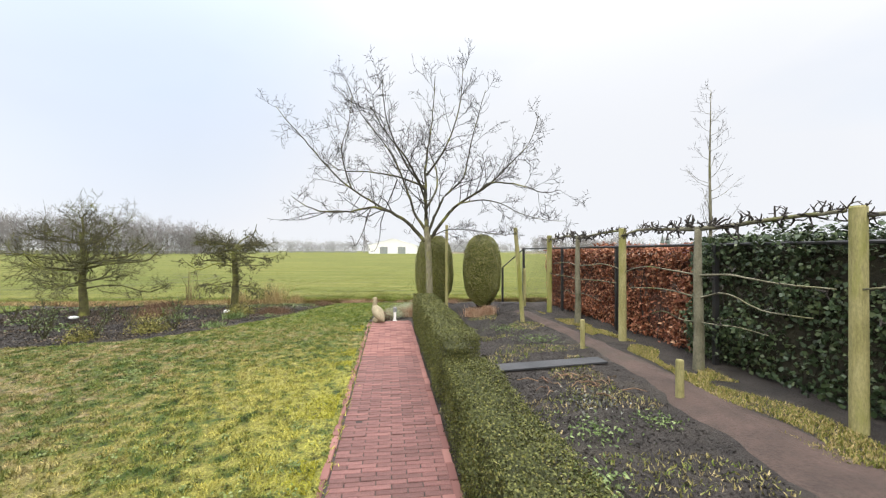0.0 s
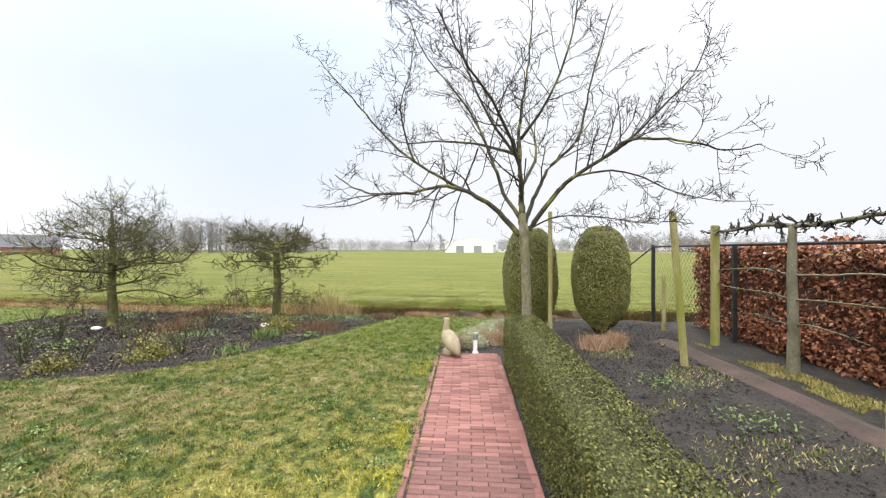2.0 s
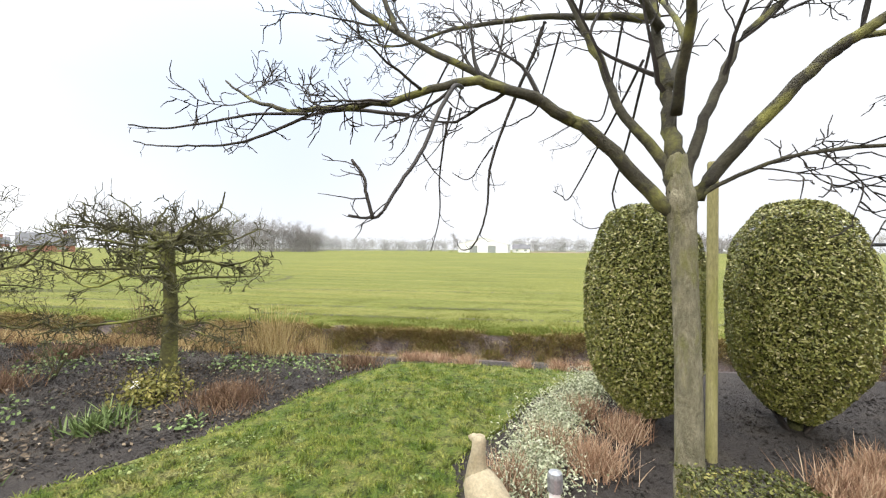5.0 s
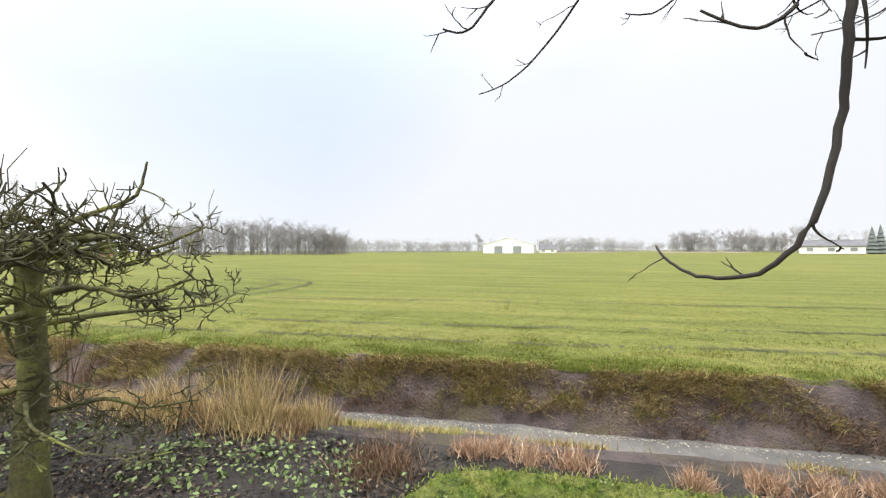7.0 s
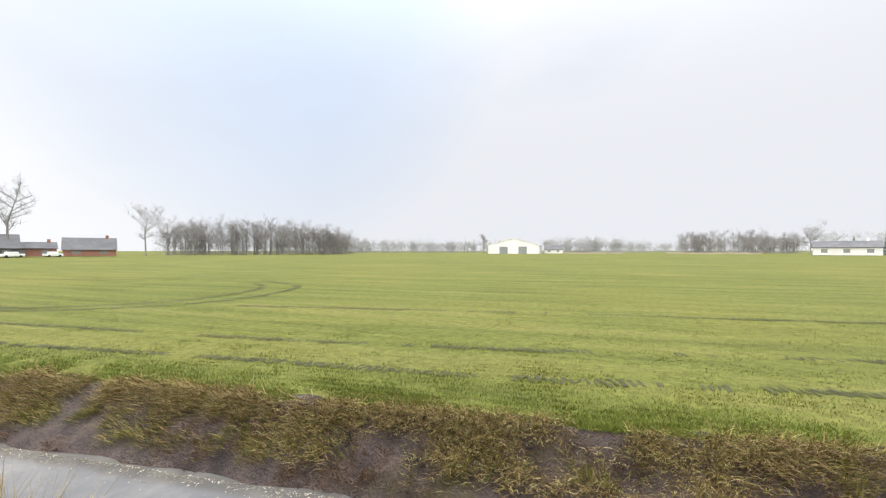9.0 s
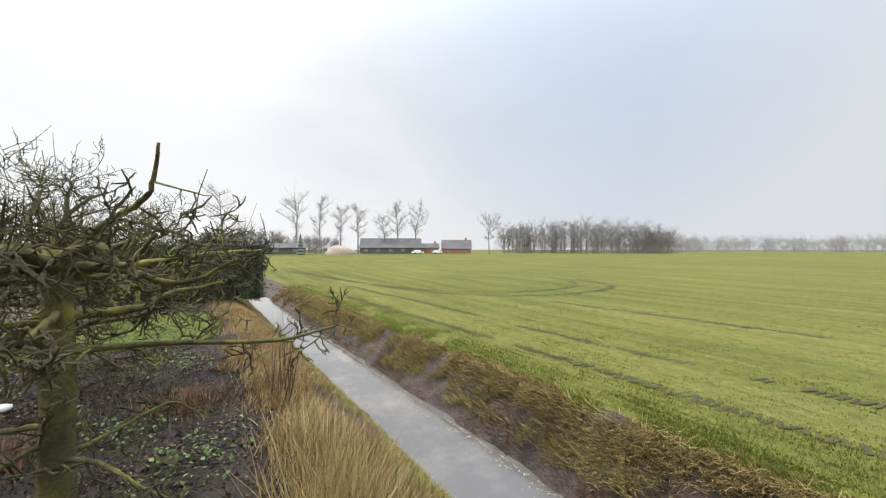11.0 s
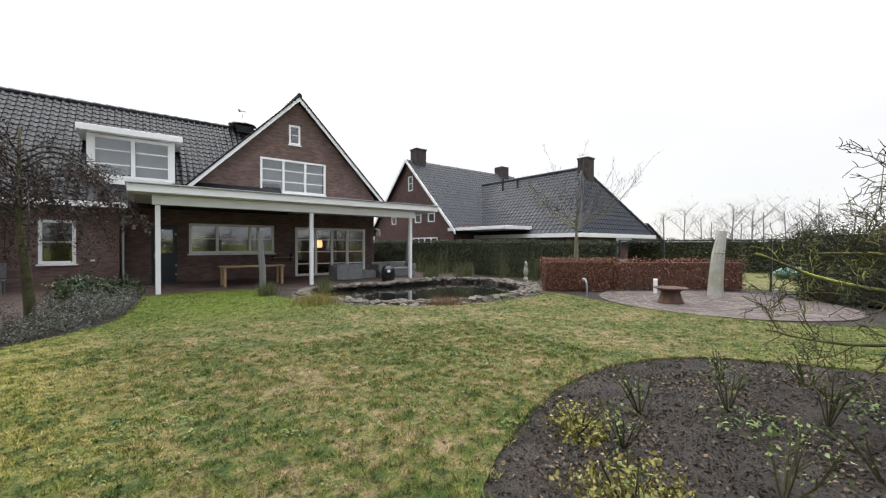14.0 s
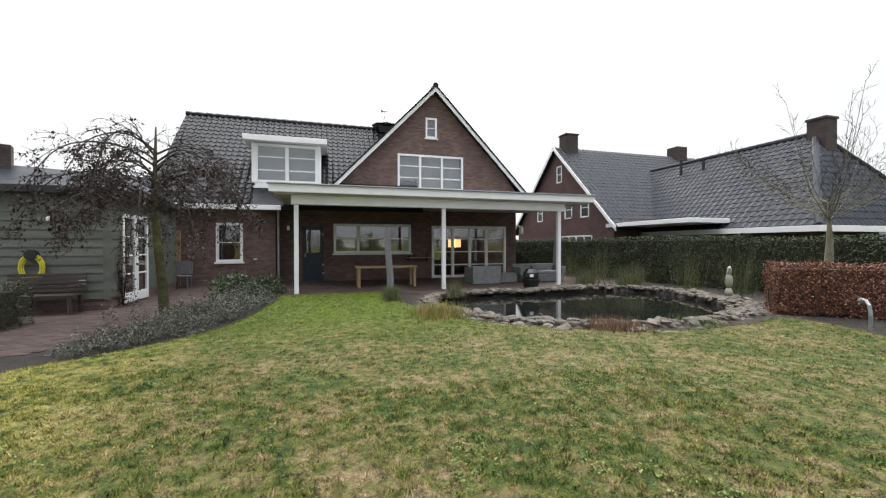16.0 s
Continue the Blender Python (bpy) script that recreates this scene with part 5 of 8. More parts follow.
def rotated(P, at, deg):
    a = radians(deg)
    R = np.array(((math.cos(a), -math.sin(a), 0), (math.sin(a), math.cos(a), 0), (0, 0, 1)))
    return P @ R.T + np.array(at)


def hedge(name, label, at, deg, size, n, leaf, material, faces, depth=0.08, lump=0.05, stems=0, wide=0.55, category="hedge", core=None):
    """A clipped hedge along its local y from at; size: (width, length, height)."""
    t = thing(name, label, category, at)
    w, L, h = size
    P, N = box_points(n, -w / 2, w / 2, 0, L, 0.02, h, faces, depth)
    P += N * np.array([noise.noise((float(p[1]) * 1.7, float(p[2]) * 1.7, float(p[0]))) for p in P])[:, None] * lump * 1.6
    P, N = rotated(P, at, deg), rotated(N, (0, 0, 0), deg)
    finish("leaves", leaves_mesh("leaves", P, N + np.array((0, 0, 0.3)), leaf, wide, 0.75), material, t)
    # added block that stops see-through, coloured like the shade among the leaves
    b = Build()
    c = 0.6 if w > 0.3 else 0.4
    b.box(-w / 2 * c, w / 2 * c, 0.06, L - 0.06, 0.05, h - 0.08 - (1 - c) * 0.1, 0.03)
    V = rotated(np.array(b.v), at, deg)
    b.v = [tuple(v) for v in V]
    part("gap_filler", b, core or M["core"], t, "added filler block, inside shade put into its colour")
    if stems:
        rnd = random.Random(3)
        b = Build()
        for k in range(stems):
            y, x = L * (k + rnd.random()) / stems, rnd.uniform(-w / 2, w / 2) * 0.9
            hgt = h * rnd.uniform(0.6, 1.05)
            b.tube([(x, y, 0), (x + rnd.gauss(0, 0.03), y + rnd.gauss(0, 0.04), hgt * 0.5), (x + rnd.gauss(0, 0.06), y + rnd.gauss(0, 0.1), hgt)], (0.012, 0.009, 0.004), 4)
        b.v = [tuple(v) for v in rotated(np.array(b.v), at, deg)]
        part("stem", b, M["twig"], t)
    return t


# box hedge along the brick path, in two heights
tilt = math.degrees(math.atan(0.132))
hedge("box_hedge", "low clipped box hedge edging the brick path", (path_right(3.55) + 0.24, 3.55, 0), tilt, (0.42, 4.15, 0.66), 70000, 0.017, M["box"], ("-x", "+x", "-y", "+y", "+z"), 0.03, 0.02, core=M["evercore"])
hedge("box_hedge", "ragged lower box hedge edging the brick path", (path_right(-2.2) + 0.24, -2.2, 0), tilt, (0.42, 5.6, 0.54), 100000, 0.017, M["box"], ("-x", "+x", "+y", "+z"), 0.045, 0.05, core=M["evercore"])
FENCE_A, FENCE_D = Vector((3.52, 2.95, 0)), Vector((-0.13, 0.99, 0)).normalized()
fdeg = math.degrees(math.atan2(0.13, 0.99))


def along(s, off=0.0, z=0.0):
    """A place s metres along the espalier fence, off metres behind it."""
    return FENCE_A + FENCE_D * s + Vector((FENCE_D.y, -FENCE_D.x, 0)) * off + Vector((0, 0, z))


hedge("beech_hedge", "tall beech hedge with dry red-brown leaves", along(2.45, 0.85), fdeg, (0.5, 5.6, 1.58), 21000, 0.06, M["beech"], ("-x", "-y", "+y", "+z"), 0.12, 0.10, 60, 0.6, core=M["beechcore"])
hedge("ivy_hedge", "tall dark green ivy hedge behind the espalier", along(-4.5, 0.75), fdeg, (0.6, 6.9, 1.72), 27000, 0.055, M["ivy"], ("-x", "+y", "+z"), 0.14, 0.16, 40, 0.8)
# red hedge and dark hedges near the pond
hedge("low_beech_hedge", "low clipped beech hedge with red-brown leaves", (-13.95, -0.05, 0), 53, (0.55, 2.4, 1.1), 11000, 0.045, M["beechdull"], ("-x", "+x", "-y", "+y", "+z"), 0.08, 0.05, 30, 0.6, core=M["beechcore"])
hedge("low_beech_hedge", "thin gappy stretch of low beech hedge", (-15.85, 1.4, 0), 53, (0.4, 4.4, 1.08), 4200, 0.06, M["beechdull"], ("-x", "+x", "+z"), 0.12, 0.08, 40, 0.6, core=M["beechcore"])
hedge("conifer_hedge", "tall dark green hedge on the plot boundary", (-15.2, -18.5, 0), 9.5, (0.7, 15.5, 1.78), 22000, 0.07, M["hedge_dark"], ("+x", "+y", "+z"), 0.10, 0.08, 0, 0.5)
hedge("conifer_hedge", "dark green hedge continuing behind the red hedge", (-17.8, -3.2, 0), 14, (0.7, 3.4, 1.70), 6000, 0.07, M["hedge_dark"], ("+x", "+y", "+z"), 0.12, 0.08, 0, 0.5)
hedge("mixed_hedge", "rough evergreen hedge by the field corner", (-18.1, 5.8, 0), -12, (1.2, 5.6, 1.95), 27000, 0.065, M["hedge_dark"], ("+x", "-x", "-y", "+y", "+z"), 0.3, 0.5, 30, 0.5)
hedge("conifer_hedge", "long dark hedge beyond the neighbour lawn", (-30.0, -5.0, 0), 3, (0.8, 12.0, 1.85), 9000, 0.11, M["hedge_dark"], ("+x", "+z"), 0.15, 0.15, 0, 0.5)
hedge("drive_hedge", "dark clipped hedge beside the shed", (1.2, -3.3, 0), 0, (1.0, 1.6, 0.78), 7000, 0.035, M["hedge_dark"], ("-x", "+x", "-y", "+y", "+z"), 0.05, 0.04)


def topiary(at, w, h, n, seed):
    t = thing("clipped_evergreen", "clipped egg-shaped evergreen bush on bare soil", "bush", at, group="clipped bushes by the ditch")
    th = np.arccos(rng.uniform(-0.98, 1, n))
    ph = rng.uniform(0, 2 * np.pi, n)
    d = np.stack((np.sin(th) * np.cos(ph), np.sin(th) * np.sin(ph), np.cos(th)), 1)
    e = 3.0
    s = (np.abs(d[:, 0]) ** e + np.abs(d[:, 1]) ** e * 0 + np.abs(d[:, 2]) ** e + 1e-9) ** (-1 / e)
    rad = np.sqrt(d[:, 0] ** 2 + d[:, 1] ** 2)
    s = (rad ** e + np.abs(d[:, 2]) ** e) ** (-1 / e)
    narrow = np.interp(d[:, 2] * s, (-1, -0.5, 0.2, 1), (0.68, 0.96, 1.0, 0.89))
    g = 1 + 0.05 * np.array([noise.noise((float(a) * 3 + seed, float(b_) * 3, float(c) * 3)) for a, b_, c in d]) - rng.exponential(0.035, n)
    P = np.stack((d[:, 0] * s * narrow * w / 2, d[:, 1] * s * narrow * w / 2, d[:, 2] * s * h / 2 * 0.97), 1) * g[:, None]
    P[:, 2] += h / 2 + 0.06
    finish("leaves", leaves_mesh("leaves", P + np.array(at), d + np.array((0, 0, 0.35)), 0.028, 0.5, 0.75), M["laurel"], t)
    rs = random.Random(int(seed))
    for k in range(9):
        a = rs.uniform(0, 6.283)
        part("stem", Build().tube([(at[0] + 0.06 * math.cos(a), at[1] + 0.06 * math.sin(a), -0.02), (at[0] + 0.16 * math.cos(a), at[1] + 0.16 * math.sin(a), 0.14), (at[0] + w * 0.3 * math.cos(a), at[1] + w * 0.3 * math.sin(a), 0.42)], (0.016, 0.013, 0.009), 5), M["twig"], t, "bare lower stem")
    # added body behind the leaves, its colour standing in for shaded gaps
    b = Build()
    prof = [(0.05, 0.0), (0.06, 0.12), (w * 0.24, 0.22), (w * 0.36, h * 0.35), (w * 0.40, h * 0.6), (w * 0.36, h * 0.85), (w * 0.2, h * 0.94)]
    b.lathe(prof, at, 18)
    part("gap_filler", b, M["evercore"], t, "added filler body, inside shade put into its colour")


topiary((-0.20, 9.60, 0), 0.98, 1.88, 52000, 1.0)
topiary((1.05, 9.80, 0), 1.00, 1.92, 48000, 9.0)

# ---- espalier fence ----
def timber_post(at, h, r, label, material, lean=(0, 0)):
    b = Build()
    x, y, z = at
    b.tube([(x, y, -0.2), (x, y, 0.0), (x + lean[0] * 0.5, y + lean[1] * 0.5, h * 0.5), (x + lean[0], y + lean[1], h - 0.015), (x + lean[0], y + lean[1], h)], (r * 1.04, r * 1.04, r, r * 0.98, r * 0.85), 12)
    return solid("timber_post", b, material, label, "post", "timber posts", smooth=False)


for s in (-3.3, 0.0, 3.36, 6.42):
    timber_post(along(s), 1.92, 0.062, "round greenish treated timber post of the espalier", M["postwood"])
timber_post((1.74, 8.02, 0), 2.03, 0.045, "thin leaning timber post in the vegetable bed", M["postwood"], (-0.17, -0.06))
timber_post((0.11, 9.05, 0), 2.16, 0.036, "support stake standing beside the walnut tree", M["postwood"])
timber_post((2.19, 5.72, 0), 0.46, 0.035, "short stake at the bed edge", M["postwood"])
timber_post((2.46, 3.70, 0), 0.40, 0.04, "short stake at the bed edge", M["postwood"])
timber_post((2.3, 10.4, 0), 1.05, 0.035, "short stake by the field fence", M["postwood"])

ESP = dict(steps=(0, 4, 3), taper=(0, 0.6, 0.6), wander=(0, 0.4, 0.35), up=(0, 0.10, 0.1), kids=(34, 4), first=0.05, angle=(65, 25), len=(0.17, 0.09), thin=0.62, min=0.007)


def espalier(s, seed, top=1.82):
    at = along(s)
    rnd = random.Random(seed)
    t = thing("espalier_tree", "espalier fruit tree trained on horizontal wires", "tree", at, group="espalier trees")
    tr, tw = Build(), Build()
    trunk_tube(tr, [at + Vector(p) for p in ((0, 0, -0.1), (0.01, 0, 0.5), (-0.01, 0, 1.2), (0, 0, top))], (0.075, 0.06, 0.052, 0.042), 10)
    for z, reach, r in ((top, 1.65, 0.034), (1.22, 1.55, 0.016), (0.92, 1.4, 0.014), (0.62, 0.9, 0.010)):
        for sg in (1, -1):
            c = [at + FENCE_D * sg * reach * f + Vector((rnd.gauss(0, 0.02), 0, z + rnd.gauss(0, 0.03) * (f > 0) + 0.05 * math.sin(3 * f))) for f in (0, 0.3, 0.65, 1.0)]
            limb(tr, tw, c, r, r * 0.5, ESP if z == top else dict(ESP, kids=(5, 2)), rnd, 6)
    part("trunk", tr, M["bark"], t, "pale trunk with trained arms", True)
    tagged(part("spur_growth", tw, M["twig"], t, "knobbly dark spurs"), kind="stuff")


espalier(1.72, 1)
espalier(4.95, 2)
espalier(-1.6, 3)
slim_tree("young_tree", (7.24, 10.04, 0), 5.9, 0.95, 71, "slender bare young tree standing behind the hedge", M["bark"], M["twig"], 0.3, 0.045, 24)
# black fence behind the hedge
fence = thing("wire_fence", "black metal field fence with rail and wire mesh", "fence", along(9.0, 0.25))
for s, o in ((-1.5, 0.42), (1.9, 0.42), (4.2, 0.42), (6.6, 0.42)):
    b = Build()
    p = along(s, o)
    b.box(p.x - 0.03, p.x + 0.03, p.y - 0.03, p.y + 0.03, -0.1, 1.62, 0.006)
    part("post", b, M["black"], fence)
b = Build()
b.tube([along(-5, 0.45, 1.62), along(2, 0.43, 1.62), along(9.0, 0.25, 1.60)], (0.022, 0.022, 0.022), 8)
part("top_rail", b, M["black"], fence)
corner = along(9.0, 0.25)
b = Build()
b.box(corner.x - 0.035, corner.x + 0.035, corner.y - 0.035, corner.y + 0.035, -0.3, 1.64, 0.006)
part("post", b, M["black"], fence)
low = Vector((1.95, 12.05, -0.2))
b = Build()
b.box(low.x - 0.03, low.x + 0.03, low.y - 0.03, low.y + 0.03, -0.5, 1.0, 0.006)
part("post", b, M["black"], fence)
b = Build()
b.tube([corner + Vector((0, 0, 1.6)), low + Vector((0, 0, 1.2))], (0.018, 0.018), 8)
part("brace", b, M["black"], fence)
b = Build()
back = along(6.6, 0.42)
for k in range(26):
    for sg in (1, -1):
        a, c = k / 25, min(max(k / 25 + sg * 0.45, 0), 1)
        p0 = corner.lerp(back, a)
        span = abs(c - a) / 0.45
        p1 = corner.lerp(back, c)
        b.tube([p0 + Vector((0, 0, 0.05)), p1 + Vector((0, 0, 0.05 + 1.5 * span))], (0.0022, 0.0022), 3, cap=False)
part("wire_mesh", b, M["black"], fence, "thin diamond wire mesh")

# ---- border plants ----
def clump(name, at, r, h, n, material, label, category="plant", width=0.004, lean=0.5, droop=0.1):
    q = rng.normal(0, r * 0.45, (n, 2)) + np.array(at[:2])
    return blades(name, on_ground(q), h, width, material, label, category, lean, droop)


def leafy(name, at, r, h, n, leaf, material, label, category="shrub"):
    d = unit(rng.normal(0, 1, (n, 3)))
    d[:, 2] = np.abs(d[:, 2])
    P = d * rng.uniform(0.35, 1.0, (n, 1)) * np.array((r, r, h))
    P += np.array([noise.noise((float(p[0]) * 6 + at[0], float(p[1]) * 6, float(p[2]) * 6)) for p in P])[:, None] * d * r * 0.5
    P[:, 2] = np.maximum(P[:, 2], 0.01)
    z = float(ground_z(np.array([at[:2]]))[0])
    t = thing(name, label, category, (at[0], at[1], z))
    finish("leaves", leaves_mesh("leaves", P + np.array((at[0], at[1], z)), d, leaf, 0.6), material, t)
    b = Build()
    rnd = random.Random(int(at[0] * 100))
    for k in range(9):
        a = rnd.uniform(0, 6.28)
        s = rnd.uniform(0.2, 0.7) * r
        b.tube([(at[0], at[1], z - 0.02), (at[0] + math.cos(a) * s * 0.6, at[1] + math.sin(a) * s * 0.6, z + h * 0.45), (at[0] + math.cos(a) * s, at[1] + math.sin(a) * s, z + h * 0.85)], (0.007, 0.005, 0.003), 4)
    part("stem", b, M["twig"], t)


def rose(at, h, seed):
    rnd = random.Random(seed)
    b = Build()
    for k in range(7):
        a, s = rnd.uniform(0, 6.28), rnd.uniform(0.08, 0.25)
        p1 = (at[0] + math.cos(a) * s * 0.6, at[1] + math.sin(a) * s * 0.6, h * rnd.uniform(0.4, 0.6))
        b.tube([(at[0], at[1], -0.02), p1, (at[0] + math.cos(a) * s, at[1] + math.sin(a) * s, h * rnd.uniform(0.7, 1.1))], (0.009, 0.007, 0.003), 4)
        a2 = a + rnd.uniform(-1.5, 1.5)
        b.tube([p1, (p1[0] + math.cos(a2) * 0.1, p1[1] + math.sin(a2) * 0.1, p1[2] + 0.12)], (0.005, 0.003), 3)
    t = thing("rose_bush", "pruned bare rose bush in dark soil", "rose", at, "pruned roses")
    part("stem", b, M["mossbark"], t)
    n = 70
    P = np.array(b.v)[rng.integers(0, len(b.v), n)] + rng.normal(0, 0.03, (n, 3))
    finish("leaves", leaves_mesh("leaves", P, rng.normal(0, 1, (n, 3)), 0.04), M["weed"], t)


rnd = random.Random(12)
for k, (x, y) in enumerate(((-7.08, 7.86), (-7.6, 6.87), (-6.9, 6.4), (-6.2, 6.6), (-5.6, 7.9), (-8.4, 6.6), (-9.0, 7.2), (-7.9, 7.5), (-6.3, 7.5), (-9.3, 8.1), (-5.2, 7.2), (-6.6, 9.3), (-9.9, 9.3))):
    rose((x, y, 0), rnd.uniform(0.28, 0.5), k)
leafy("golden_shrub", (-4.86, 9.02), 0.38, 0.34, 1500, 0.035, M["gold"], "low golden-leaved shrub on dark soil")
leafy("golden_shrub", (-5.5, 7.0), 0.42, 0.36, 1500, 0.035, M["gold"], "low golden-leaved shrub on dark soil")
leafy("golden_shrub", (-6.15, 6.25), 0.3, 0.25, 800, 0.035, M["gold"], "small golden-leaved shrub at the lawn edge")
clump("rust_stems", (-4.09, 9.15), 0.32, 0.17, 1300, M["russet"], "cut-back rust-brown perennial clump", lean=0.6)
clump("rust_stems", (-3.42, 10.66), 0.3, 0.14, 800, M["russet"], "cut-back rust-brown perennial clump", lean=0.6)
clump("rust_stems", (-6.76, 8.67), 0.4, 0.22, 1500, M["russet"], "dark rust-brown perennial clump", lean=0.6)
clump("rust_stems", (-7.5, 10.0), 0.4, 0.2, 1200, M["russet"], "dark rust-brown perennial clump", lean=0.6)
clump("green_blades", (-4.73, 8.44), 0.24, 0.16, 240, M["weed"], "fresh green iris blades", width=0.009, lean=0.7)
clump("green_blades", (-4.57, 7.43), 0.22, 0.13, 220, M["weed"], "fresh green iris blades", width=0.009, lean=0.7)
clump("pink_grass", (-0.42, 9.3), 0.16, 0.2, 600, M["pinkstraw"], "pinkish dry ornamental grass tuft", lean=0.45)
clump("pink_grass", (-0.72, 8.75), 0.2, 0.22, 700, M["pinkstraw"], "pinkish dry ornamental grass tuft", lean=0.45)
for x, y in ((-1.28, 8.38), (-1.03, 8.95), (-0.7, 9.6)):
    clump("pink_grass", (x, y), 0.17, 0.2, 520, M["pinkstraw"], "pinkish dry ornamental grass tuft", lean=0.6)
clump("pink_grass", (0.75, 8.7), 0.2, 0.22, 900, M["pinkstraw"], "pinkish dry ornamental grass tuft", lean=0.45)
clump("pink_grass", (1.1, 9.0), 0.18, 0.22, 900, M["pinkstraw"], "pinkish dry ornamental grass tuft", lean=0.45)
clump("reed_clump", (-4.9, 10.95), 0.34, 0.6, 420, M["straw"], "tall straw-coloured grass clump at the ditch", lean=0.34, width=0.004)
clump("reed_clump", (-5.9, 11.0), 0.35, 0.45, 320, M["straw"], "straw-coloured grass clump at the ditch", lean=0.4)
clump("reed_clump", (-4.35, 11.2), 0.2, 0.3, 260, M["straw"], "straw-coloured grass clump at the ditch", lean=0.3)
clump("willow_shoots", (-7.3, 10.9), 0.22, 1.15, 40, M["russet"], "upright bare willow shoots by the ditch", lean=0.12, width=0.006)
for k, (x, y, r) in enumerate(((-4.28, 10.35, 0.5), (-3.7, 10.4, 0.4), (-4.9, 10.3, 0.45), (-6.2, 10.2, 0.5), (-4.0, 8.6, 0.2), (-5.9, 8.3, 0.4), (-7.0, 9.5, 0.5), (-8.6, 7.9, 0.5), (-7.4, 7.2, 0.4), (-9.4, 9.6, 0.6))):
    n = int(420 * r)
    q = rng.normal(0, r * 0.5, (n, 2)) + np.array((x, y))
    P = on_ground(q)
    P[:, 2] += rng.uniform(0.01, 0.07, n)
    tagged(finish("ground_cover", leaves_mesh("ground_cover", P, np.tile((0, 0, 1.0), (n, 1)), 0.045, 0.6, 0.6), M["weed"]), "low green ground cover on dark soil", "weeds", kind="stuff")
M["litter"] = foliage("dead_leaf_litter", ((0.0, (0.035, 0.026, 0.018)), (0.6, (0.085, 0.063, 0.042)), (0.95, (0.17, 0.13, 0.085)), (1.0, (0.26, 0.22, 0.16))), 0.85)
# thin litter of dead leaves over all beds
q = sample([(-2.9, 10.9), (-3.6, 8.3), (-5.0, 6.4), (-7.5, 5.8), (-9.5, 6.6), (-10.8, 9.8), (-7, 10.8)], 15000)
wild = sample([(-2.6, 11.0), (-3.3, 7.8), (-5.0, 5.6), (-7.5, 5.2), (-10.0, 6.2), (-11.0, 9.8), (-7, 11.0)], 9000)
wild = wild[~inside(wild, lawn_poly)]
clods([(-2.6, 11.0), (-3.5, 8.2), (-5.0, 6.2), (-7.5, 5.5), (-10.0, 6.2), (-11.0, 9.8), (-7, 11.0)], 2500, 0.02, "larger clods of dark soil in the flower bed")
q = np.concatenate((q[np.array([noise.noise((float(a) * 0.9, float(c) * 0.9, 3)) for a, c in q]) > -0.05], wild[:3000]))
P = on_ground(q)
P[:, 2] += 0.014
tagged(finish("leaf_litter", leaves_mesh("leaf_litter", P, np.tile((0, 0, 1.0), (len(P), 1)), 0.034, 0.6, 0.6), M["litter"]), "scattered dead leaves on dark soil", "leaf litter", kind="stuff")
# weeds and pulled stalks on the vegetable bed
for k, (x, y, r, m) in enumerate(((1.25, 2.9, 0.3, "weed"), (1.5, 3.6, 0.35, "lavender"), (1.9, 3.1, 0.2, "weed"), (1.0, 2.2, 0.25, "weed"), (1.6, 6.3, 0.35, "weed"), (1.2, 7.2, 0.35, "weed"), (1.75, 4.3, 0.3, "litter"))):
    n = int(210 * r / 0.3)
    P = on_ground(rng.normal(0, r * 0.5, (n, 2)) + np.array((x, y)))
    P[:, 2] += rng.uniform(0.005, 0.06, n)
    tagged(finish("bed_weeds", leaves_mesh("bed_weeds", P, np.tile((0, 0, 1.0), (n, 1)), 0.036, 0.5, 0.7), M[m]), "low weeds and withered leaves on bare soil", "weeds", kind="stuff")
b = Build()
rnd = random.Random(6)
for k in range(26):
    x, y, a = rnd.uniform(1.1, 1.95), rnd.uniform(3.7, 4.4), rnd.uniform(0, 6.28)
    L = rnd.uniform(0.1, 0.28)
    b.tube([(x, y, 0.02), (x + math.cos(a) * L * 0.5, y + math.sin(a) * L * 0.5, 0.05), (x + math.cos(a) * L, y + math.sin(a) * L, 0.02)], (0.006, 0.006, 0.004), 4)
tagged(solid("pulled_stalks", b, M["russet"], "brown pulled stalks lying on the bed", "stalks"), kind="stuff")
# silver-leaved edging
n = 17000
s = rng.uniform(0, 1, n)
P = np.stack((np.interp(s, (0, 0.55, 1), (-1.2, -0.95, -0.42)) + rng.normal(0, 0.13, n), np.interp(s, (0, 0.55, 1), (8.3, 9.5, 10.6)) + rng.normal(0, 0.1, n), np.abs(rng.normal(0.07, 0.05, n))), 1)
tagged(finish("silver_edging", leaves_mesh("silver_edging", P, np.tile((0, 0, 1.0), (n, 1)), 0.026, 0.45, 0.8), M["silver"]), "silver-leaved edging plants along the lawn", "plant", kind="stuff")
# lavender bed by the drive
n = 24000
k = sample([(-1.25, -0.1), (-2.05, -0.7), (-2.9, -2.1), (-3.35, -5.2), (-2.0, -5.9), (-1.75, -3.6), (-1.3, -1.2)], n)
hgt = np.array([max(0.0, noise.noise((float(x) * 3.4, float(y) * 3.4, 0)) + 0.28) for x, y in k])
P = np.concatenate((k, (rng.uniform(0, 1, n) ** 0.7 * hgt * 0.62)[:, None] + 0.02), 1)
tagged(finish("lavender", leaves_mesh("lavender", P, np.tile((0, 0, 1.0), (n, 1)), 0.05, 0.3, 1.0), M["lavender"]), "grey winter lavender bed beside the drive", "plant", kind="stuff")
leafy("laurel_shrub", (-2.0, -6.9), 0.75, 0.75, 2600, 0.07, M["ivy"], "rounded dark green laurel shrub by the wall")
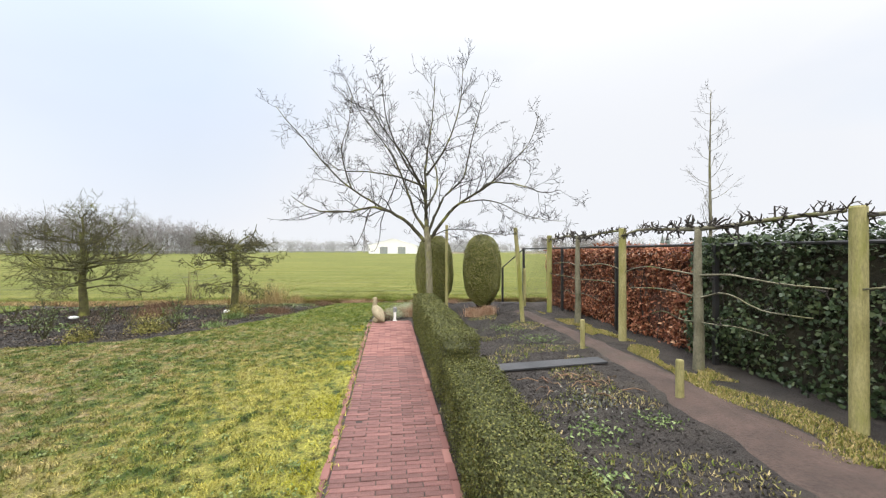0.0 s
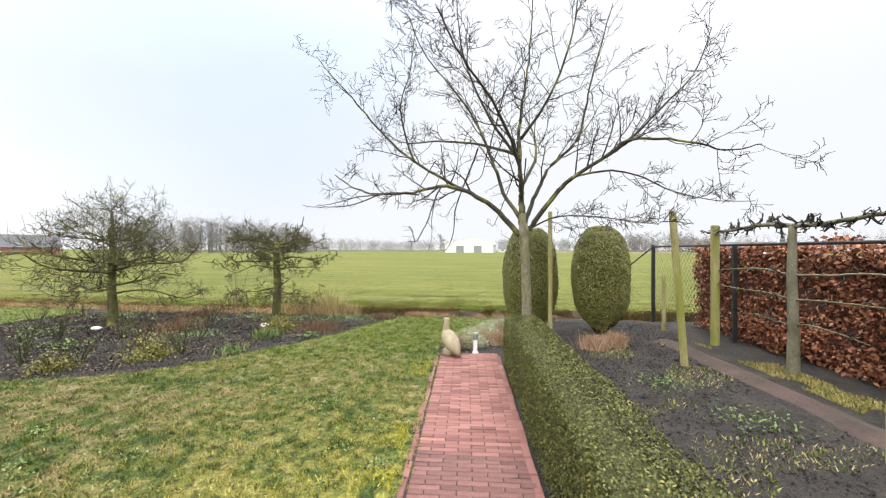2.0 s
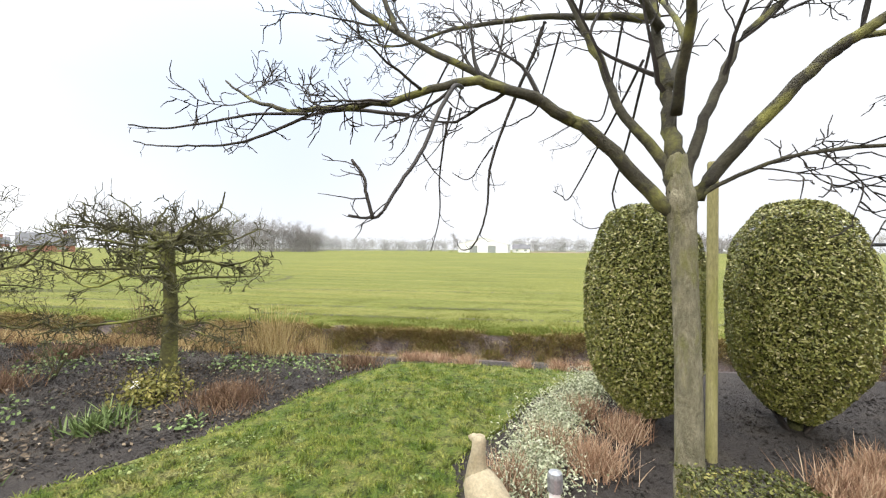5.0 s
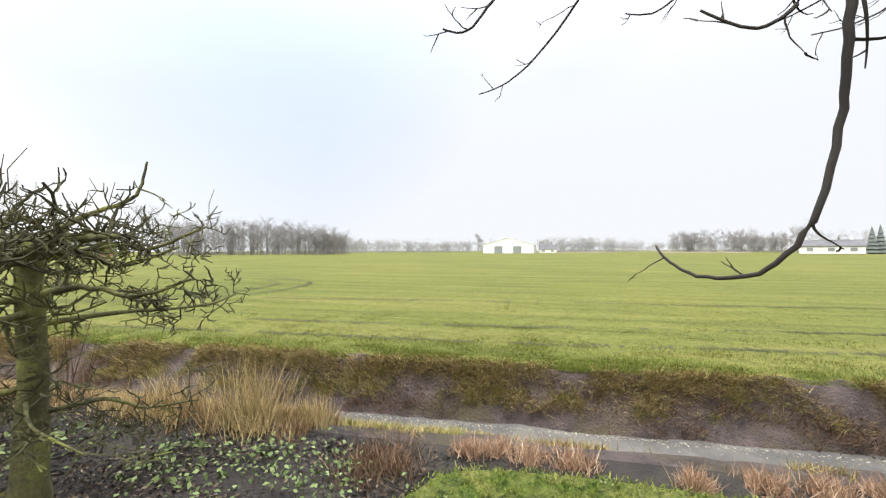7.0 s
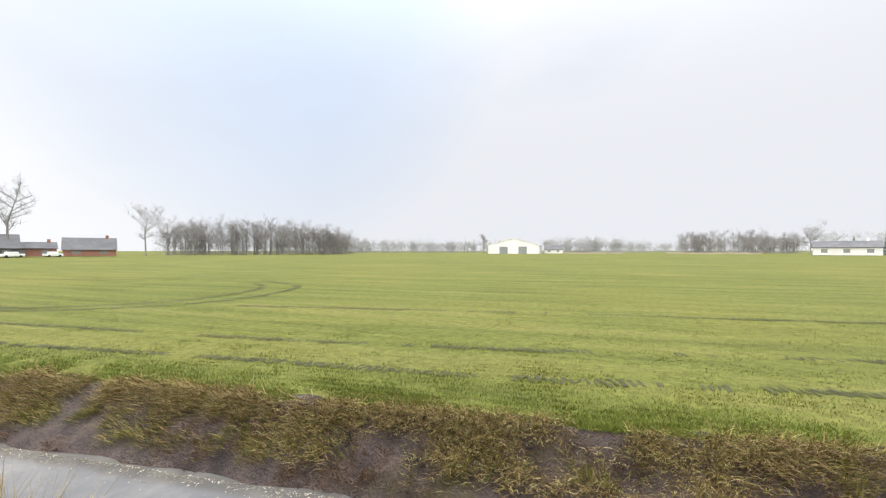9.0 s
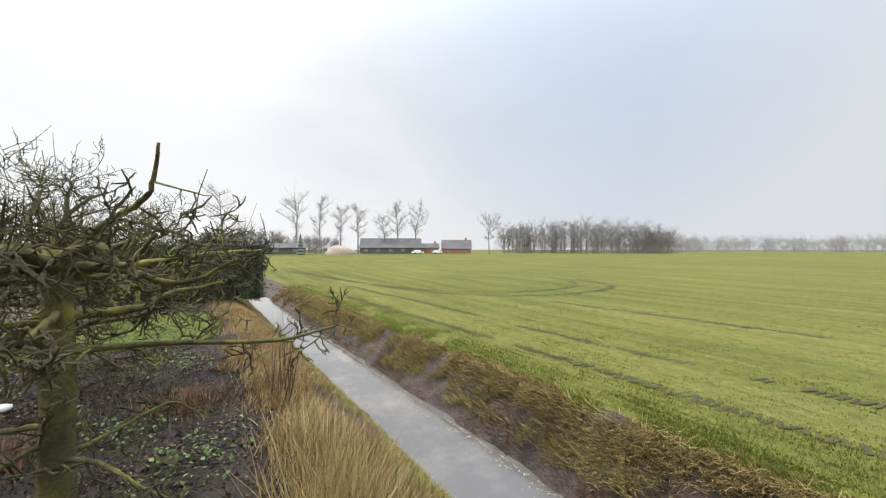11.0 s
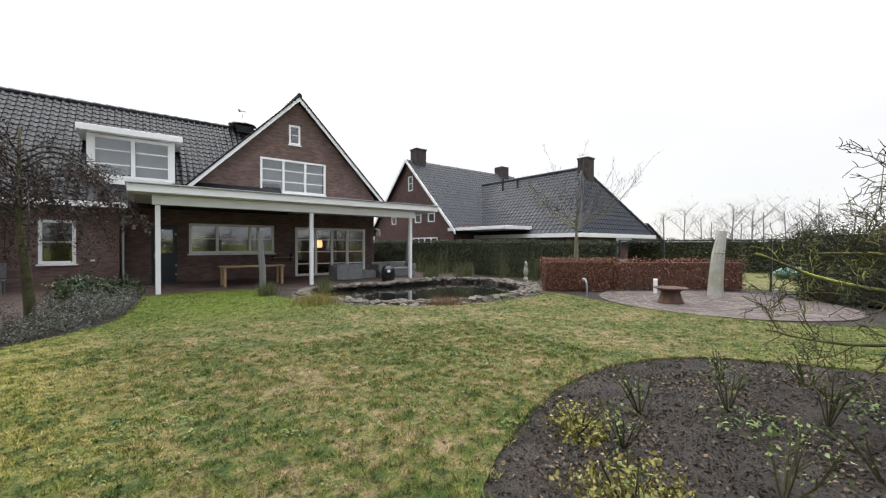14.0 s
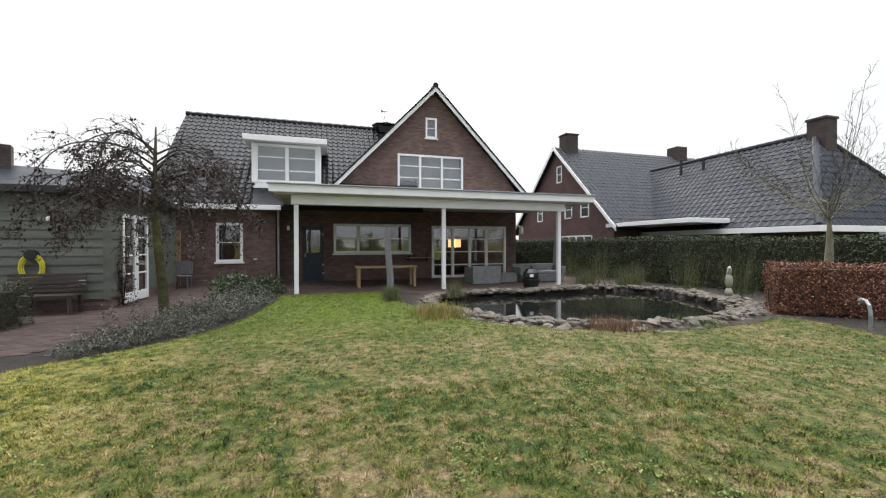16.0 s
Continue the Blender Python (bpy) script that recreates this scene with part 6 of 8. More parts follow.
leafy("laurel_shrub", (-2.9, -6.75), 0.6, 0.62, 1800, 0.07, M["ivy"], "rounded dark green laurel shrub by the wall")

# ---- pond edge ----
stones = [(0.14, 0.10, 0.07), (0.10, 0.08, 0.05), (0.18, 0.12, 0.08)]
stone_meshes = []
for k, r in enumerate(stones * 2):
    b = Build().blob((0, 0, 0), r, 0.5, 4, k * 3.7)
    me = bpy.data.meshes.new("stone")
    me.from_pydata(b.v, [], b.f)
    me.materials.append(M["stone"])
    stone_meshes.append(me)
rim = thing("pond_rim", "loose rounded stones piled round the pond", "stones", (-11.2, -2.6, 0))
rnd = random.Random(8)
P2 = [Vector((x, y, 0)) for x, y in POND]
for k in range(295):
    i = rnd.randrange(len(P2))
    p = P2[i].lerp(P2[(i + 1) % len(P2)], rnd.random())
    d = (p - Vector((-11.2, -2.6, 0))).normalized()
    out = abs(rnd.gauss(0, 0.24)) + (rnd.random() * 0.9 if p.x < -13.2 else 0)
    ob = new("stone", stone_meshes[rnd.randrange(6)])
    ob.parent = rim
    p = p + d * (out - 0.08)
    ob.matrix_basis = pose(p.x + 11.2, p.y + 2.6, -0.06 + rnd.random() * 0.07 + 0.05 * (out < 0.3), rnd.uniform(-20, 20), rnd.uniform(-20, 20), rnd.uniform(0, 360))
small = Build()
for k in range(1500):
    i = rnd.randrange(len(P2))
    p = P2[i].lerp(P2[(i + 1) % len(P2)], rnd.random())
    d = (p - Vector((-11.2, -2.6, 0))).normalized()
    out = abs(rnd.gauss(0, 0.20)) + (rnd.random() * 0.9 if p.x < -13.2 else 0)
    p = p + d * (out - 0.10)
    s = rnd.uniform(0.035, 0.085)
    small.blob((p.x, p.y, -0.02 + rnd.random() * 0.10 * (out < 0.35)), (s * rnd.uniform(0.9, 1.7), s * rnd.uniform(0.9, 1.5), s * 0.6), 0.6, 3, k * 1.7)
tagged(part("pebble_fill", small, M["stone"], rim, "smaller flat stones between"), kind="stuff")
for (x, y, r, h, nn, m, lab) in ((-6.9, -1.7, 0.55, 0.32, 1500, "bankmix", "yellow-green grass tuft at the pond"), (-6.3, -4.2, 0.25, 0.45, 700, "reed", "dark lavender-like tuft at the pond"), (-9.6, 0.25, 0.55, 0.2, 1400, "russet", "withered brown plants on the pond edge"), (-13.9, -6.2, 0.5, 0.7, 700, "reed", "brown-green reeds at the pond"), (-15.1, -5.4, 0.5, 0.8, 700, "reed", "brown-green reeds at the pond"), (-8.2, -4.6, 0.3, 0.5, 300, "reed", "reeds standing in the pond"), (-11.5, 0.35, 0.5, 0.12, 700, "weed", "low green plants on the pond edge")):
    clump("pond_plants", (x, y), r, h, nn, M[m], lab, lean=0.35)
for k, (x, y) in enumerate(((-15.6, -7.6), (-16.4, -4.2), (-16.6, -2.6), (-15.5, -9.4), (-17.2, -1.2))):
    clump("bare_shrub", (x, y), 0.5, 1.5, 150, M["reed"], "bare upright shrub before the dark hedge", "shrub", 0.004, 0.26)

# ---- ornaments ----
def goose(at, turn):
    b = Build()
    b.tube([(-0.13, 0, 0.36), (-0.11, 0, 0.34), (-0.05, 0, 0.28), (0.02, 0, 0.22), (0.10, 0, 0.15), (0.17, 0, 0.09), (0.21, 0, 0.05)], (0.05, 0.085, 0.115, 0.12, 0.095, 0.055, 0.02), 14)
    b.tube([(-0.10, 0, 0.30), (-0.11, 0, 0.40), (-0.10, 0, 0.48), (-0.09, 0, 0.55), (-0.09, 0, 0.575)], (0.085, 0.055, 0.042, 0.04, 0.03), 12)
    b.tube([(-0.09, 0, 0.55), (-0.145, 0, 0.545), (-0.18, 0, 0.535)], (0.03, 0.024, 0.01), 8)
    b.blob((-0.03, 0, 0.06), (0.11, 0.10, 0.08), 0.25, 8, 3.0)
    b.v = [tuple(v) for v in rotated(np.array(b.v) * 0.94, at, turn)]
    return solid("goose_statue", b, M["goose"], "weathered cast-stone goose standing at the path end", "statue", smooth=True)


goose((-1.36, 7.86, 0.0), -42)
b = Build()
b.lathe([(0.045, 0), (0.045, 0.02), (0.03, 0.025), (0.03, 0.20)], (-1.03, 8.1, 0), 14)
t = thing("garden_light", "short pale bollard light at the path end", "light", (-1.03, 8.1, 0))
part("stem", b, M["white"], t)
b = Build()
b.lathe([(0.04, 0.20), (0.042, 0.28), (0.036, 0.30), (0.0, 0.31)], (-1.03, 8.1, 0), 14)
part("cap", b, M["zinc"], t)
for at, r in (((-5.3, 9.22, 0.03), (0.08, 0.07, 0.045)), ((-8.2, 8.32, 0.03), (0.10, 0.07, 0.04))):
    solid("white_boulder", Build().blob(at, r, 0.3, 8), M["white"], "smooth white boulder in the flower bed", "stone", smooth=True)
b = Build()
b.prism([(-1.92, 11.36, -0.12), (-1.0, 11.46, -0.12), (-0.92, 11.88, -0.28), (-1.84, 11.78, -0.28)], (0, 0.01, 0.045))
solid("sheet_pile_board", b, M["slab"], "dark wet plank lying on the ditch edge", "board")
# heron by the pond
b = Build()
b.blob((-16.1, -2.55, 0.42), (0.10, 0.10, 0.22), 0.1, 8)
b.tube([(-16.1, -2.55, 0.62), (-16.1, -2.53, 0.78), (-16.05, -2.5, 0.82), (-15.9, -2.45, 0.78)], (0.07, 0.05, 0.045, 0.012), 8)
b.tube([(-16.1, -2.55, 0), (-16.1, -2.55, 0.2)], (0.12, 0.07), 10)
solid("bird_statue", b, M["menhir"], "pale stone bird figure at the pond", "statue", smooth=True)
# standing stone
b = Build()
b.tube([(-16.62, 4.08, -0.1), (-16.62, 4.09, 0.5), (-16.66, 4.15, 1.3), (-16.72, 4.22, 1.95), (-16.74, 4.24, 2.0)], (0.20, 0.19, 0.165, 0.12, 0.05), 11)
b.v = [tuple(Vector(v) + 0.05 * Vector((noise.noise(Vector(v) * 3), noise.noise(Vector(v) * 3 + Vector((9, 0, 0))), 0))) for v in b.v]
solid("standing_stone", b, M["menhir"], "tall leaning grey standing stone", "stone")
# fire bowl
t = thing("fire_bowl", "rusted steel fire bowl on a conical foot", "fire bowl", (-14.3, 3.78, 0.02))
part("foot", Build().lathe([(0.30, 0.0), (0.30, 0.02), (0.22, 0.28), (0.20, 0.30)], (-14.3, 3.78, 0.03), 24), M["rust"], t)
part("bowl", Build().lathe([(0.20, 0.29), (0.30, 0.34), (0.38, 0.38), (0.40, 0.38), (0.40, 0.40), (0.37, 0.40), (0.28, 0.36), (0.05, 0.33)], (-14.3, 3.78, 0.03), 28), M["rust"], t)
# arched water spouts / garden lights round the seat
def arched_lamp(at, turn):
    t = thing("arched_lamp", "curved steel garden lamp post", "lamp", at, "garden lamps")
    a = radians(turn)
    pts = [Vector(at) + Vector((math.cos(a) * x, math.sin(a) * x, z)) for x, z in ((0, 0), (0.01, 0.25), (-0.02, 0.42), (-0.1, 0.5), (-0.2, 0.5))]
    part("stem", Build().tube(pts, (0.03, 0.03, 0.03, 0.03, 0.03), 10), M["zinc"], t)
    p = pts[-1]
    part("head", Build().lathe([(0.035, -0.06), (0.05, -0.02), (0.04, 0.03), (0.0, 0.035)], p, 12), M["zinc"], t)


arched_lamp((-13.83, 1.65, 0), 60)
arched_lamp((-15.03, 5.75, 0), 200)
t = thing("garden_light", "short white bollard light beside the hedge", "light", (-16.2, 2.6, 0))
part("stem", Build().lathe([(0.06, 0), (0.06, 0.45), (0.05, 0.47)], (-16.2, 2.6, 0), 12), M["white"], t)


# ---- the house ----
HY = -10.7
GX, GZ, SL = -9.25, 8.42, 1.03


def gable_x(z, side):
    return GX + side * (GZ - z) / SL


house = thing("brick_house", "dark brick house with anthracite tiles and white trim", "house", (-7.0, -10.7, 0))


def wall_strips(b, zs, edge_l, edge_r, y0, y1, holes):
    """A wall in the x-z plane between two edges, with rectangular holes."""
    cuts = sorted(set(zs) | {h[2] for h in holes} | {h[3] for h in holes})
    for z0, z1 in zip(cuts, cuts[1:]):
        gaps = sorted((h[0], h[1]) for h in holes if h[2] <= z0 + 1e-6 and h[3] >= z1 - 1e-6)
        ends = [(edge_l(z0), edge_l(z1))]
        for a, c in gaps:
            ends += [(a, a), (c, c)]
        ends.append((edge_r(z0), edge_r(z1)))
        for (a0, a1), (c0, c1) in zip(ends[::2], ends[1::2]):
            b.prism([(a0, y0, z0), (c0, y0, z0), (c1, y0, z1), (a1, y0, z1)], (0, y1 - y0, 0))


HOLES = [(-12.77, -9.13, 0.0, 2.36), (-8.18, -4.9, 1.15, 2.4), (-4.5, -3.68, 0.0, 2.3)]
b = Build()
wall_strips(b, (0, 3.2), lambda z: -13.3, lambda z: -2.75, HY, HY - 0.3, HOLES)
wall_strips(b, (3.2, 4.0), lambda z: -13.3, lambda z: -5.1, HY, HY - 0.3, [(-10.62, -7.6, 3.96, 4.0)])
wall_strips(b, (4.0, 8.3), lambda z: max(-13.3, gable_x(z, -1)), lambda z: min(-5.1, gable_x(z, 1)), HY, HY - 0.3, [(-10.62, -7.6, 4.0, 5.5), (-9.38, -8.86, 6.26, 7.17)])
b.box(-13.3, -13.0, -20.5, HY - 0.3, 0, 4.0)
part("wall", b, M["brick"], house, "dark red-brown brick gable wall", weld=True)
b = Build()
WY = -10.0
wall_strips(b, (0, 3.0), lambda z: -2.75, lambda z: 1.15, WY, WY - 0.3, [(-1.62, -0.72, 0.88, 2.34)])
b.box(-2.75, -2.45, HY - 0.3, WY - 0.3, 0, 3.0)
b.prism([(1.15, WY - 0.3, 0), (1.15, -18.0, 0), (1.15, -18.0, 3.0), (1.15, -13.9, 7.2), (1.15, WY - 0.3, 3.0)], (-0.3, 0, 0))
part("wall", b, M["brick"], house, "dark red-brown brick wing wall", weld=True)
# rooms behind the glass, their dimness put into a dark wall colour
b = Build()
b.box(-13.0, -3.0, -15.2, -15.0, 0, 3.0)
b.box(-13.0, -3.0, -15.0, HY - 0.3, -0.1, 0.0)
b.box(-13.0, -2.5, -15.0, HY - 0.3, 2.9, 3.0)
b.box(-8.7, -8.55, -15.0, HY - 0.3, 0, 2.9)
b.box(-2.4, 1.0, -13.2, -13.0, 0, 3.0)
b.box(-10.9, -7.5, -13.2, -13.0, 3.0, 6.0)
part("inner_wall", b, M["room"], house, "plastered inside walls, indoor dimness put into their dark colour")


def window(parent, x0, x1, z0, z1, y, cols, rows, fw=0.07, label="white wooden window with glazing bars", sill=True, bar=0.028):
    b = Build()
    y0, y1 = y + 0.015, y - 0.09
    b.box(x0, x1, y1, y0, z1 - fw, z1, 0.006).box(x0, x1, y1, y0, z0, z0 + fw, 0.006).box(x0, x0 + fw, y1, y0, z0 + fw, z1 - fw).box(x1 - fw, x1, y1, y0, z0 + fw, z1 - fw)
    wsum = sum(cols)
    xs, a = [x0], x0
    for c in cols:
        a += (x1 - x0) * c / wsum
        xs.append(a)
    for m in xs[1:-1]:
        b.box(m - fw * 0.55, m + fw * 0.55, y1 + 0.005, y0 - 0.004, z0 + fw, z1 - fw)
    win = part("window", b, M["white"], parent, label)
    for a, c in zip(xs, xs[1:]):
        g0, g1 = a + fw * 0.7, c - fw * 0.7
        part("pane", Build().box(g0, g1, y - 0.05, y - 0.044, z0 + fw * 0.8, z1 - fw * 0.8), M["glass"], win).visible_shadow = False
        for r in range(1, rows):
            zz = z0 + (z1 - z0) * r / rows
            part("glazing_bar", Build().box(g0, g1, y - 0.062, y - 0.03, zz - bar / 2, zz + bar / 2), M["white"], win)
    if sill:
        part("sill", Build().box(x0 - 0.05, x1 + 0.05, y - 0.05, y + 0.07, z0 - 0.06, z0 - 0.005, 0.008), M["white"], win)
    return win


window(house, -10.62, -7.6, 3.96, 5.5, HY, (1, 1, 1), 3, 0.09, bar=0.045, label="triple white upstairs window")
window(house, -9.38, -8.86, 6.26, 7.17, HY, (1,), 2, 0.08, label="small white attic window")
window(house, -8.18, -4.9, 1.15, 2.4, HY, (1, 1.25, 1), 2, 0.10, bar=0.045, label="wide white kitchen window")
window(house, -1.62, -0.72, 0.88, 2.34, WY, (1,), 2, 0.09, label="small white sash window")
window(house, -12.77, -9.13, 0.02, 2.36, HY, (0.9, 0.75, 0.75, 0.9), 4, 0.115, bar=0.05, label="white glazed garden doors", sill=False)
door = part("door", Build().box(-4.5, -3.68, HY - 0.12, HY - 0.06, 0.02, 2.3, 0.008), M["bluedoor"], house, "dark blue back door with glazed top")
part("pane", Build().box(-4.36, -3.82, HY - 0.056, HY - 0.05, 1.2, 2.12), M["glass"], door, "glass pane")
part("handle", Build().box(-3.80, -3.76, HY - 0.06, HY - 0.0, 1.0, 1.18, 0.005), M["zinc"], door)
for zz in (0.3, 0.65, 1.9):
    part("hinge", Build().box(-4.5, -4.44, HY - 0.06, HY - 0.035, zz, zz + 0.08, 0.004), M["zinc"], door)
# upstairs blinds
b = Build()
for k in range(60):
    x = -10.55 + k * 0.05
    b.box(x, x + 0.05, -10.98 - 0.03 * (k % 2), -10.96 - 0.03 * (k % 2), 3.95, 5.5)
part("curtain", b, M["curtain"], house, "pale drawn curtain")
b = Build()
for k in range(50):
    x = -4.35 + k * 0.05
    b.box(x, x + 0.05, -10.56 - 0.03 * (k % 2), -10.54 - 0.03 * (k % 2), 3.92, 5.4)
part("curtain", b, M["curtain"], house, "pale drawn curtain")
# warm lamps inside
b = Build()
for x in (-10.62, -10.95):
    b.box(x - 0.13, x + 0.13, -12.6, -12.35, 1.38, 1.78, 0.02)
part("lampshade", b, M["warmlamp"], house, "lit warm orange lampshades indoors")


def pantiles(parent, name, origin, u, v, nu, nv, tw, th, material, clip=None, loose=0, lift=0.0):
    """Overlapping curved roof tiles: u along the eaves, v up the slope."""
    o, u, v = Vector(origin), Vector(u).normalized(), Vector(v).normalized()
    nrm = u.cross(v).normalized()
    if nrm.z < 0:
        nrm = -nrm
    prof = [(0.0, 0.006), (0.18, 0.0), (0.45, 0.004), (0.62, 0.034), (0.80, 0.046), (1.02, 0.020)]
    V, F = [], []
    lone = []
    for j in range(nv):
        for i in range(nu):
            c = o + u * (i + 0.5) * tw + v * (j + 0.5) * th
            if clip and not clip(c):
                continue
            base = o + u * i * tw + v * j * th
            vs = []
            for end, h in ((0, 0.026), (1.12, 0.0)):
                for a, z in prof:
                    vs.append(base + u * a * tw + v * end * th + nrm * (z + h + lift))
            for a, z in prof:
                vs.append(base + u * a * tw + nrm * (z + 0.004 + lift))
            n = len(prof)
            fs = [(k, k + 1, k + 1 + n, k + n) for k in range(n - 1)] + [(k + 2 * n, k + 1 + 2 * n, k + 1, k) for k in range(n - 1)]
            if len(lone) < loose:
                lone.append((base, vs, fs))
            else:
                q = len(V)
                V += vs
                F += [tuple(a + q for a in f) for f in fs]
    b = Build()
    b.v, b.f = [tuple(p) for p in V], F
    if V:
        tagged(part(name, b, material, parent), kind="stuff")
    if lone:
        base, vs, fs = lone[0]
        me = bpy.data.meshes.new("roof_tile")
        me.from_pydata([tuple(p - base) for p in vs], [], fs)
        me.materials.append(material)
        rp = root_place(parent)
        for base, vs, fs in lone:
            ob = new("roof_tile", me)
            ob.parent = parent
            ob.location = base - rp
    return nrm


# main roof: boarding, tiles, verge boards, ridge
LX, RX = GX + 5.15, GX - 4.75
b = Build()
for x in (LX, RX):
    s = 1 if x > GX else -1
    b.prism([(GX, HY + 0.28, GZ + 0.02), (x, HY + 0.28, GZ + 0.02 - abs(x - GX) * SL), (x, HY + 0.28, GZ - 0.12 - abs(x - GX) * SL), (GX, HY + 0.28, GZ - 0.12)], (0, -10.5, 0))
roof = part("roof", b, M["tile"], house, "steep gable roof with anthracite tiles")
slope = math.hypot(1, SL)
for s, xe in ((1, LX), (-1, RX)):
    n = int(abs(xe - GX) * slope / 0.3)
    pantiles(roof, "tiles", (xe, HY + 0.30 - 10.4 * (s < 0) * 0, GZ + 0.05 - abs(xe - GX) * SL), (0, -1, 0), (-s, 0, SL), 44, n, 0.235, 0.3, M["tile"])
    b = Build()
    b.prism([(GX, HY + 0.33, GZ + 0.06), (xe, HY + 0.33, GZ + 0.06 - abs(xe - GX) * SL), (xe, HY + 0.33, GZ - 0.16 - abs(xe - GX) * SL), (GX, HY + 0.33, GZ - 0.16)], (0, -0.05, 0))
    part("bargeboard", b, M["white"], house, "white painted bargeboard")
    b = Build()
    nn = 22
    for k in range(nn):
        a0, a1 = k / nn, (k + 1.08) / nn
        p0, p1 = Vector((GX + (xe - GX) * a0, HY + 0.33, GZ + 0.10 - abs(xe - GX) * a0 * SL)), Vector((GX + (xe - GX) * a1, HY + 0.33, GZ + 0.085 - abs(xe - GX) * a1 * SL))
        b.prism([p0 + Vector((0, 0.035, 0.02)), p1 + Vector((0, 0.035, 0.035)), p1 + Vector((0, 0.035, -0.06)), p0 + Vector((0, 0.035, -0.06))], (0, -0.16, 0))
    part("verge_tiles", b, M["tile"], house, "dark verge tiles")
b = Build()
for k in range(26):
    b.tube([(GX, HY + 0.34 - k * 0.4, GZ + 0.10), (GX, HY + 0.34 - (k + 1) * 0.4 - 0.03, GZ + 0.085)], (0.12, 0.105), 10)
part("ridge_tiles", b, M["tile"], house)
# wing roof
EY, EZ, RY, RZ = -9.6, 2.98, -13.9, 7.35
ws = (RZ - EZ) / (EY - RY)
b = Build()
b.prism([(1.32, EY, EZ), (1.32, RY, RZ), (1.32, RY, RZ - 0.14), (1.32, EY, EZ - 0.14)], (-9.8, 0, 0))
b.prism([(1.32, RY, RZ), (1.32, -18.4, EZ - 0.2), (1.32, -18.4, EZ - 0.34), (1.32, RY, RZ - 0.14)], (-9.8, 0, 0))
wing = part("roof", b, M["tile"], house, "wing roof with anthracite tiles")


def wing_clip(c):
    main = GZ - abs(c.x - GX) * SL
    dorm = -4.42 < c.x < -1.88 and c.z < 5.5
    return c.z > main - 0.05 and not dorm and not (c.x < -3.0 and c.y > -10.5)


pantiles(wing, "tiles", (1.36, EY + 0.03, EZ + 0.03), (-1, 0, 0), (0, -1, ws), 42, 20, 0.235, 0.304, M["tile"], wing_clip, 300)
b = Build()
for k in range(24):
    b.tube([(1.38 - k * 0.4, RY, RZ + 0.06), (1.38 - (k + 1) * 0.4 - 0.03, RY, RZ + 0.05)], (0.12, 0.105), 10)
part("ridge_tiles", b, M["tile"], house)
part("gutter", Build().box(-3.0, 1.4, EY - 0.05, EY + 0.11, EZ - 0.17, EZ + 0.01, 0.012), M["white"], house, "white boxed gutter")
part("downpipe", Build().tube([(-2.86, WY + 0.06, 0.05), (-2.86, WY + 0.06, 2.8), (-2.86, EY, 2.9)], (0.04, 0.04, 0.04), 10), M["zinc"], house, "grey downpipe")
part("wall_lamp", Build().lathe([(0.05, 0), (0.06, 0.05), (0.05, 0.16), (0.02, 0.18)], (-3.15, HY + 0.08, 2.1), 12), M["white"], house, "small white wall lamp")
part("vent", Build().box(-2.1, -1.98, WY, WY + 0.02, 0.95, 1.0, 0.004), M["white"], house)
# dormer
DY = -10.3
b = Build()
b.box(-1.98, -1.88, -12.2, DY, 3.8, 5.5).box(-4.42, -4.32, -12.2, DY, 3.8, 5.5).box(-4.42, -1.88, DY - 0.1, DY, 3.72, 3.92)
dormer = part("dormer", b, M["white"], house, "white flat-roofed dormer")
part("dormer_roof", Build().box(-4.66, -1.62, -12.6, DY + 0.32, 5.48, 5.70, 0.02), M["white"], dormer, "white flat dormer roof")
window(house, -4.32, -1.98, 3.92, 5.45, DY, (1, 1), 3, 0.12, bar=0.045, label="double white dormer window", sill=False)
# ridge turret
b = Build()
b.box(-7.84, -7.16, -14.24, -13.56, 7.2, 7.62, 0.01)
for k in range(5):
    b.box(-7.88, -7.12, -14.28, -13.52, 7.28 + k * 0.066, 7.305 + k * 0.066)
tur = part("turret", b, M["ceramic"], house, "dark square roof turret")
part("turret_roof", Build().lathe([(0.68, 0.0), (0.66, 0.05), (0.26, 0.28), (0.03, 0.44), (0.02, 0.5)], (-7.5, -13.9, 7.6), 8), M["zinc"], tur, "grey pointed turret roof")
part("weather_vane", Build().tube([(-7.5, -13.9, 8.1), (-7.5, -13.9, 8.5)], (0.012, 0.008), 6).box(-7.66, -7.36, -13.91, -13.89, 8.33, 8.38).box(-7.4, -7.3, -13.91, -13.89, 8.30, 8.44), M["zinc"], tur)
# canopy
part("canopy_roof", Build().box(-14.15, -3.04, HY, -6.1, 3.06, 3.29, 0.015), M["white"], house, "flat canopy roof with white fascia")
part("canopy_edge", Build().box(-14.2, -3.0, HY, -6.05, 3.292, 3.33, 0.008), M["zinc"], house, "grey metal roof edge")
part("canopy_ceiling", Build().box(-14.0, -3.2, HY + 0.01, -6.3, 3.02, 3.056), M["soffit"], house, "pale canopy ceiling")
part("beam", Build().box(-13.1, -3.62, -6.62, -6.42, 2.74, 3.018, 0.01), M["white"], house, "white front beam")
for x in (-3.76, -8.44, -12.91):
    part("canopy_post", Build().box(x - 0.065, x + 0.065, -6.6, -6.47, 0.0, 2.738, 0.008), M["white"], house, "white square post")
part("bracket_lamp", Build().box(-13.4, -13.3, HY + 0.0, HY + 0.28, 2.35, 2.42, 0.01).lathe([(0.09, 0.0), (0.11, 0.12), (0.09, 0.34), (0.03, 0.38)], (-13.42, HY + 0.3, 2.0), 12), M["white"], house, "white bracket lantern at the corner")
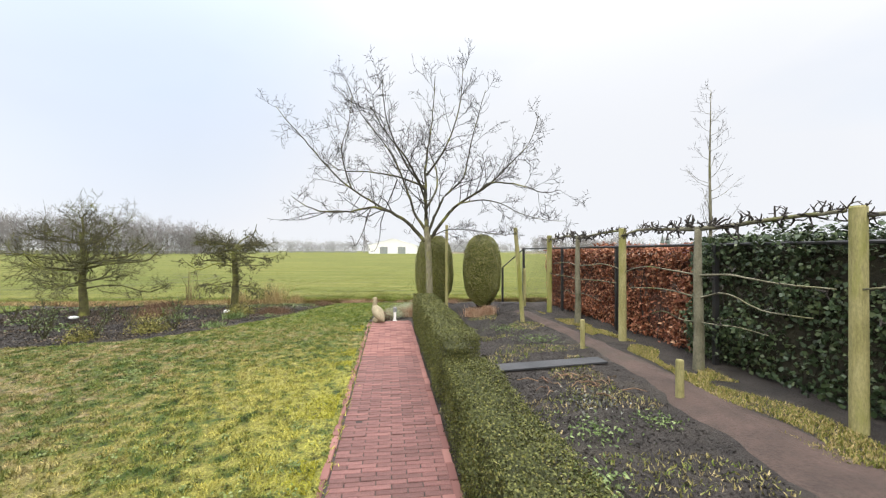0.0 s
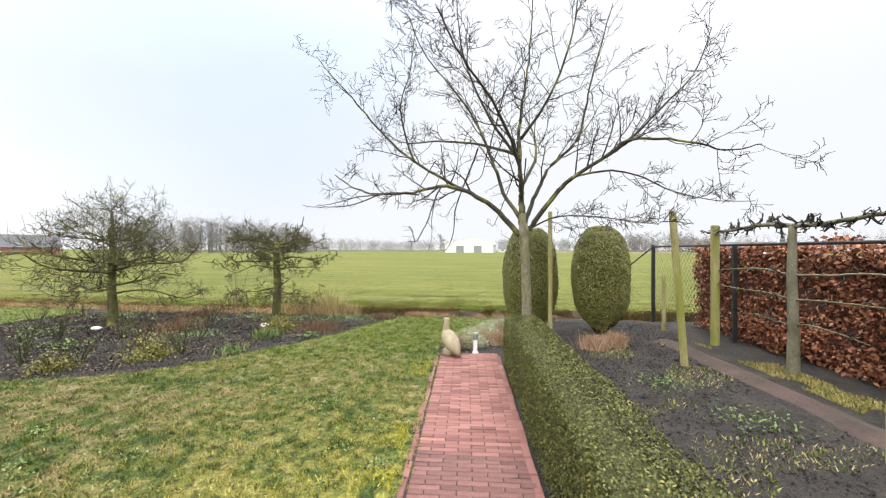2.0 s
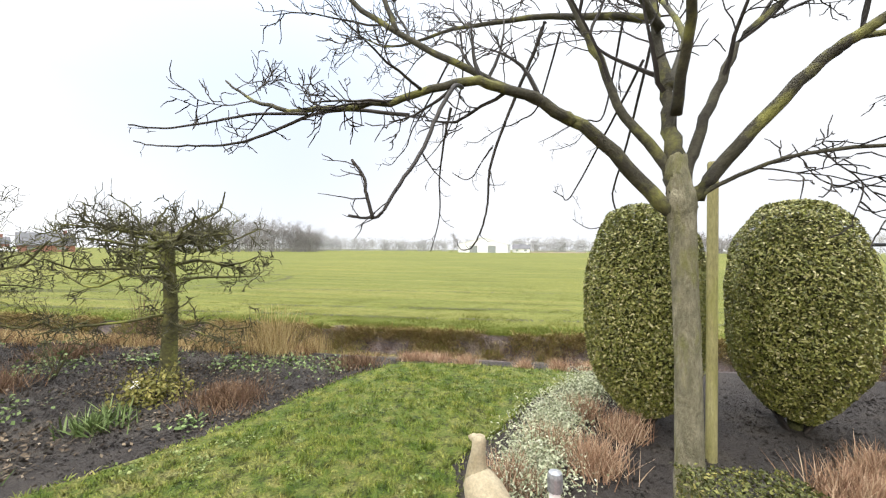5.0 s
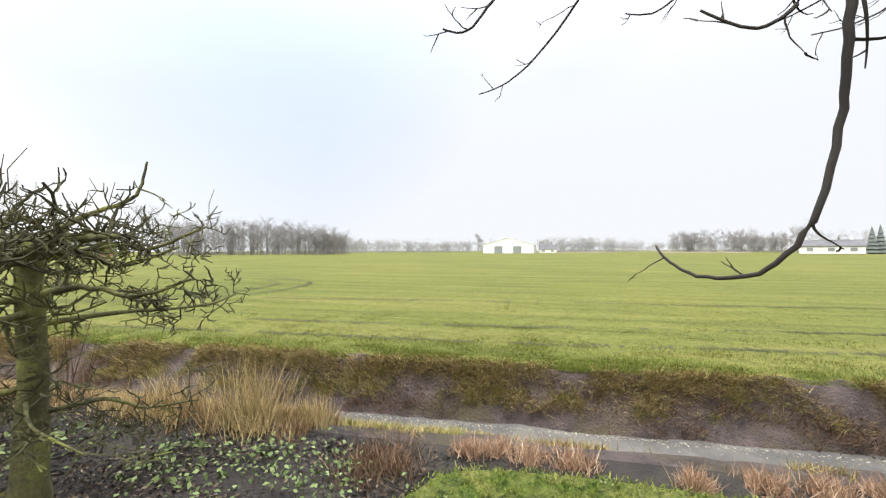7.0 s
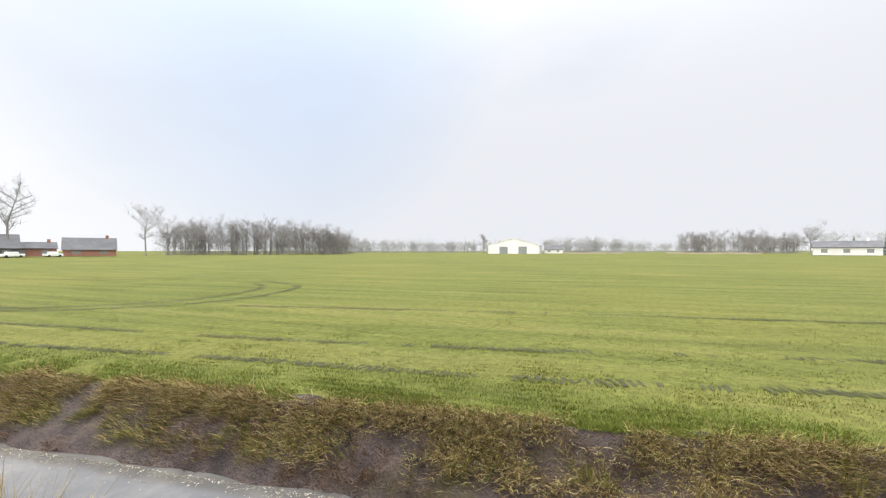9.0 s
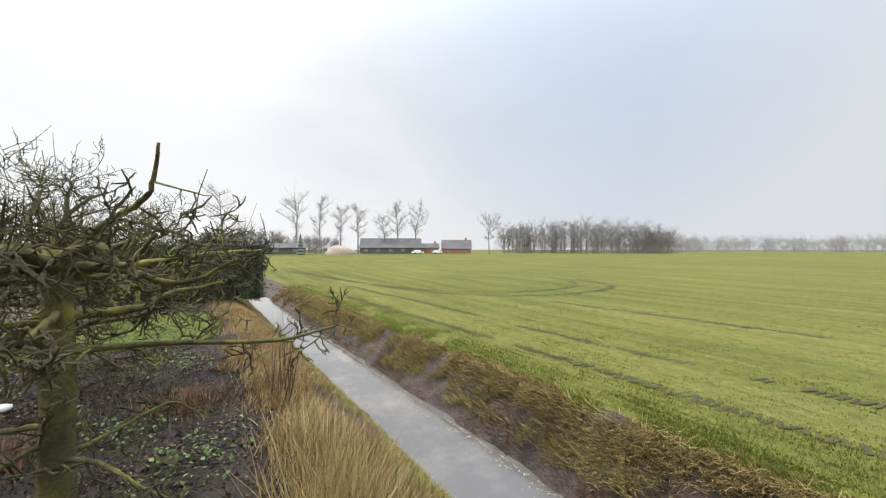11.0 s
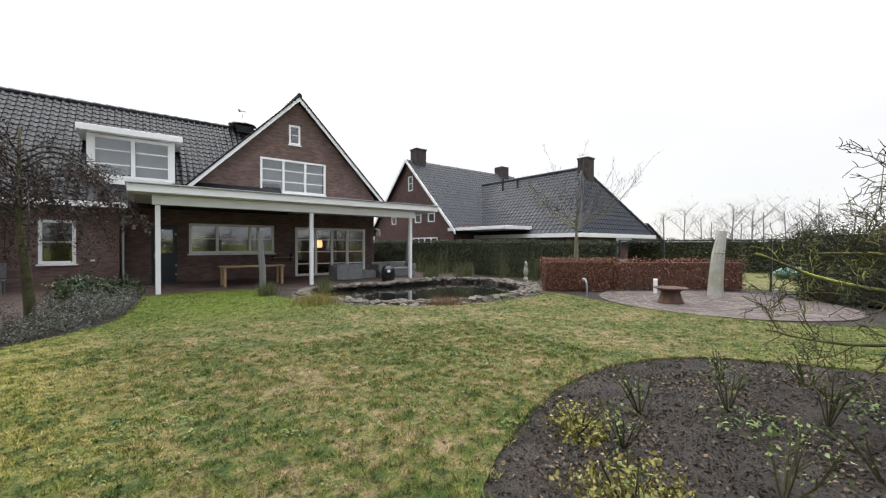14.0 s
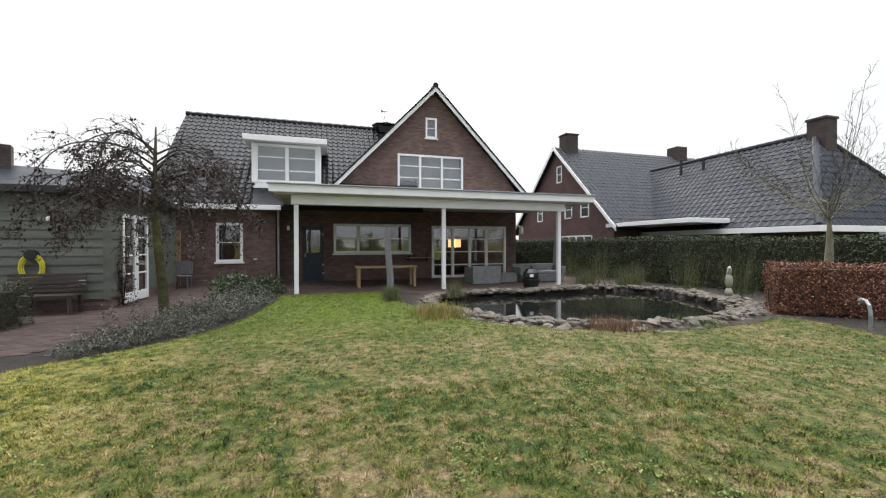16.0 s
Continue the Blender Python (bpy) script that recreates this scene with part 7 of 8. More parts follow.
part("doorstep", Build().box(-4.7, -3.5, HY, HY + 0.4, 0.0, 0.05, 0.01), M["slab"], house)

# ---- terrace things ----
t = thing("wooden_table", "long pale oak outdoor table under the canopy", "table", (-6.7, -7.9, 0.012))
part("tabletop", Build().box(-7.75, -5.6, -8.3, -7.45, 0.70, 0.752, 0.008), M["oak"], t)
for x in (-7.70, -5.75):
    for y in (-8.25, -7.60):
        part("leg", Build().box(x, x + 0.09, y, y + 0.09, 0.012, 0.70, 0.006), M["oak"], t)
b = Build()
b.tube([(-6.42, -5.25, -0.1), (-6.42, -5.25, 0.6), (-6.36, -5.22, 1.3), (-6.34, -5.22, 1.98)], (0.11, 0.10, 0.095, 0.085), 9)
solid("grey_post", b, M["greywood"], "weathered grey wooden post by the pond", "post")


def lounge(at, w, d, arms, label):
    t = thing("lounge_sofa", label, "sofa", at, "wicker lounge set")
    x, y, z = at
    part("base", Build().box(x - w / 2, x + w / 2, y - d / 2, y + d / 2, 0.03, 0.30, 0.02), M["wicker"], t)
    part("backrest", Build().box(x - w / 2, x + w / 2, y - d / 2, y - d / 2 + 0.16, 0.30, 0.70, 0.02), M["wicker"], t)
    for s in arms:
        part("armrest", Build().box(x + s * w / 2 - 0.08, x + s * w / 2 + 0.08, y - d / 2 + 0.16, y + d / 2, 0.30, 0.62, 0.02), M["wicker"], t)
    part("cushion", Build().box(x - w / 2 + 0.1, x + w / 2 - 0.1, y - d / 2 + 0.18, y + d / 2 - 0.02, 0.30, 0.44, 0.05), M["cushion"], t)


t = thing("lounge_chair", "grey wicker lounge chair seen from behind", "chair", (-10.4, -7.9, 0.012), "wicker lounge set")
part("base", Build().box(-11.0, -9.85, -8.4, -7.5, 0.02, 0.34, 0.02), M["wicker"], t)
part("backrest", Build().box(-11.0, -9.85, -7.64, -7.44, 0.03, 0.70, 0.02), M["wicker"], t)
for x in (-11.0, -10.0):
    part("armrest", Build().box(x, x + 0.15, -8.4, -7.65, 0.34, 0.64, 0.02), M["wicker"], t)
part("cushion", Build().box(-10.84, -10.01, -8.38, -7.66, 0.34, 0.46, 0.04), M["cushion"], t)
t = thing("footstool", "low grey wicker footstool", "stool", (-11.6, -8.1, 0.012), "wicker lounge set")
part("base", Build().box(-11.9, -11.2, -8.4, -7.85, 0.02, 0.30, 0.02), M["wicker"], t)
part("cushion", Build().box(-11.88, -11.22, -8.38, -7.87, 0.302, 0.38, 0.03), M["cushion"], t)
lounge((-13.0, -8.2, 0.012), 1.9, 0.95, (1, -1), "grey wicker lounge sofa on the terrace")
t = thing("ceramic_grill", "black egg-shaped ceramic grill in a round pot", "grill", (-11.2, -5.55, 0.012))
part("pot", Build().lathe([(0.20, 0.02), (0.23, 0.05), (0.30, 0.32), (0.32, 0.36), (0.28, 0.38)], (-11.2, -5.55, 0), 22), M["ceramic"], t)
part("lid", Build().lathe([(0.24, 0.38), (0.27, 0.44), (0.25, 0.58), (0.16, 0.70), (0.05, 0.74), (0.05, 0.78)], (-11.2, -5.55, 0), 22), M["ceramic"], t)
part("handle", Build().box(-11.14, -11.02, -5.30, -5.26, 0.44, 0.54, 0.01), M["white"], t, "pale handle tag")
t = thing("wall_shelf", "narrow wooden shelf on the brick wall", "shelf", (-8.6, HY + 0.15, 0.9))
part("board", Build().box(-9.05, -7.95, HY + 0.003, HY + 0.30, 0.92, 0.955, 0.005), M["oak"], t)
for x in (-8.9, -8.1):
    part("bracket", Build().box(x, x + 0.03, HY + 0.003, HY + 0.22, 0.78, 0.918), M["black"], t)
for x, r, h in ((-8.9, 0.05, 0.18), (-8.3, 0.045, 0.12), (-8.05, 0.08, 0.08)):
    solid("shelf_jar", Build().lathe([(r * 0.8, 0), (r, h * 0.4), (r * 0.9, h * 0.8), (r * 0.5, h)], (x, HY + 0.15, 0.956), 12), M["ceramic"], "small dark jar on the wall shelf", "jar")
t = thing("closed_parasol", "closed grey parasol leaning by the canopy post", "parasol", (-13.25, -7.2, 0.012))
part("cloth", Build().lathe([(0.05, 0.55), (0.14, 0.7), (0.11, 1.3), (0.05, 2.0), (0.02, 2.15)], (-13.25, -7.2, 0), 10), M["wicker"], t)
part("pole", Build().tube([(-13.25, -7.2, 0.01), (-13.25, -7.2, 2.2)], (0.022, 0.022), 8), M["greywood"], t)

# ---- shed ----
shed = thing("garden_shed", "grey-green boarded garden shed with flat roof", "shed", (2.0, -6.5, 0))
SX, SY = 0.20, -4.78
b = Build()
for k in range(12):
    z = 0.28 + k * 0.198
    b.prism([(SX, SY, z), (SX, SY + 0.028, z), (SX, SY + 0.006, z + 0.205), (SX, SY, z + 0.205)], (4.6, 0, 0))
for k in range(12):
    z = 0.28 + k * 0.198
    for y0, y1 in ((SY - 0.62, SY), (-8.9, SY - 2.0)):
        b.prism([(SX, y1, z), (SX - 0.028, y1, z), (SX - 0.006, y1, z + 0.205), (SX, y1, z + 0.205)], (0, y0 - y1, 0))
part("cladding", b, M["shed"], shed, "overlapping grey-green boards")
part("plinth", Build().box(SX + 0.01, 4.8, -8.9, SY - 0.01, 0.0, 0.28), M["brick"], shed, "dark brick plinth")
b = Build()
b.box(SX + 0.01, 4.8, SY - 0.12, SY - 0.005, 0.28, 2.66).box(SX + 0.01, SX + 0.12, SY - 0.62, SY - 0.125, 0.28, 2.66).box(SX + 0.01, SX + 0.12, -8.9, SY - 2.0, 0.28, 2.66).box(SX + 0.02, SX + 0.12, SY - 2.0, SY - 0.62, 2.32, 2.66)
b.box(2.5, 2.6, -8.9, SY - 0.125, 0.28, 2.66)
part("wall", b, M["shed"], shed)
part("roof", Build().box(SX - 0.25, 5.0, -9.1, SY + 0.22, 2.66, 2.84, 0.02), M["black"], shed, "flat dark roof edge")
part("corner_board", Build().box(SX - 0.035, SX + 0.09, SY - 0.09, SY + 0.035, 0.25, 2.655, 0.006), M["shed"], shed)
for y0, y1 in ((SY - 1.30, SY - 0.62), (SY - 2.0, SY - 1.32)):
    b = Build()
    x0, x1 = SX - 0.03, SX + 0.03
    b.box(x0, x1, y0, y0 + 0.09, 0.06, 2.30).box(x0, x1, y1 - 0.09, y1, 0.06, 2.30).box(x0, x1, y0 + 0.09, y1 - 0.09, 2.2, 2.30).box(x0, x1, y0 + 0.09, y1 - 0.09, 0.06, 0.3)
    for zz in (0.78, 1.25, 1.72):
        b.box(x0 + 0.01, x1 - 0.01, y0 + 0.09, y1 - 0.09, zz - 0.02, zz + 0.02)
    leaf = part("door", b, M["white"], shed, "white glazed shed door")
    part("pane", Build().box(SX - 0.004, SX + 0.004, y0 + 0.09, y1 - 0.09, 0.3, 2.2), M["glass"], leaf).visible_shadow = False
t = thing("hose_reel", "yellow garden hose on a wall reel", "hose", (1.55, SY + 0.08, 1.2))
part("reel", Build().tube([(1.55, SY + 0.03, 1.3), (1.55, SY + 0.16, 1.3)], (0.11, 0.11), 18), M["black"], t)
b = Build()
for k in range(5):
    r = 0.15 + 0.02 * k
    b.tube([(1.55 + r * math.cos(a), SY + 0.1 + 0.02 * (k % 2), 1.02 + r * 1.35 * math.sin(a)) for a in np.linspace(0.6, 2 * math.pi - 0.6 + 1.2, 26)], [0.013] * 26, 6)
part("hose", b, M["yellow"], t, "coiled yellow hose")
t = thing("garden_bench", "slatted weathered wooden garden bench", "bench", (1.25, SY + 0.45, 0.01))
for k in range(5):
    part("back_slat", Build().box(0.55, 1.95, SY + 0.16 - 0.012 * k, SY + 0.185 - 0.012 * k, 0.48 + 0.085 * k, 0.545 + 0.085 * k, 0.004), M["benchwood"], t)
for k in range(5):
    part("seat_slat", Build().box(0.55, 1.95, SY + 0.22 + 0.085 * k, SY + 0.29 + 0.085 * k, 0.42, 0.445, 0.004), M["benchwood"], t)
for x in (0.6, 1.84):
    part("leg", Build().box(x, x + 0.06, SY + 0.56, SY + 0.62, 0.01, 0.42), M["benchwood"], t)
    part("leg", Build().box(x, x + 0.06, SY + 0.19, SY + 0.25, 0.01, 0.42), M["benchwood"], t)
    part("armrest", Build().box(x, x + 0.06, SY + 0.2, SY + 0.66, 0.62, 0.65, 0.004), M["benchwood"], t)
part("wall_lamp", Build().lathe([(0.05, 0), (0.06, 0.06), (0.03, 0.10)], (1.25, SY + 0.07, 2.05), 10), M["white"], shed)
part("socket", Build().box(0.62, 0.74, SY + 0.03, SY + 0.06, 0.62, 0.72, 0.006), M["white"], shed)
# oak side gate between shed and house
gate = thing("side_gate", "orange-brown vertical boarded wooden gate", "gate", (0.62, -9.7, 0.01))
for k in range(4):
    part("board", Build().box(0.32 + k * 0.15, 0.462 + k * 0.15, -9.73, -9.70, 0.05, 2.05, 0.005), M["oak"], gate)
for z in (0.35, 1.65):
    part("rail", Build().box(0.32, 0.92, -9.70, -9.665, z, z + 0.1, 0.004), M["oak"], gate)
# climber on the shed corner
leafy("climbing_plant", (0.12, -5.25), 0.3, 2.2, 700, 0.05, M["dead"], "withered climber on the shed corner", "plant")
t = thing("folding_chair", "grey wooden garden chair by the wall", "chair", (0.15, -9.3, 0.01))
part("seat", Build().box(-0.1, 0.4, -9.55, -9.1, 0.42, 0.46, 0.006), M["greywood"], t)
part("backrest", Build().box(-0.1, 0.4, -9.58, -9.54, 0.5, 0.95, 0.006), M["greywood"], t)
for x in (-0.08, 0.34):
    for y in (-9.53, -9.15):
        part("leg", Build().box(x, x + 0.04, y, y + 0.04, 0.012, 0.42), M["greywood"], t)

# ---- neighbours ----
nb = thing("neighbour_house", "purple-brick neighbour house with long grey tiled roofs", "house", (-22, -12, 0))
AX, AY, AZ, NS = -19.1, -16.2, 7.8, 0.95
b = Build()
WIN = [(-16.2, -15.6, 5.5, 6.6), (-15.3, -14.5, 3.1, 4.25), (-13.7, -12.9, 3.1, 4.25), (-18.6, -17.9, 3.1, 4.25), (-15.6, -12.6, 0.9, 2.05)]
zs = sorted({0.0, 2.9, 7.5} | {w[2] for w in WIN} | {w[3] for w in WIN})
for z0, z1 in zip(zs, zs[1:]):
    half0, half1 = min((AZ - z0) / NS, 5.3), min((AZ - z1) / NS, 5.3)
    gaps = sorted((w[0], w[1]) for w in WIN if w[2] <= z0 + 1e-6 and w[3] >= z1 - 1e-6)
    ends = [(AY - half0, AY - half1)] + [(e, e) for g in gaps for e in g] + [(AY + half0, AY + half1)]
    for (a0, a1), (c0, c1) in zip(ends[::2], ends[1::2]):
        b.prism([(AX, a0, z0), (AX, c0, z0), (AX, c1, z1), (AX, a1, z1)], (-0.3, 0, 0))
b.box(-31.0, AX - 0.3, -11.2, -10.9, 0, 2.9)
b.box(-27.5, -22.0, -10.9, -4.6, 0, 2.2)
part("wall", b, M["nbrick"], nb, weld=True)
for y0, y1, z0, z1 in WIN:
    bw = Build()
    f = 0.08
    bw.box(AX - 0.06, AX + 0.02, y0, y1, z1 - f, z1).box(AX - 0.06, AX + 0.02, y0, y1, z0, z0 + f).box(AX - 0.06, AX + 0.02, y0, y0 + f, z0, z1).box(AX - 0.06, AX + 0.02, y1 - f, y1, z0, z1).box(AX - 0.05, AX + 0.01, y0, y1, (z0 + z1) / 2 - 0.02, (z0 + z1) / 2 + 0.02)
    if y1 - y0 > 2:
        for k in range(1, 4):
            yy = y0 + (y1 - y0) * k / 4
            bw.box(AX - 0.05, AX + 0.015, yy - 0.05, yy + 0.05, z0, z1)
    w = part("window", bw, M["white"], nb)
    part("pane", Build().box(AX - 0.04, AX - 0.034, y0 + f, y1 - f, z0 + f, z1 - f), M["ceramic"], w, "dark window pane")
b = Build()
for s in (1, -1):
    b.prism([(AX + 0.25, AY, AZ), (AX + 0.25, AY + s * 5.7, AZ - 5.7 * NS), (AX + 0.25, AY + s * 5.7, AZ - 5.7 * NS - 0.15), (AX + 0.25, AY, AZ - 0.15)], (-12, 0, 0))
nroof = part("roof", b, M["ntile"], nb)
pantiles(nroof, "tiles", (AX + 0.27, AY + 5.7, AZ - 5.7 * NS + 0.02), (-1, 0, 0), (0, -1, NS), 40, 24, 0.3, 0.33, M["ntile"])
b = Build()
for s in (1, -1):
    b.prism([(AX + 0.28, AY, AZ + 0.1), (AX + 0.28, AY + s * 5.75, AZ + 0.1 - 5.75 * NS), (AX + 0.28, AY + s * 5.75, AZ - 0.14 - 5.75 * NS), (AX + 0.28, AY, AZ - 0.14)], (-0.05, 0, 0))
part("bargeboard", b, M["white"], nb, "white bargeboards")
part("chimney", Build().box(AX - 1.35, AX - 0.45, AY - 0.4, AY + 0.4, 7.0, 8.75, 0.02).box(AX - 1.4, AX - 0.4, AY - 0.45, AY + 0.45, 8.68, 8.76, 0.01), M["chimney"], nb)
part("chimney", Build().box(-29.6, -28.7, AY - 0.45, AY + 0.45, 6.8, 8.55, 0.02), M["chimney"], nb)
part("canopy", Build().box(AX - 2.2, AX + 0.1, -11.4, -6.4, 2.42, 2.62, 0.02), M["white"], nb, "white flat porch roof")
# long hipped wing
WX, WZ, EX = -25.2, 6.3, -21.0
wsl = (WZ - 2.15) / (EX - WX)
b = Build()
b.prism([(WX, -17.0, WZ), (EX, -17.0, 2.15), (EX, -17.0, 2.0), (WX, -17.0, WZ - 0.15)], (0, 11.4, 0))
b.prism([(WX, -17.0, WZ), (2 * WX - EX, -17.0, 2.15), (2 * WX - EX, -17.0, 2.0), (WX, -17.0, WZ - 0.15)], (0, 11.4, 0))
b.add([(WX, -5.6, WZ), (EX, -5.6, 2.15), (EX, -3.1, 2.15), (2 * WX - EX, -3.1, 2.15), (2 * WX - EX, -5.6, 2.15)], [(0, 1, 2), (0, 2, 3), (0, 3, 4)])
wroof = part("roof", b, M["ntile"], nb)
pantiles(wroof, "tiles", (EX, -12.8, 2.17), (0, 1, 0), (-1, 0, wsl), 32, 18, 0.3, 0.325, M["ntile"], lambda c: c.z < WZ - max(c.y + 5.6, 0) / 2.5 * (WZ - 2.15))
pantiles(wroof, "tiles", (EX, -17.0, 2.17), (0, 1, 0), (-1, 0, wsl), 14, 18, 0.3, 0.325, M["ntile"], lambda c: c.z > 3.2)
b = Build()
h = Vector((WX, -5.6, WZ))
for e in ((EX, -3.1, 2.15), (2 * WX - EX, -3.1, 2.15)):
    for k in range(14):
        b.tube([h.lerp(Vector(e), k / 14) + Vector((0, 0, 0.06)), h.lerp(Vector(e), (k + 1.05) / 14) + Vector((0, 0, 0.05))], (0.13, 0.11), 8)
for k in range(28):
    b.tube([(WX, -17.0 + k * 0.41, WZ + 0.05), (WX, -17.0 + (k + 1.05) * 0.41, WZ + 0.05)], (0.13, 0.11), 8)
part("ridge_tiles", b, M["ntile"], wroof)
n = Vector((EX - WX, 0, 0))
pantiles(wroof, "tiles", (EX, -3.1, 2.17), (-1, 0, 0), (0, -2.5, WZ - 2.15), 28, 17, 0.3, 0.32, M["ntile"], lambda c: abs(c.x - WX) < (WZ - c.z) / wsl)
part("fascia", Build().box(EX - 0.05, EX + 0.12, -12.8, -2.95, 1.95, 2.17, 0.01).box(2 * WX - EX, EX - 0.06, -3.1, -2.95, 1.95, 2.17, 0.01), M["white"], nb, "white eaves board")
part("chimney", Build().box(WX - 0.4, WX + 0.32, -5.75, -5.05, 5.4, 6.95, 0.02).box(WX - 0.44, WX + 0.36, -5.79, -5.01, 6.86, 6.96, 0.01), M["chimney"], nb, "tall dark brick chimney")
for y in (-11.6, -10.2):
    part("roof_vent", Build().tube([(WX + 0.8, y, 5.4), (WX + 0.8, y, 6.4 if y < -11 else 6.1)], (0.07, 0.07), 8), M["ceramic"], nb)
# further roofs beyond the plot
def far_house(at, w, d, eave, ridge, deg, wall, roofm, label, chim=True):
    t = thing("far_house", label, "house", at, "far houses")
    bw, br = Build(), Build()
    bw.prism([(-w / 2, -d / 2, 0), (w / 2, -d / 2, 0), (w / 2, -d / 2, eave), (-w / 2, -d / 2, eave)], (0, d, 0))
    for s in (1, -1):
        bw.prism([(s * w / 2, -d / 2, eave), (s * w / 2, d / 2, eave), (s * w / 2, 0, ridge)], (-s * 0.2, 0, 0))
        br.prism([(-w / 2 - 0.3, 0, ridge + 0.1), (-w / 2 - 0.3, s * (d / 2 + 0.4), eave - 0.1), (-w / 2 - 0.3, s * (d / 2 + 0.4), eave - 0.3), (-w / 2 - 0.3, 0, ridge - 0.1)], (w + 0.6, 0, 0))
    if chim:
        bw.box(w * 0.3, w * 0.3 + 0.8, -0.4, 0.4, ridge - 0.5, ridge + 1.0)
    for q in (bw, br):
        q.v = [tuple(v) for v in rotated(np.array(q.v), at, deg)]
    part("wall", bw, wall, t)
    part("roof", br, roofm, t)
    k = max(2, int(w / 5))
    for i in range(k):
        q = Build().box(-w / 2 + w * (i + 0.35) / k, -w / 2 + w * (i + 0.65) / k, -d / 2 - 0.03, d / 2 + 0.03, eave * 0.3, eave * 0.75)
        q.v = [tuple(v) for v in rotated(np.array(q.v), at, deg)]
        part("window", q, M["barndoor"], t)
    return t


far_house((7.5, -19.0, 0), 9, 7, 3.0, 5.3, 25, M["chimney"], M["ntile"], "dark-roofed house behind the shed")
far_house((-50, -15.5, 0), 6, 6, 2.0, 4.0, 80, M["nbrick"], M["ntile"], "low house beyond the neighbour garden", False)
t = thing("side_fence", "open wire side fence with posts", "fence", (-18.8, 3.5, 0))
for k in range(6):
    part("post", Build().box(-18.6 - 0.35 * k - 0.03, -18.6 - 0.35 * k + 0.03, 0.2 + 1.9 * k * 0.8 - 0.03, 0.2 + 1.9 * k * 0.8 + 0.03, 0, 1.75), M["black"], t)
part("top_rail", Build().tube([(-18.6, 0.2, 1.72), (-20.35, 7.8, 1.72)], (0.02, 0.02), 6), M["black"], t)
b = Build().blob((-27.0, 4.6, 0.25), (0.9, 1.3, 0.3), 0.2, 8)
solid("green_cover", b, M["green"], "mint-green sheet over something in the neighbour garden", "cover", smooth=True)


# ---- distance ----
def bare_tree(b, at, h, spread, rnd, n=70, base=0.25):
    """A bare tree: bent stem, a few rising limbs, forked side branches and twigs."""
    x, y, z = at
    top = Vector((x + rnd.gauss(0, 0.03 * h), y + rnd.gauss(0, 0.03 * h), z + h * rnd.uniform(0.82, 0.95)))
    stem = [Vector((x, y, z - 0.3)), Vector((x + rnd.gauss(0, 0.01 * h), y, z + h * 0.45)), top]
    b.tube(stem, (h * 0.017, h * 0.011, 0.05), 5, cap=False)
    limbs = max(5, n // 9)
    for k in range(limbs):
        f = base + (0.95 - base) * (k + rnd.random()) / limbs
        a = rnd.uniform(0, 6.283)
        g = (f - base) / (1 - base)
        s = spread * (0.45 + 0.75 * math.sin(math.pi * min(1.0, 0.2 + 0.75 * g))) * rnd.uniform(0.55, 1.15)
        p0 = stem[1].lerp(top, (f - 0.45) / 0.5) if f > 0.45 else stem[0].lerp(stem[1], f / 0.45)
        rise = s * rnd.uniform(0.35, 1.0)
        p1 = p0 + Vector((math.cos(a) * s * 0.5, math.sin(a) * s * 0.5, rise * 0.55))
        p2 = p1 + Vector((math.cos(a + rnd.gauss(0, 0.5)) * s * 0.5, math.sin(a) * s * 0.5, rise * 0.45))
        b.tube([p0, p1, p2], (h * 0.006, h * 0.004, h * 0.0018), 3, cap=False)
        for m in range(8):
            q = p0.lerp(p1, 0.3 + 0.7 * rnd.random()) if m < 4 else p1.lerp(p2, rnd.random())
            d = Vector((rnd.gauss(0, 1), rnd.gauss(0, 1), rnd.uniform(0.0, 1.3))).normalized() * s * rnd.uniform(0.25, 0.5)
            b.tube([q, q + d * 0.6, q + d + Vector((0, 0, 0.06 * s))], (h * 0.0026, h * 0.0018, h * 0.001), 3, cap=False)


rnd = random.Random(77)
for x, y, h, sp in ((-172.4, 5.5, 27, 5.5), (-171.1, 32.3, 25.0, 5.5), (-169.7, 41.4, 24.5, 4.0), (-167.9, 49.8, 21.4, 3.6), (-166.1, 56.7, 21.3, 3.2), (-162.7, 67.5, 16, 3.5), (-160.7, 72.8, 23, 4.5), (-157.6, 80.1, 22.5, 4.5), (-141.6, 108.1, 17.5, 4.0), (86.5, 188.2, 9.5, 3.5), (-47, 236, 10.5, 2.2)):
    b = Build()
    bare_tree(b, (x, y, -0.2), h, sp * 1.35, rnd, 110, 0.3)
    t = thing("far_tree", "tall bare tree at the far farm", "tree", (x, y, -0.2), "bare farm trees")
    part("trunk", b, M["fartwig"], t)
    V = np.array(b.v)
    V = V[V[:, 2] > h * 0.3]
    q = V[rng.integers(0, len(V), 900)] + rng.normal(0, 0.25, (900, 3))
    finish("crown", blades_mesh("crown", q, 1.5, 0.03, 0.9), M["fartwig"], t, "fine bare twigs")


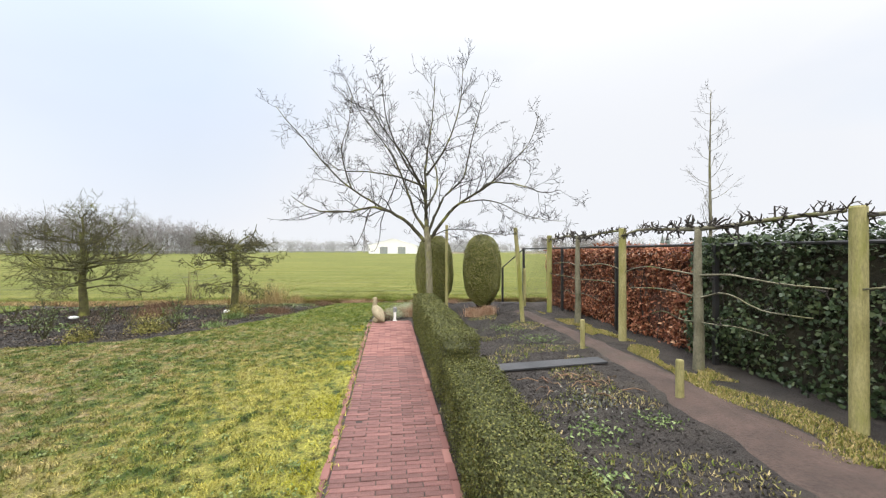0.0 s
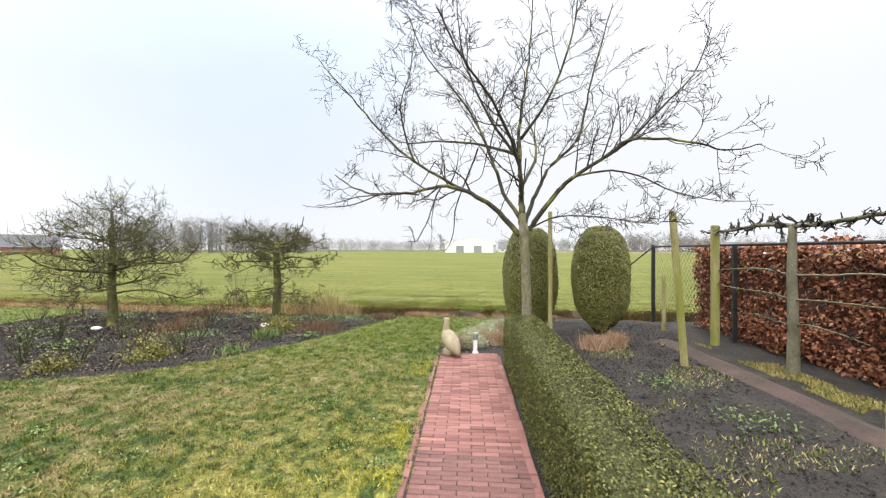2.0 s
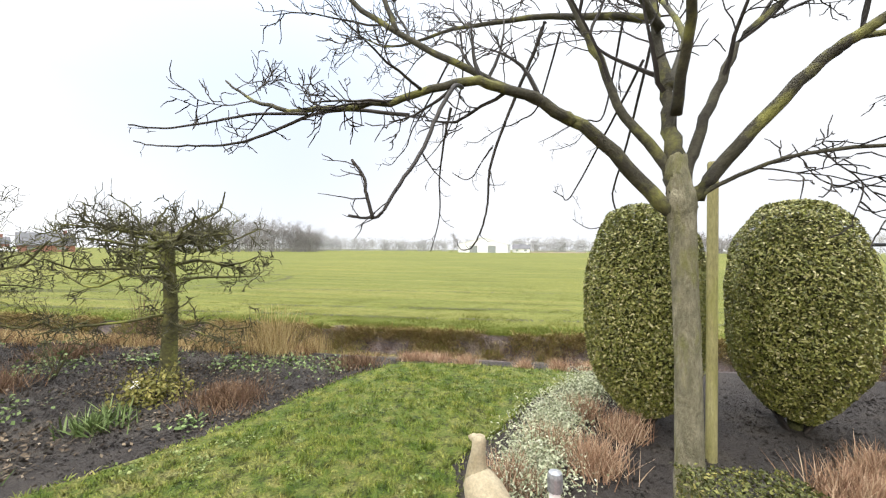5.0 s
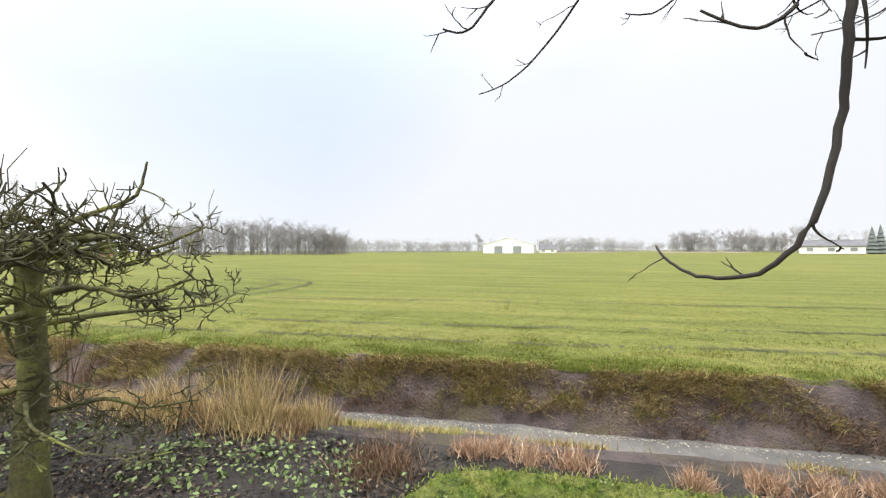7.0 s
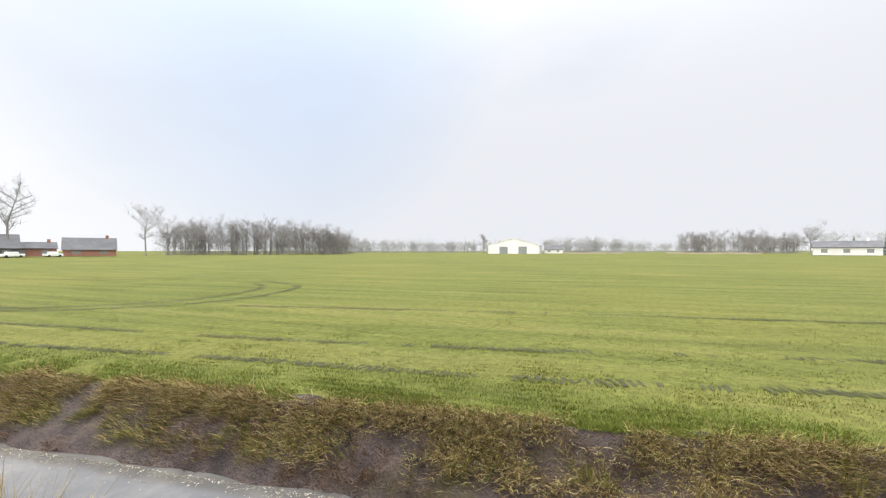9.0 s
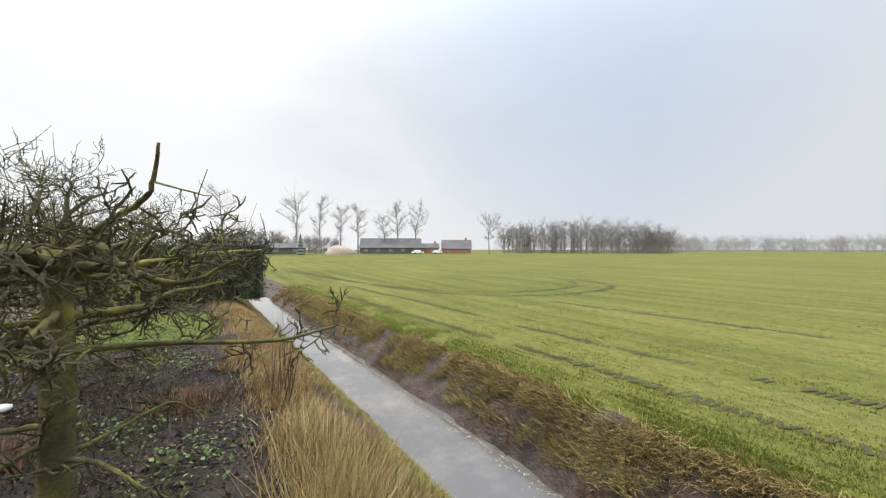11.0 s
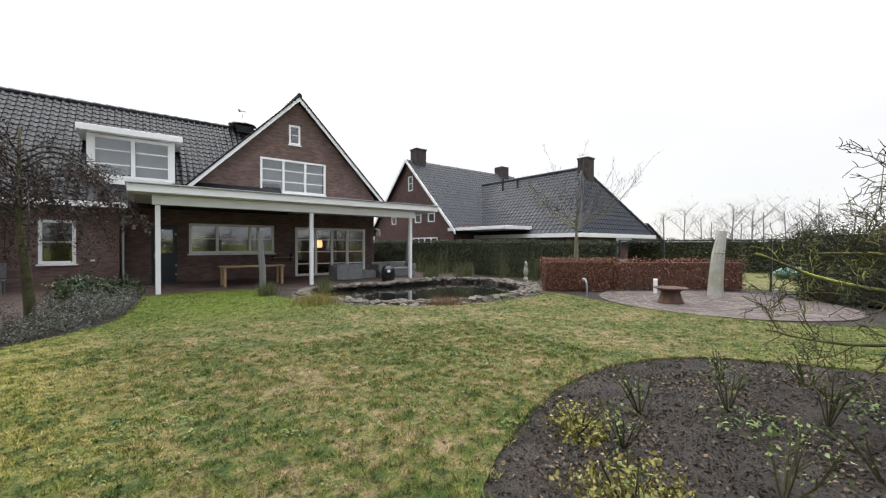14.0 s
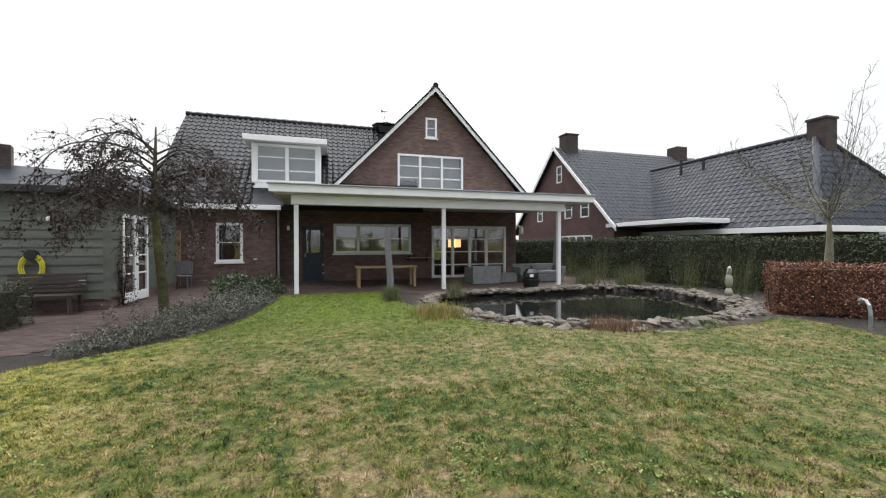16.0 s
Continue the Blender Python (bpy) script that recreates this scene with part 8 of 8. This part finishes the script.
def wood(name, ends, n, h, deep, label, twigs=26, sp=3.0, mat="fartwig", fine=(1.5, 0.05)):
    b = Build()
    for k in range(n):
        f = rnd.random()
        i = min(int(f * (len(ends) - 1)), len(ends) - 2)
        t = f * (len(ends) - 1) - i
        x, y = (ends[i][j] + (ends[i + 1][j] - ends[i][j]) * t for j in range(2))
        hh = h[i] + (h[i + 1] - h[i]) * t
        away = Vector((x, y, 0)).normalized() * rnd.uniform(0, deep)
        bare_tree(b, (x + away.x, y + away.y, -0.2), hh * rnd.uniform(0.55, 1.1), sp * rnd.uniform(0.8, 1.4), rnd, twigs * 2, 0.15)
    tagged(solid(name, b, M[mat], label, "woods"), kind="stuff")
    V = np.array(b.v)
    q = V[rng.integers(0, len(V), n * 330)] + rng.normal(0, 0.5, (n * 330, 3))
    low = V[rng.integers(0, len(V), n * 50)] + rng.normal(0, 1.8, (n * 50, 3))
    low[:, 2] = rng.uniform(0.0, 1, len(low)) ** 1.8 * np.mean(h) * 0.26
    q = np.concatenate((q[q[:, 2] > 0.3], low))
    tagged(finish(name, blades_mesh(name, q, fine[0], fine[1], 0.9), M[mat]), label, "woods", kind="stuff")


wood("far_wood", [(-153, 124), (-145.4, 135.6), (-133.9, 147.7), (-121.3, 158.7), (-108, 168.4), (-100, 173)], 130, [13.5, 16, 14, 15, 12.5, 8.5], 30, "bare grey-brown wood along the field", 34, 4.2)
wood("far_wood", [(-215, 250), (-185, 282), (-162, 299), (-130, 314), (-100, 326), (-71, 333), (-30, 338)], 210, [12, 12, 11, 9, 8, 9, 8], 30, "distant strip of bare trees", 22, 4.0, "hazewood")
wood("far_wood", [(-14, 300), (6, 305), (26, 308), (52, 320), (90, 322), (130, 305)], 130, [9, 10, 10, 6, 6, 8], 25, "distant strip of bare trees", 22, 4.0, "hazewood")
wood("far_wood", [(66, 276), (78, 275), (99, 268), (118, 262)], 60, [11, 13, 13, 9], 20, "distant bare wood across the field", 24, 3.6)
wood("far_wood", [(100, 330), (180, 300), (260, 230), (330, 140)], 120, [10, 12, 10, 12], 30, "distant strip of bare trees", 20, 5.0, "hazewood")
wood("far_wood", [(-176, 0), (-178, 22), (-176, 36), (-172, 50)], 40, [9, 10, 7, 6], 12, "low scrubby trees behind the far farm", 22, 3.0)
wood("far_wood", [(-56, -16), (-58, -6), (-66, 2), (-80, 12)], 22, [7.5, 8, 7.5, 8], 10, "bare garden trees beyond the neighbours", 30, 2.2, fine=(0.6, 0.010))
for x, y, h in ((104, 180, 10), (107, 181, 10.5), (-150, 31, 8), (98, 186, 7)):
    b = Build()
    prof = []
    for k in range(7):
        f = k / 7
        prof += [(h * 0.22 * (1 - f) + 0.1, h * (0.06 + 0.9 * f)), (h * 0.13 * (1 - f), h * (0.06 + 0.9 * (f + 0.12)))]
    b.lathe([(0.15, 0.0)] + prof + [(0.02, h)], (x, y, -0.25), 11)
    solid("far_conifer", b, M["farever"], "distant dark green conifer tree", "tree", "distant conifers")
# pale barn
barn = thing("pale_barn", "long pale steel barn with two grey doors", "barn", (-28.8, 240, -0.2))
b = Build()
b.prism([(-43.1, 230, -0.4), (-14.4, 230, -0.4), (-14.4, 230, 4.6), (-28.8, 230, 8.7), (-43.1, 230, 4.6)], (0, 30, 0))
part("wall", b, M["barnwhite"], barn)
b = Build()
for s in (1, -1):
    b.prism([(-28.8, 229.7, 9.0), (-28.8 + s * 14.9, 229.7, 4.75), (-28.8 + s * 14.9, 229.7, 4.5), (-28.8, 229.7, 8.75)], (0, 30.6, 0))
part("roof", b, M["barnwhite"], barn)
for x in (-36.5, -25.8):
    part("door", Build().box(x, x + 4.6, 229.85, 229.98, -0.2, 3.9), M["barndoor"], barn, "grey sliding door")
far_house((-7, 246, 0), 10, 8, 2.4, 5.0, 0, M["barnwhite"], M["farmroof"], "small dark-roofed house beside the barn")
# far farm
far_house((-153.7, 98.5, 0), 13, 9, 2.2, 6.0, 60, M["farmbrick"], M["farmroof"], "orange-brick farmhouse with dark roof")
far_house((-160.0, 87, 0), 10, 8, 2.6, 4.4, 65, M["farmbrick"], M["farmroof"], "low brick farm wing with dark roof")
far_house((-164, 71, 0), 26, 14, 2.6, 6.6, 68, M["farmroof"], M["farmroof"], "wide dark-roofed farm barn", False)
far_house((-158, 9, 0), 18, 10, 3.0, 7.4, 85, M["farmroof"], M["farmroof"], "dark-roofed farm building behind the field", False)
far_house((-160, 27, 0), 14, 7, 2.5, 4.0, 85, M["farmroof"], M["farmroof"], "low grey farm shed", False)
b = Build().blob((-158, 47.5, -0.3), (4, 6.0, 3.6), 0.25, 8)
solid("sand_heap", b, M["sand"], "pale sand heap at the far farm", "heap", smooth=True)
far_house((90, 176, 0), 16, 9, 2.8, 4.8, -25, M["barnwhite"], M["farmroof"], "pale house with dark roof across the field")
b = Build().box(95.5, 101, 156, 160, -0.2, 4.2, 0.05)
solid("blue_container", b, M["tarp"], "blue container across the field", "container")
b = Build()
for p, q in (((-2, 259), (32, 256.6)), ((53, 252.8), (93, 240.3))):
    b.prism([(p[0], p[1], -0.2), (q[0], q[1], -0.2), (q[0], q[1], 0.5), (p[0], p[1], 0.5)], (0.5, 1.5, 0))
solid("pale_field_edge", b, M["sand"], "pale low bank at the far field edge", "bank", kind="structure")
for x, y, w in ((-152.5, 88, 4.4), (-151, 78, 5.0)):
    t = thing("parked_car", "white car parked at the far farm", "car", (x, y, -0.15))
    part("body", Build().box(x - 0.9, x + 0.9, y - w / 2, y + w / 2, 0.1, 0.85, 0.15).box(x - 0.8, x + 0.8, y - w * 0.25, y + w * 0.25, 0.8, 1.45, 0.2), M["white"], t)
    for dy in (-w * 0.3, w * 0.3):
        part("wheel", Build().tube([(x - 0.92, y + dy, 0.18), (x + 0.92, y + dy, 0.18)], (0.33, 0.33), 12), M["black"], t)


# ---- laid pieces ----
def brick_mesh(name, L, Wd, H, bev, material):
    bm = bmesh.new()
    bmesh.ops.create_cube(bm, size=1, matrix=Matrix.Diagonal((L, Wd, H, 1)))
    top = [e for e in bm.edges if all(v.co.z > 0 for v in e.verts)]
    bmesh.ops.bevel(bm, geom=top, offset=bev, segments=1, affect="EDGES")
    me = bpy.data.meshes.new(name)
    bm.to_mesh(me)
    bm.free()
    me.materials.append(material)
    return me


class Joined:
    """Copies of one small mesh gathered in one."""

    def __init__(self, me):
        self.v = np.array([p.co[:] for p in me.vertices])
        self.f = [tuple(p.vertices) for p in me.polygons]
        self.V, self.F, self.n = [], [], 0

    def add(self, m):
        R = np.array(m)
        self.V.append(self.v @ R[:3, :3].T + R[:3, 3])
        self.F += [tuple(i + self.n for i in f) for f in self.f]
        self.n += len(self.v)

    def done(self, name, material, parent, label):
        me = bpy.data.meshes.new(name)
        me.from_pydata(np.concatenate(self.V).tolist(), [], self.F)
        return tagged(finish(name, me, material, parent, label), kind="stuff")


rnd = random.Random(4)
turn = math.degrees(math.atan(0.132))
full = brick_mesh("brick", 0.198, 0.0485, 0.06, 0.004, M["brickpave"])
half = brick_mesh("brick", 0.098, 0.0485, 0.06, 0.004, M["brickpave"])
edge = brick_mesh("edge_brick", 0.058, 0.198, 0.08, 0.005, M["brickpave"])
jf, jh, je = Joined(full), Joined(half), Joined(edge)
count = 0
row = 0
y = PATH_Y0 + 0.05
while y < PATH_Y1 - 0.03:
    x0 = path_left(y) + 0.075
    xs = [(0.10 + 0.2025 * k, full, jf) for k in range(4)]
    if row % 2:
        xs = [(0.05, half, jh)] + [(0.2025 + 0.2025 * k, full, jf) for k in range(3)] + [(0.76, half, jh)]
    for dx, me, j in xs:
        m = pose(x0 + dx, y - 0.132 * 0 * dx + dx * 0.132, -0.012 + rnd.gauss(0, 0.0018), rnd.gauss(0, 0.5), rnd.gauss(0, 0.5), turn + rnd.gauss(0, 0.35))
        if 2.0 < y < 5.4 and count < 280:
            ob = new("brick", me)
            ob.parent, ob.matrix_basis = path, m
            count += 1
        else:
            j.add(m)
    y += 0.0515
    row += 1
y = PATH_Y0 + 0.1
while y < PATH_Y1 - 0.05:
    for x in (path_left(y) + 0.03, path_right(y) - 0.03):
        je.add(pose(x + rnd.gauss(0, 0.004), y, -0.016 + rnd.gauss(0, 0.002), 0, rnd.gauss(0, 1.5), turn + rnd.gauss(0, 1.0)))
    y += 0.203
M["brickrest"] = foliage("red_paving_brick_rest", ((0.0, (0.145, 0.066, 0.057)), (0.5, (0.21, 0.098, 0.083)), (1.0, (0.275, 0.135, 0.115))), 0.8)
M["terracerest"] = foliage("brown_terrace_brick_rest", ((0.0, (0.044, 0.030, 0.026)), (0.5, (0.066, 0.045, 0.039)), (1.0, (0.094, 0.066, 0.056))), 0.75)
M["paverest"] = foliage("weathered_paver_rest", ((0.0, (0.082, 0.067, 0.063)), (0.5, (0.12, 0.098, 0.091)), (1.0, (0.165, 0.137, 0.125))), 0.9)
for j in (jf, jh):
    j.done("bricks", M["brickrest"], path, "further red path bricks")
je.done("edge_bricks", M["brickrest"], path, "upright red edging bricks")
# terrace bricks in long courses
tb = Joined(brick_mesh("brick", 0.205, 0.10, 0.05, 0.004, M["terracerest"]))
poly = [(x, y) for x, y in TERRACE]
gx_, gy_ = np.meshgrid(np.arange(-15.9, 3.9, 0.211), np.arange(-10.6, -0.5, 0.106))
pts = np.stack((gx_.ravel() + np.repeat((np.arange(gx_.shape[0]) % 2) * 0.105, gx_.shape[1]), gy_.ravel()), 1)
pts = pts[inside(pts, poly)]
pts = pts[~((pts[:, 0] < -2.4) & (pts[:, 1] < -10.62)) & ~((pts[:, 0] > 0.3) & (pts[:, 1] < -4.9)) & ~inside(pts, POND)]
for x, y in pts:
    tb.add(pose(x, y, -0.008 + rnd.gauss(0, 0.0015), 0, 0, rnd.gauss(0, 0.4)))
ter = bpy.data.objects["terrace"]
tb.done("bricks", M["terracerest"], ter, "brown terrace bricks")
# round seat in rings
pv = Joined(brick_mesh("paver", 0.20, 0.10, 0.05, 0.005, M["paverest"]))
for k in range(1, 25):
    r = k * 0.112
    n = max(6, int(2 * math.pi * r / 0.206))
    for i in range(n):
        a = 2 * math.pi * i / n + k * 0.3
        x, y = -15.6 + r * math.cos(a), 4.3 + r * math.sin(a) * 1.04
        pv.add(pose(x, y, 0.0 + rnd.gauss(0, 0.002), 0, 0, math.degrees(a) + 90))
pv.done("pavers", M["paverest"], bpy.data.objects["paving_bed"], "worn pavers laid in rings")
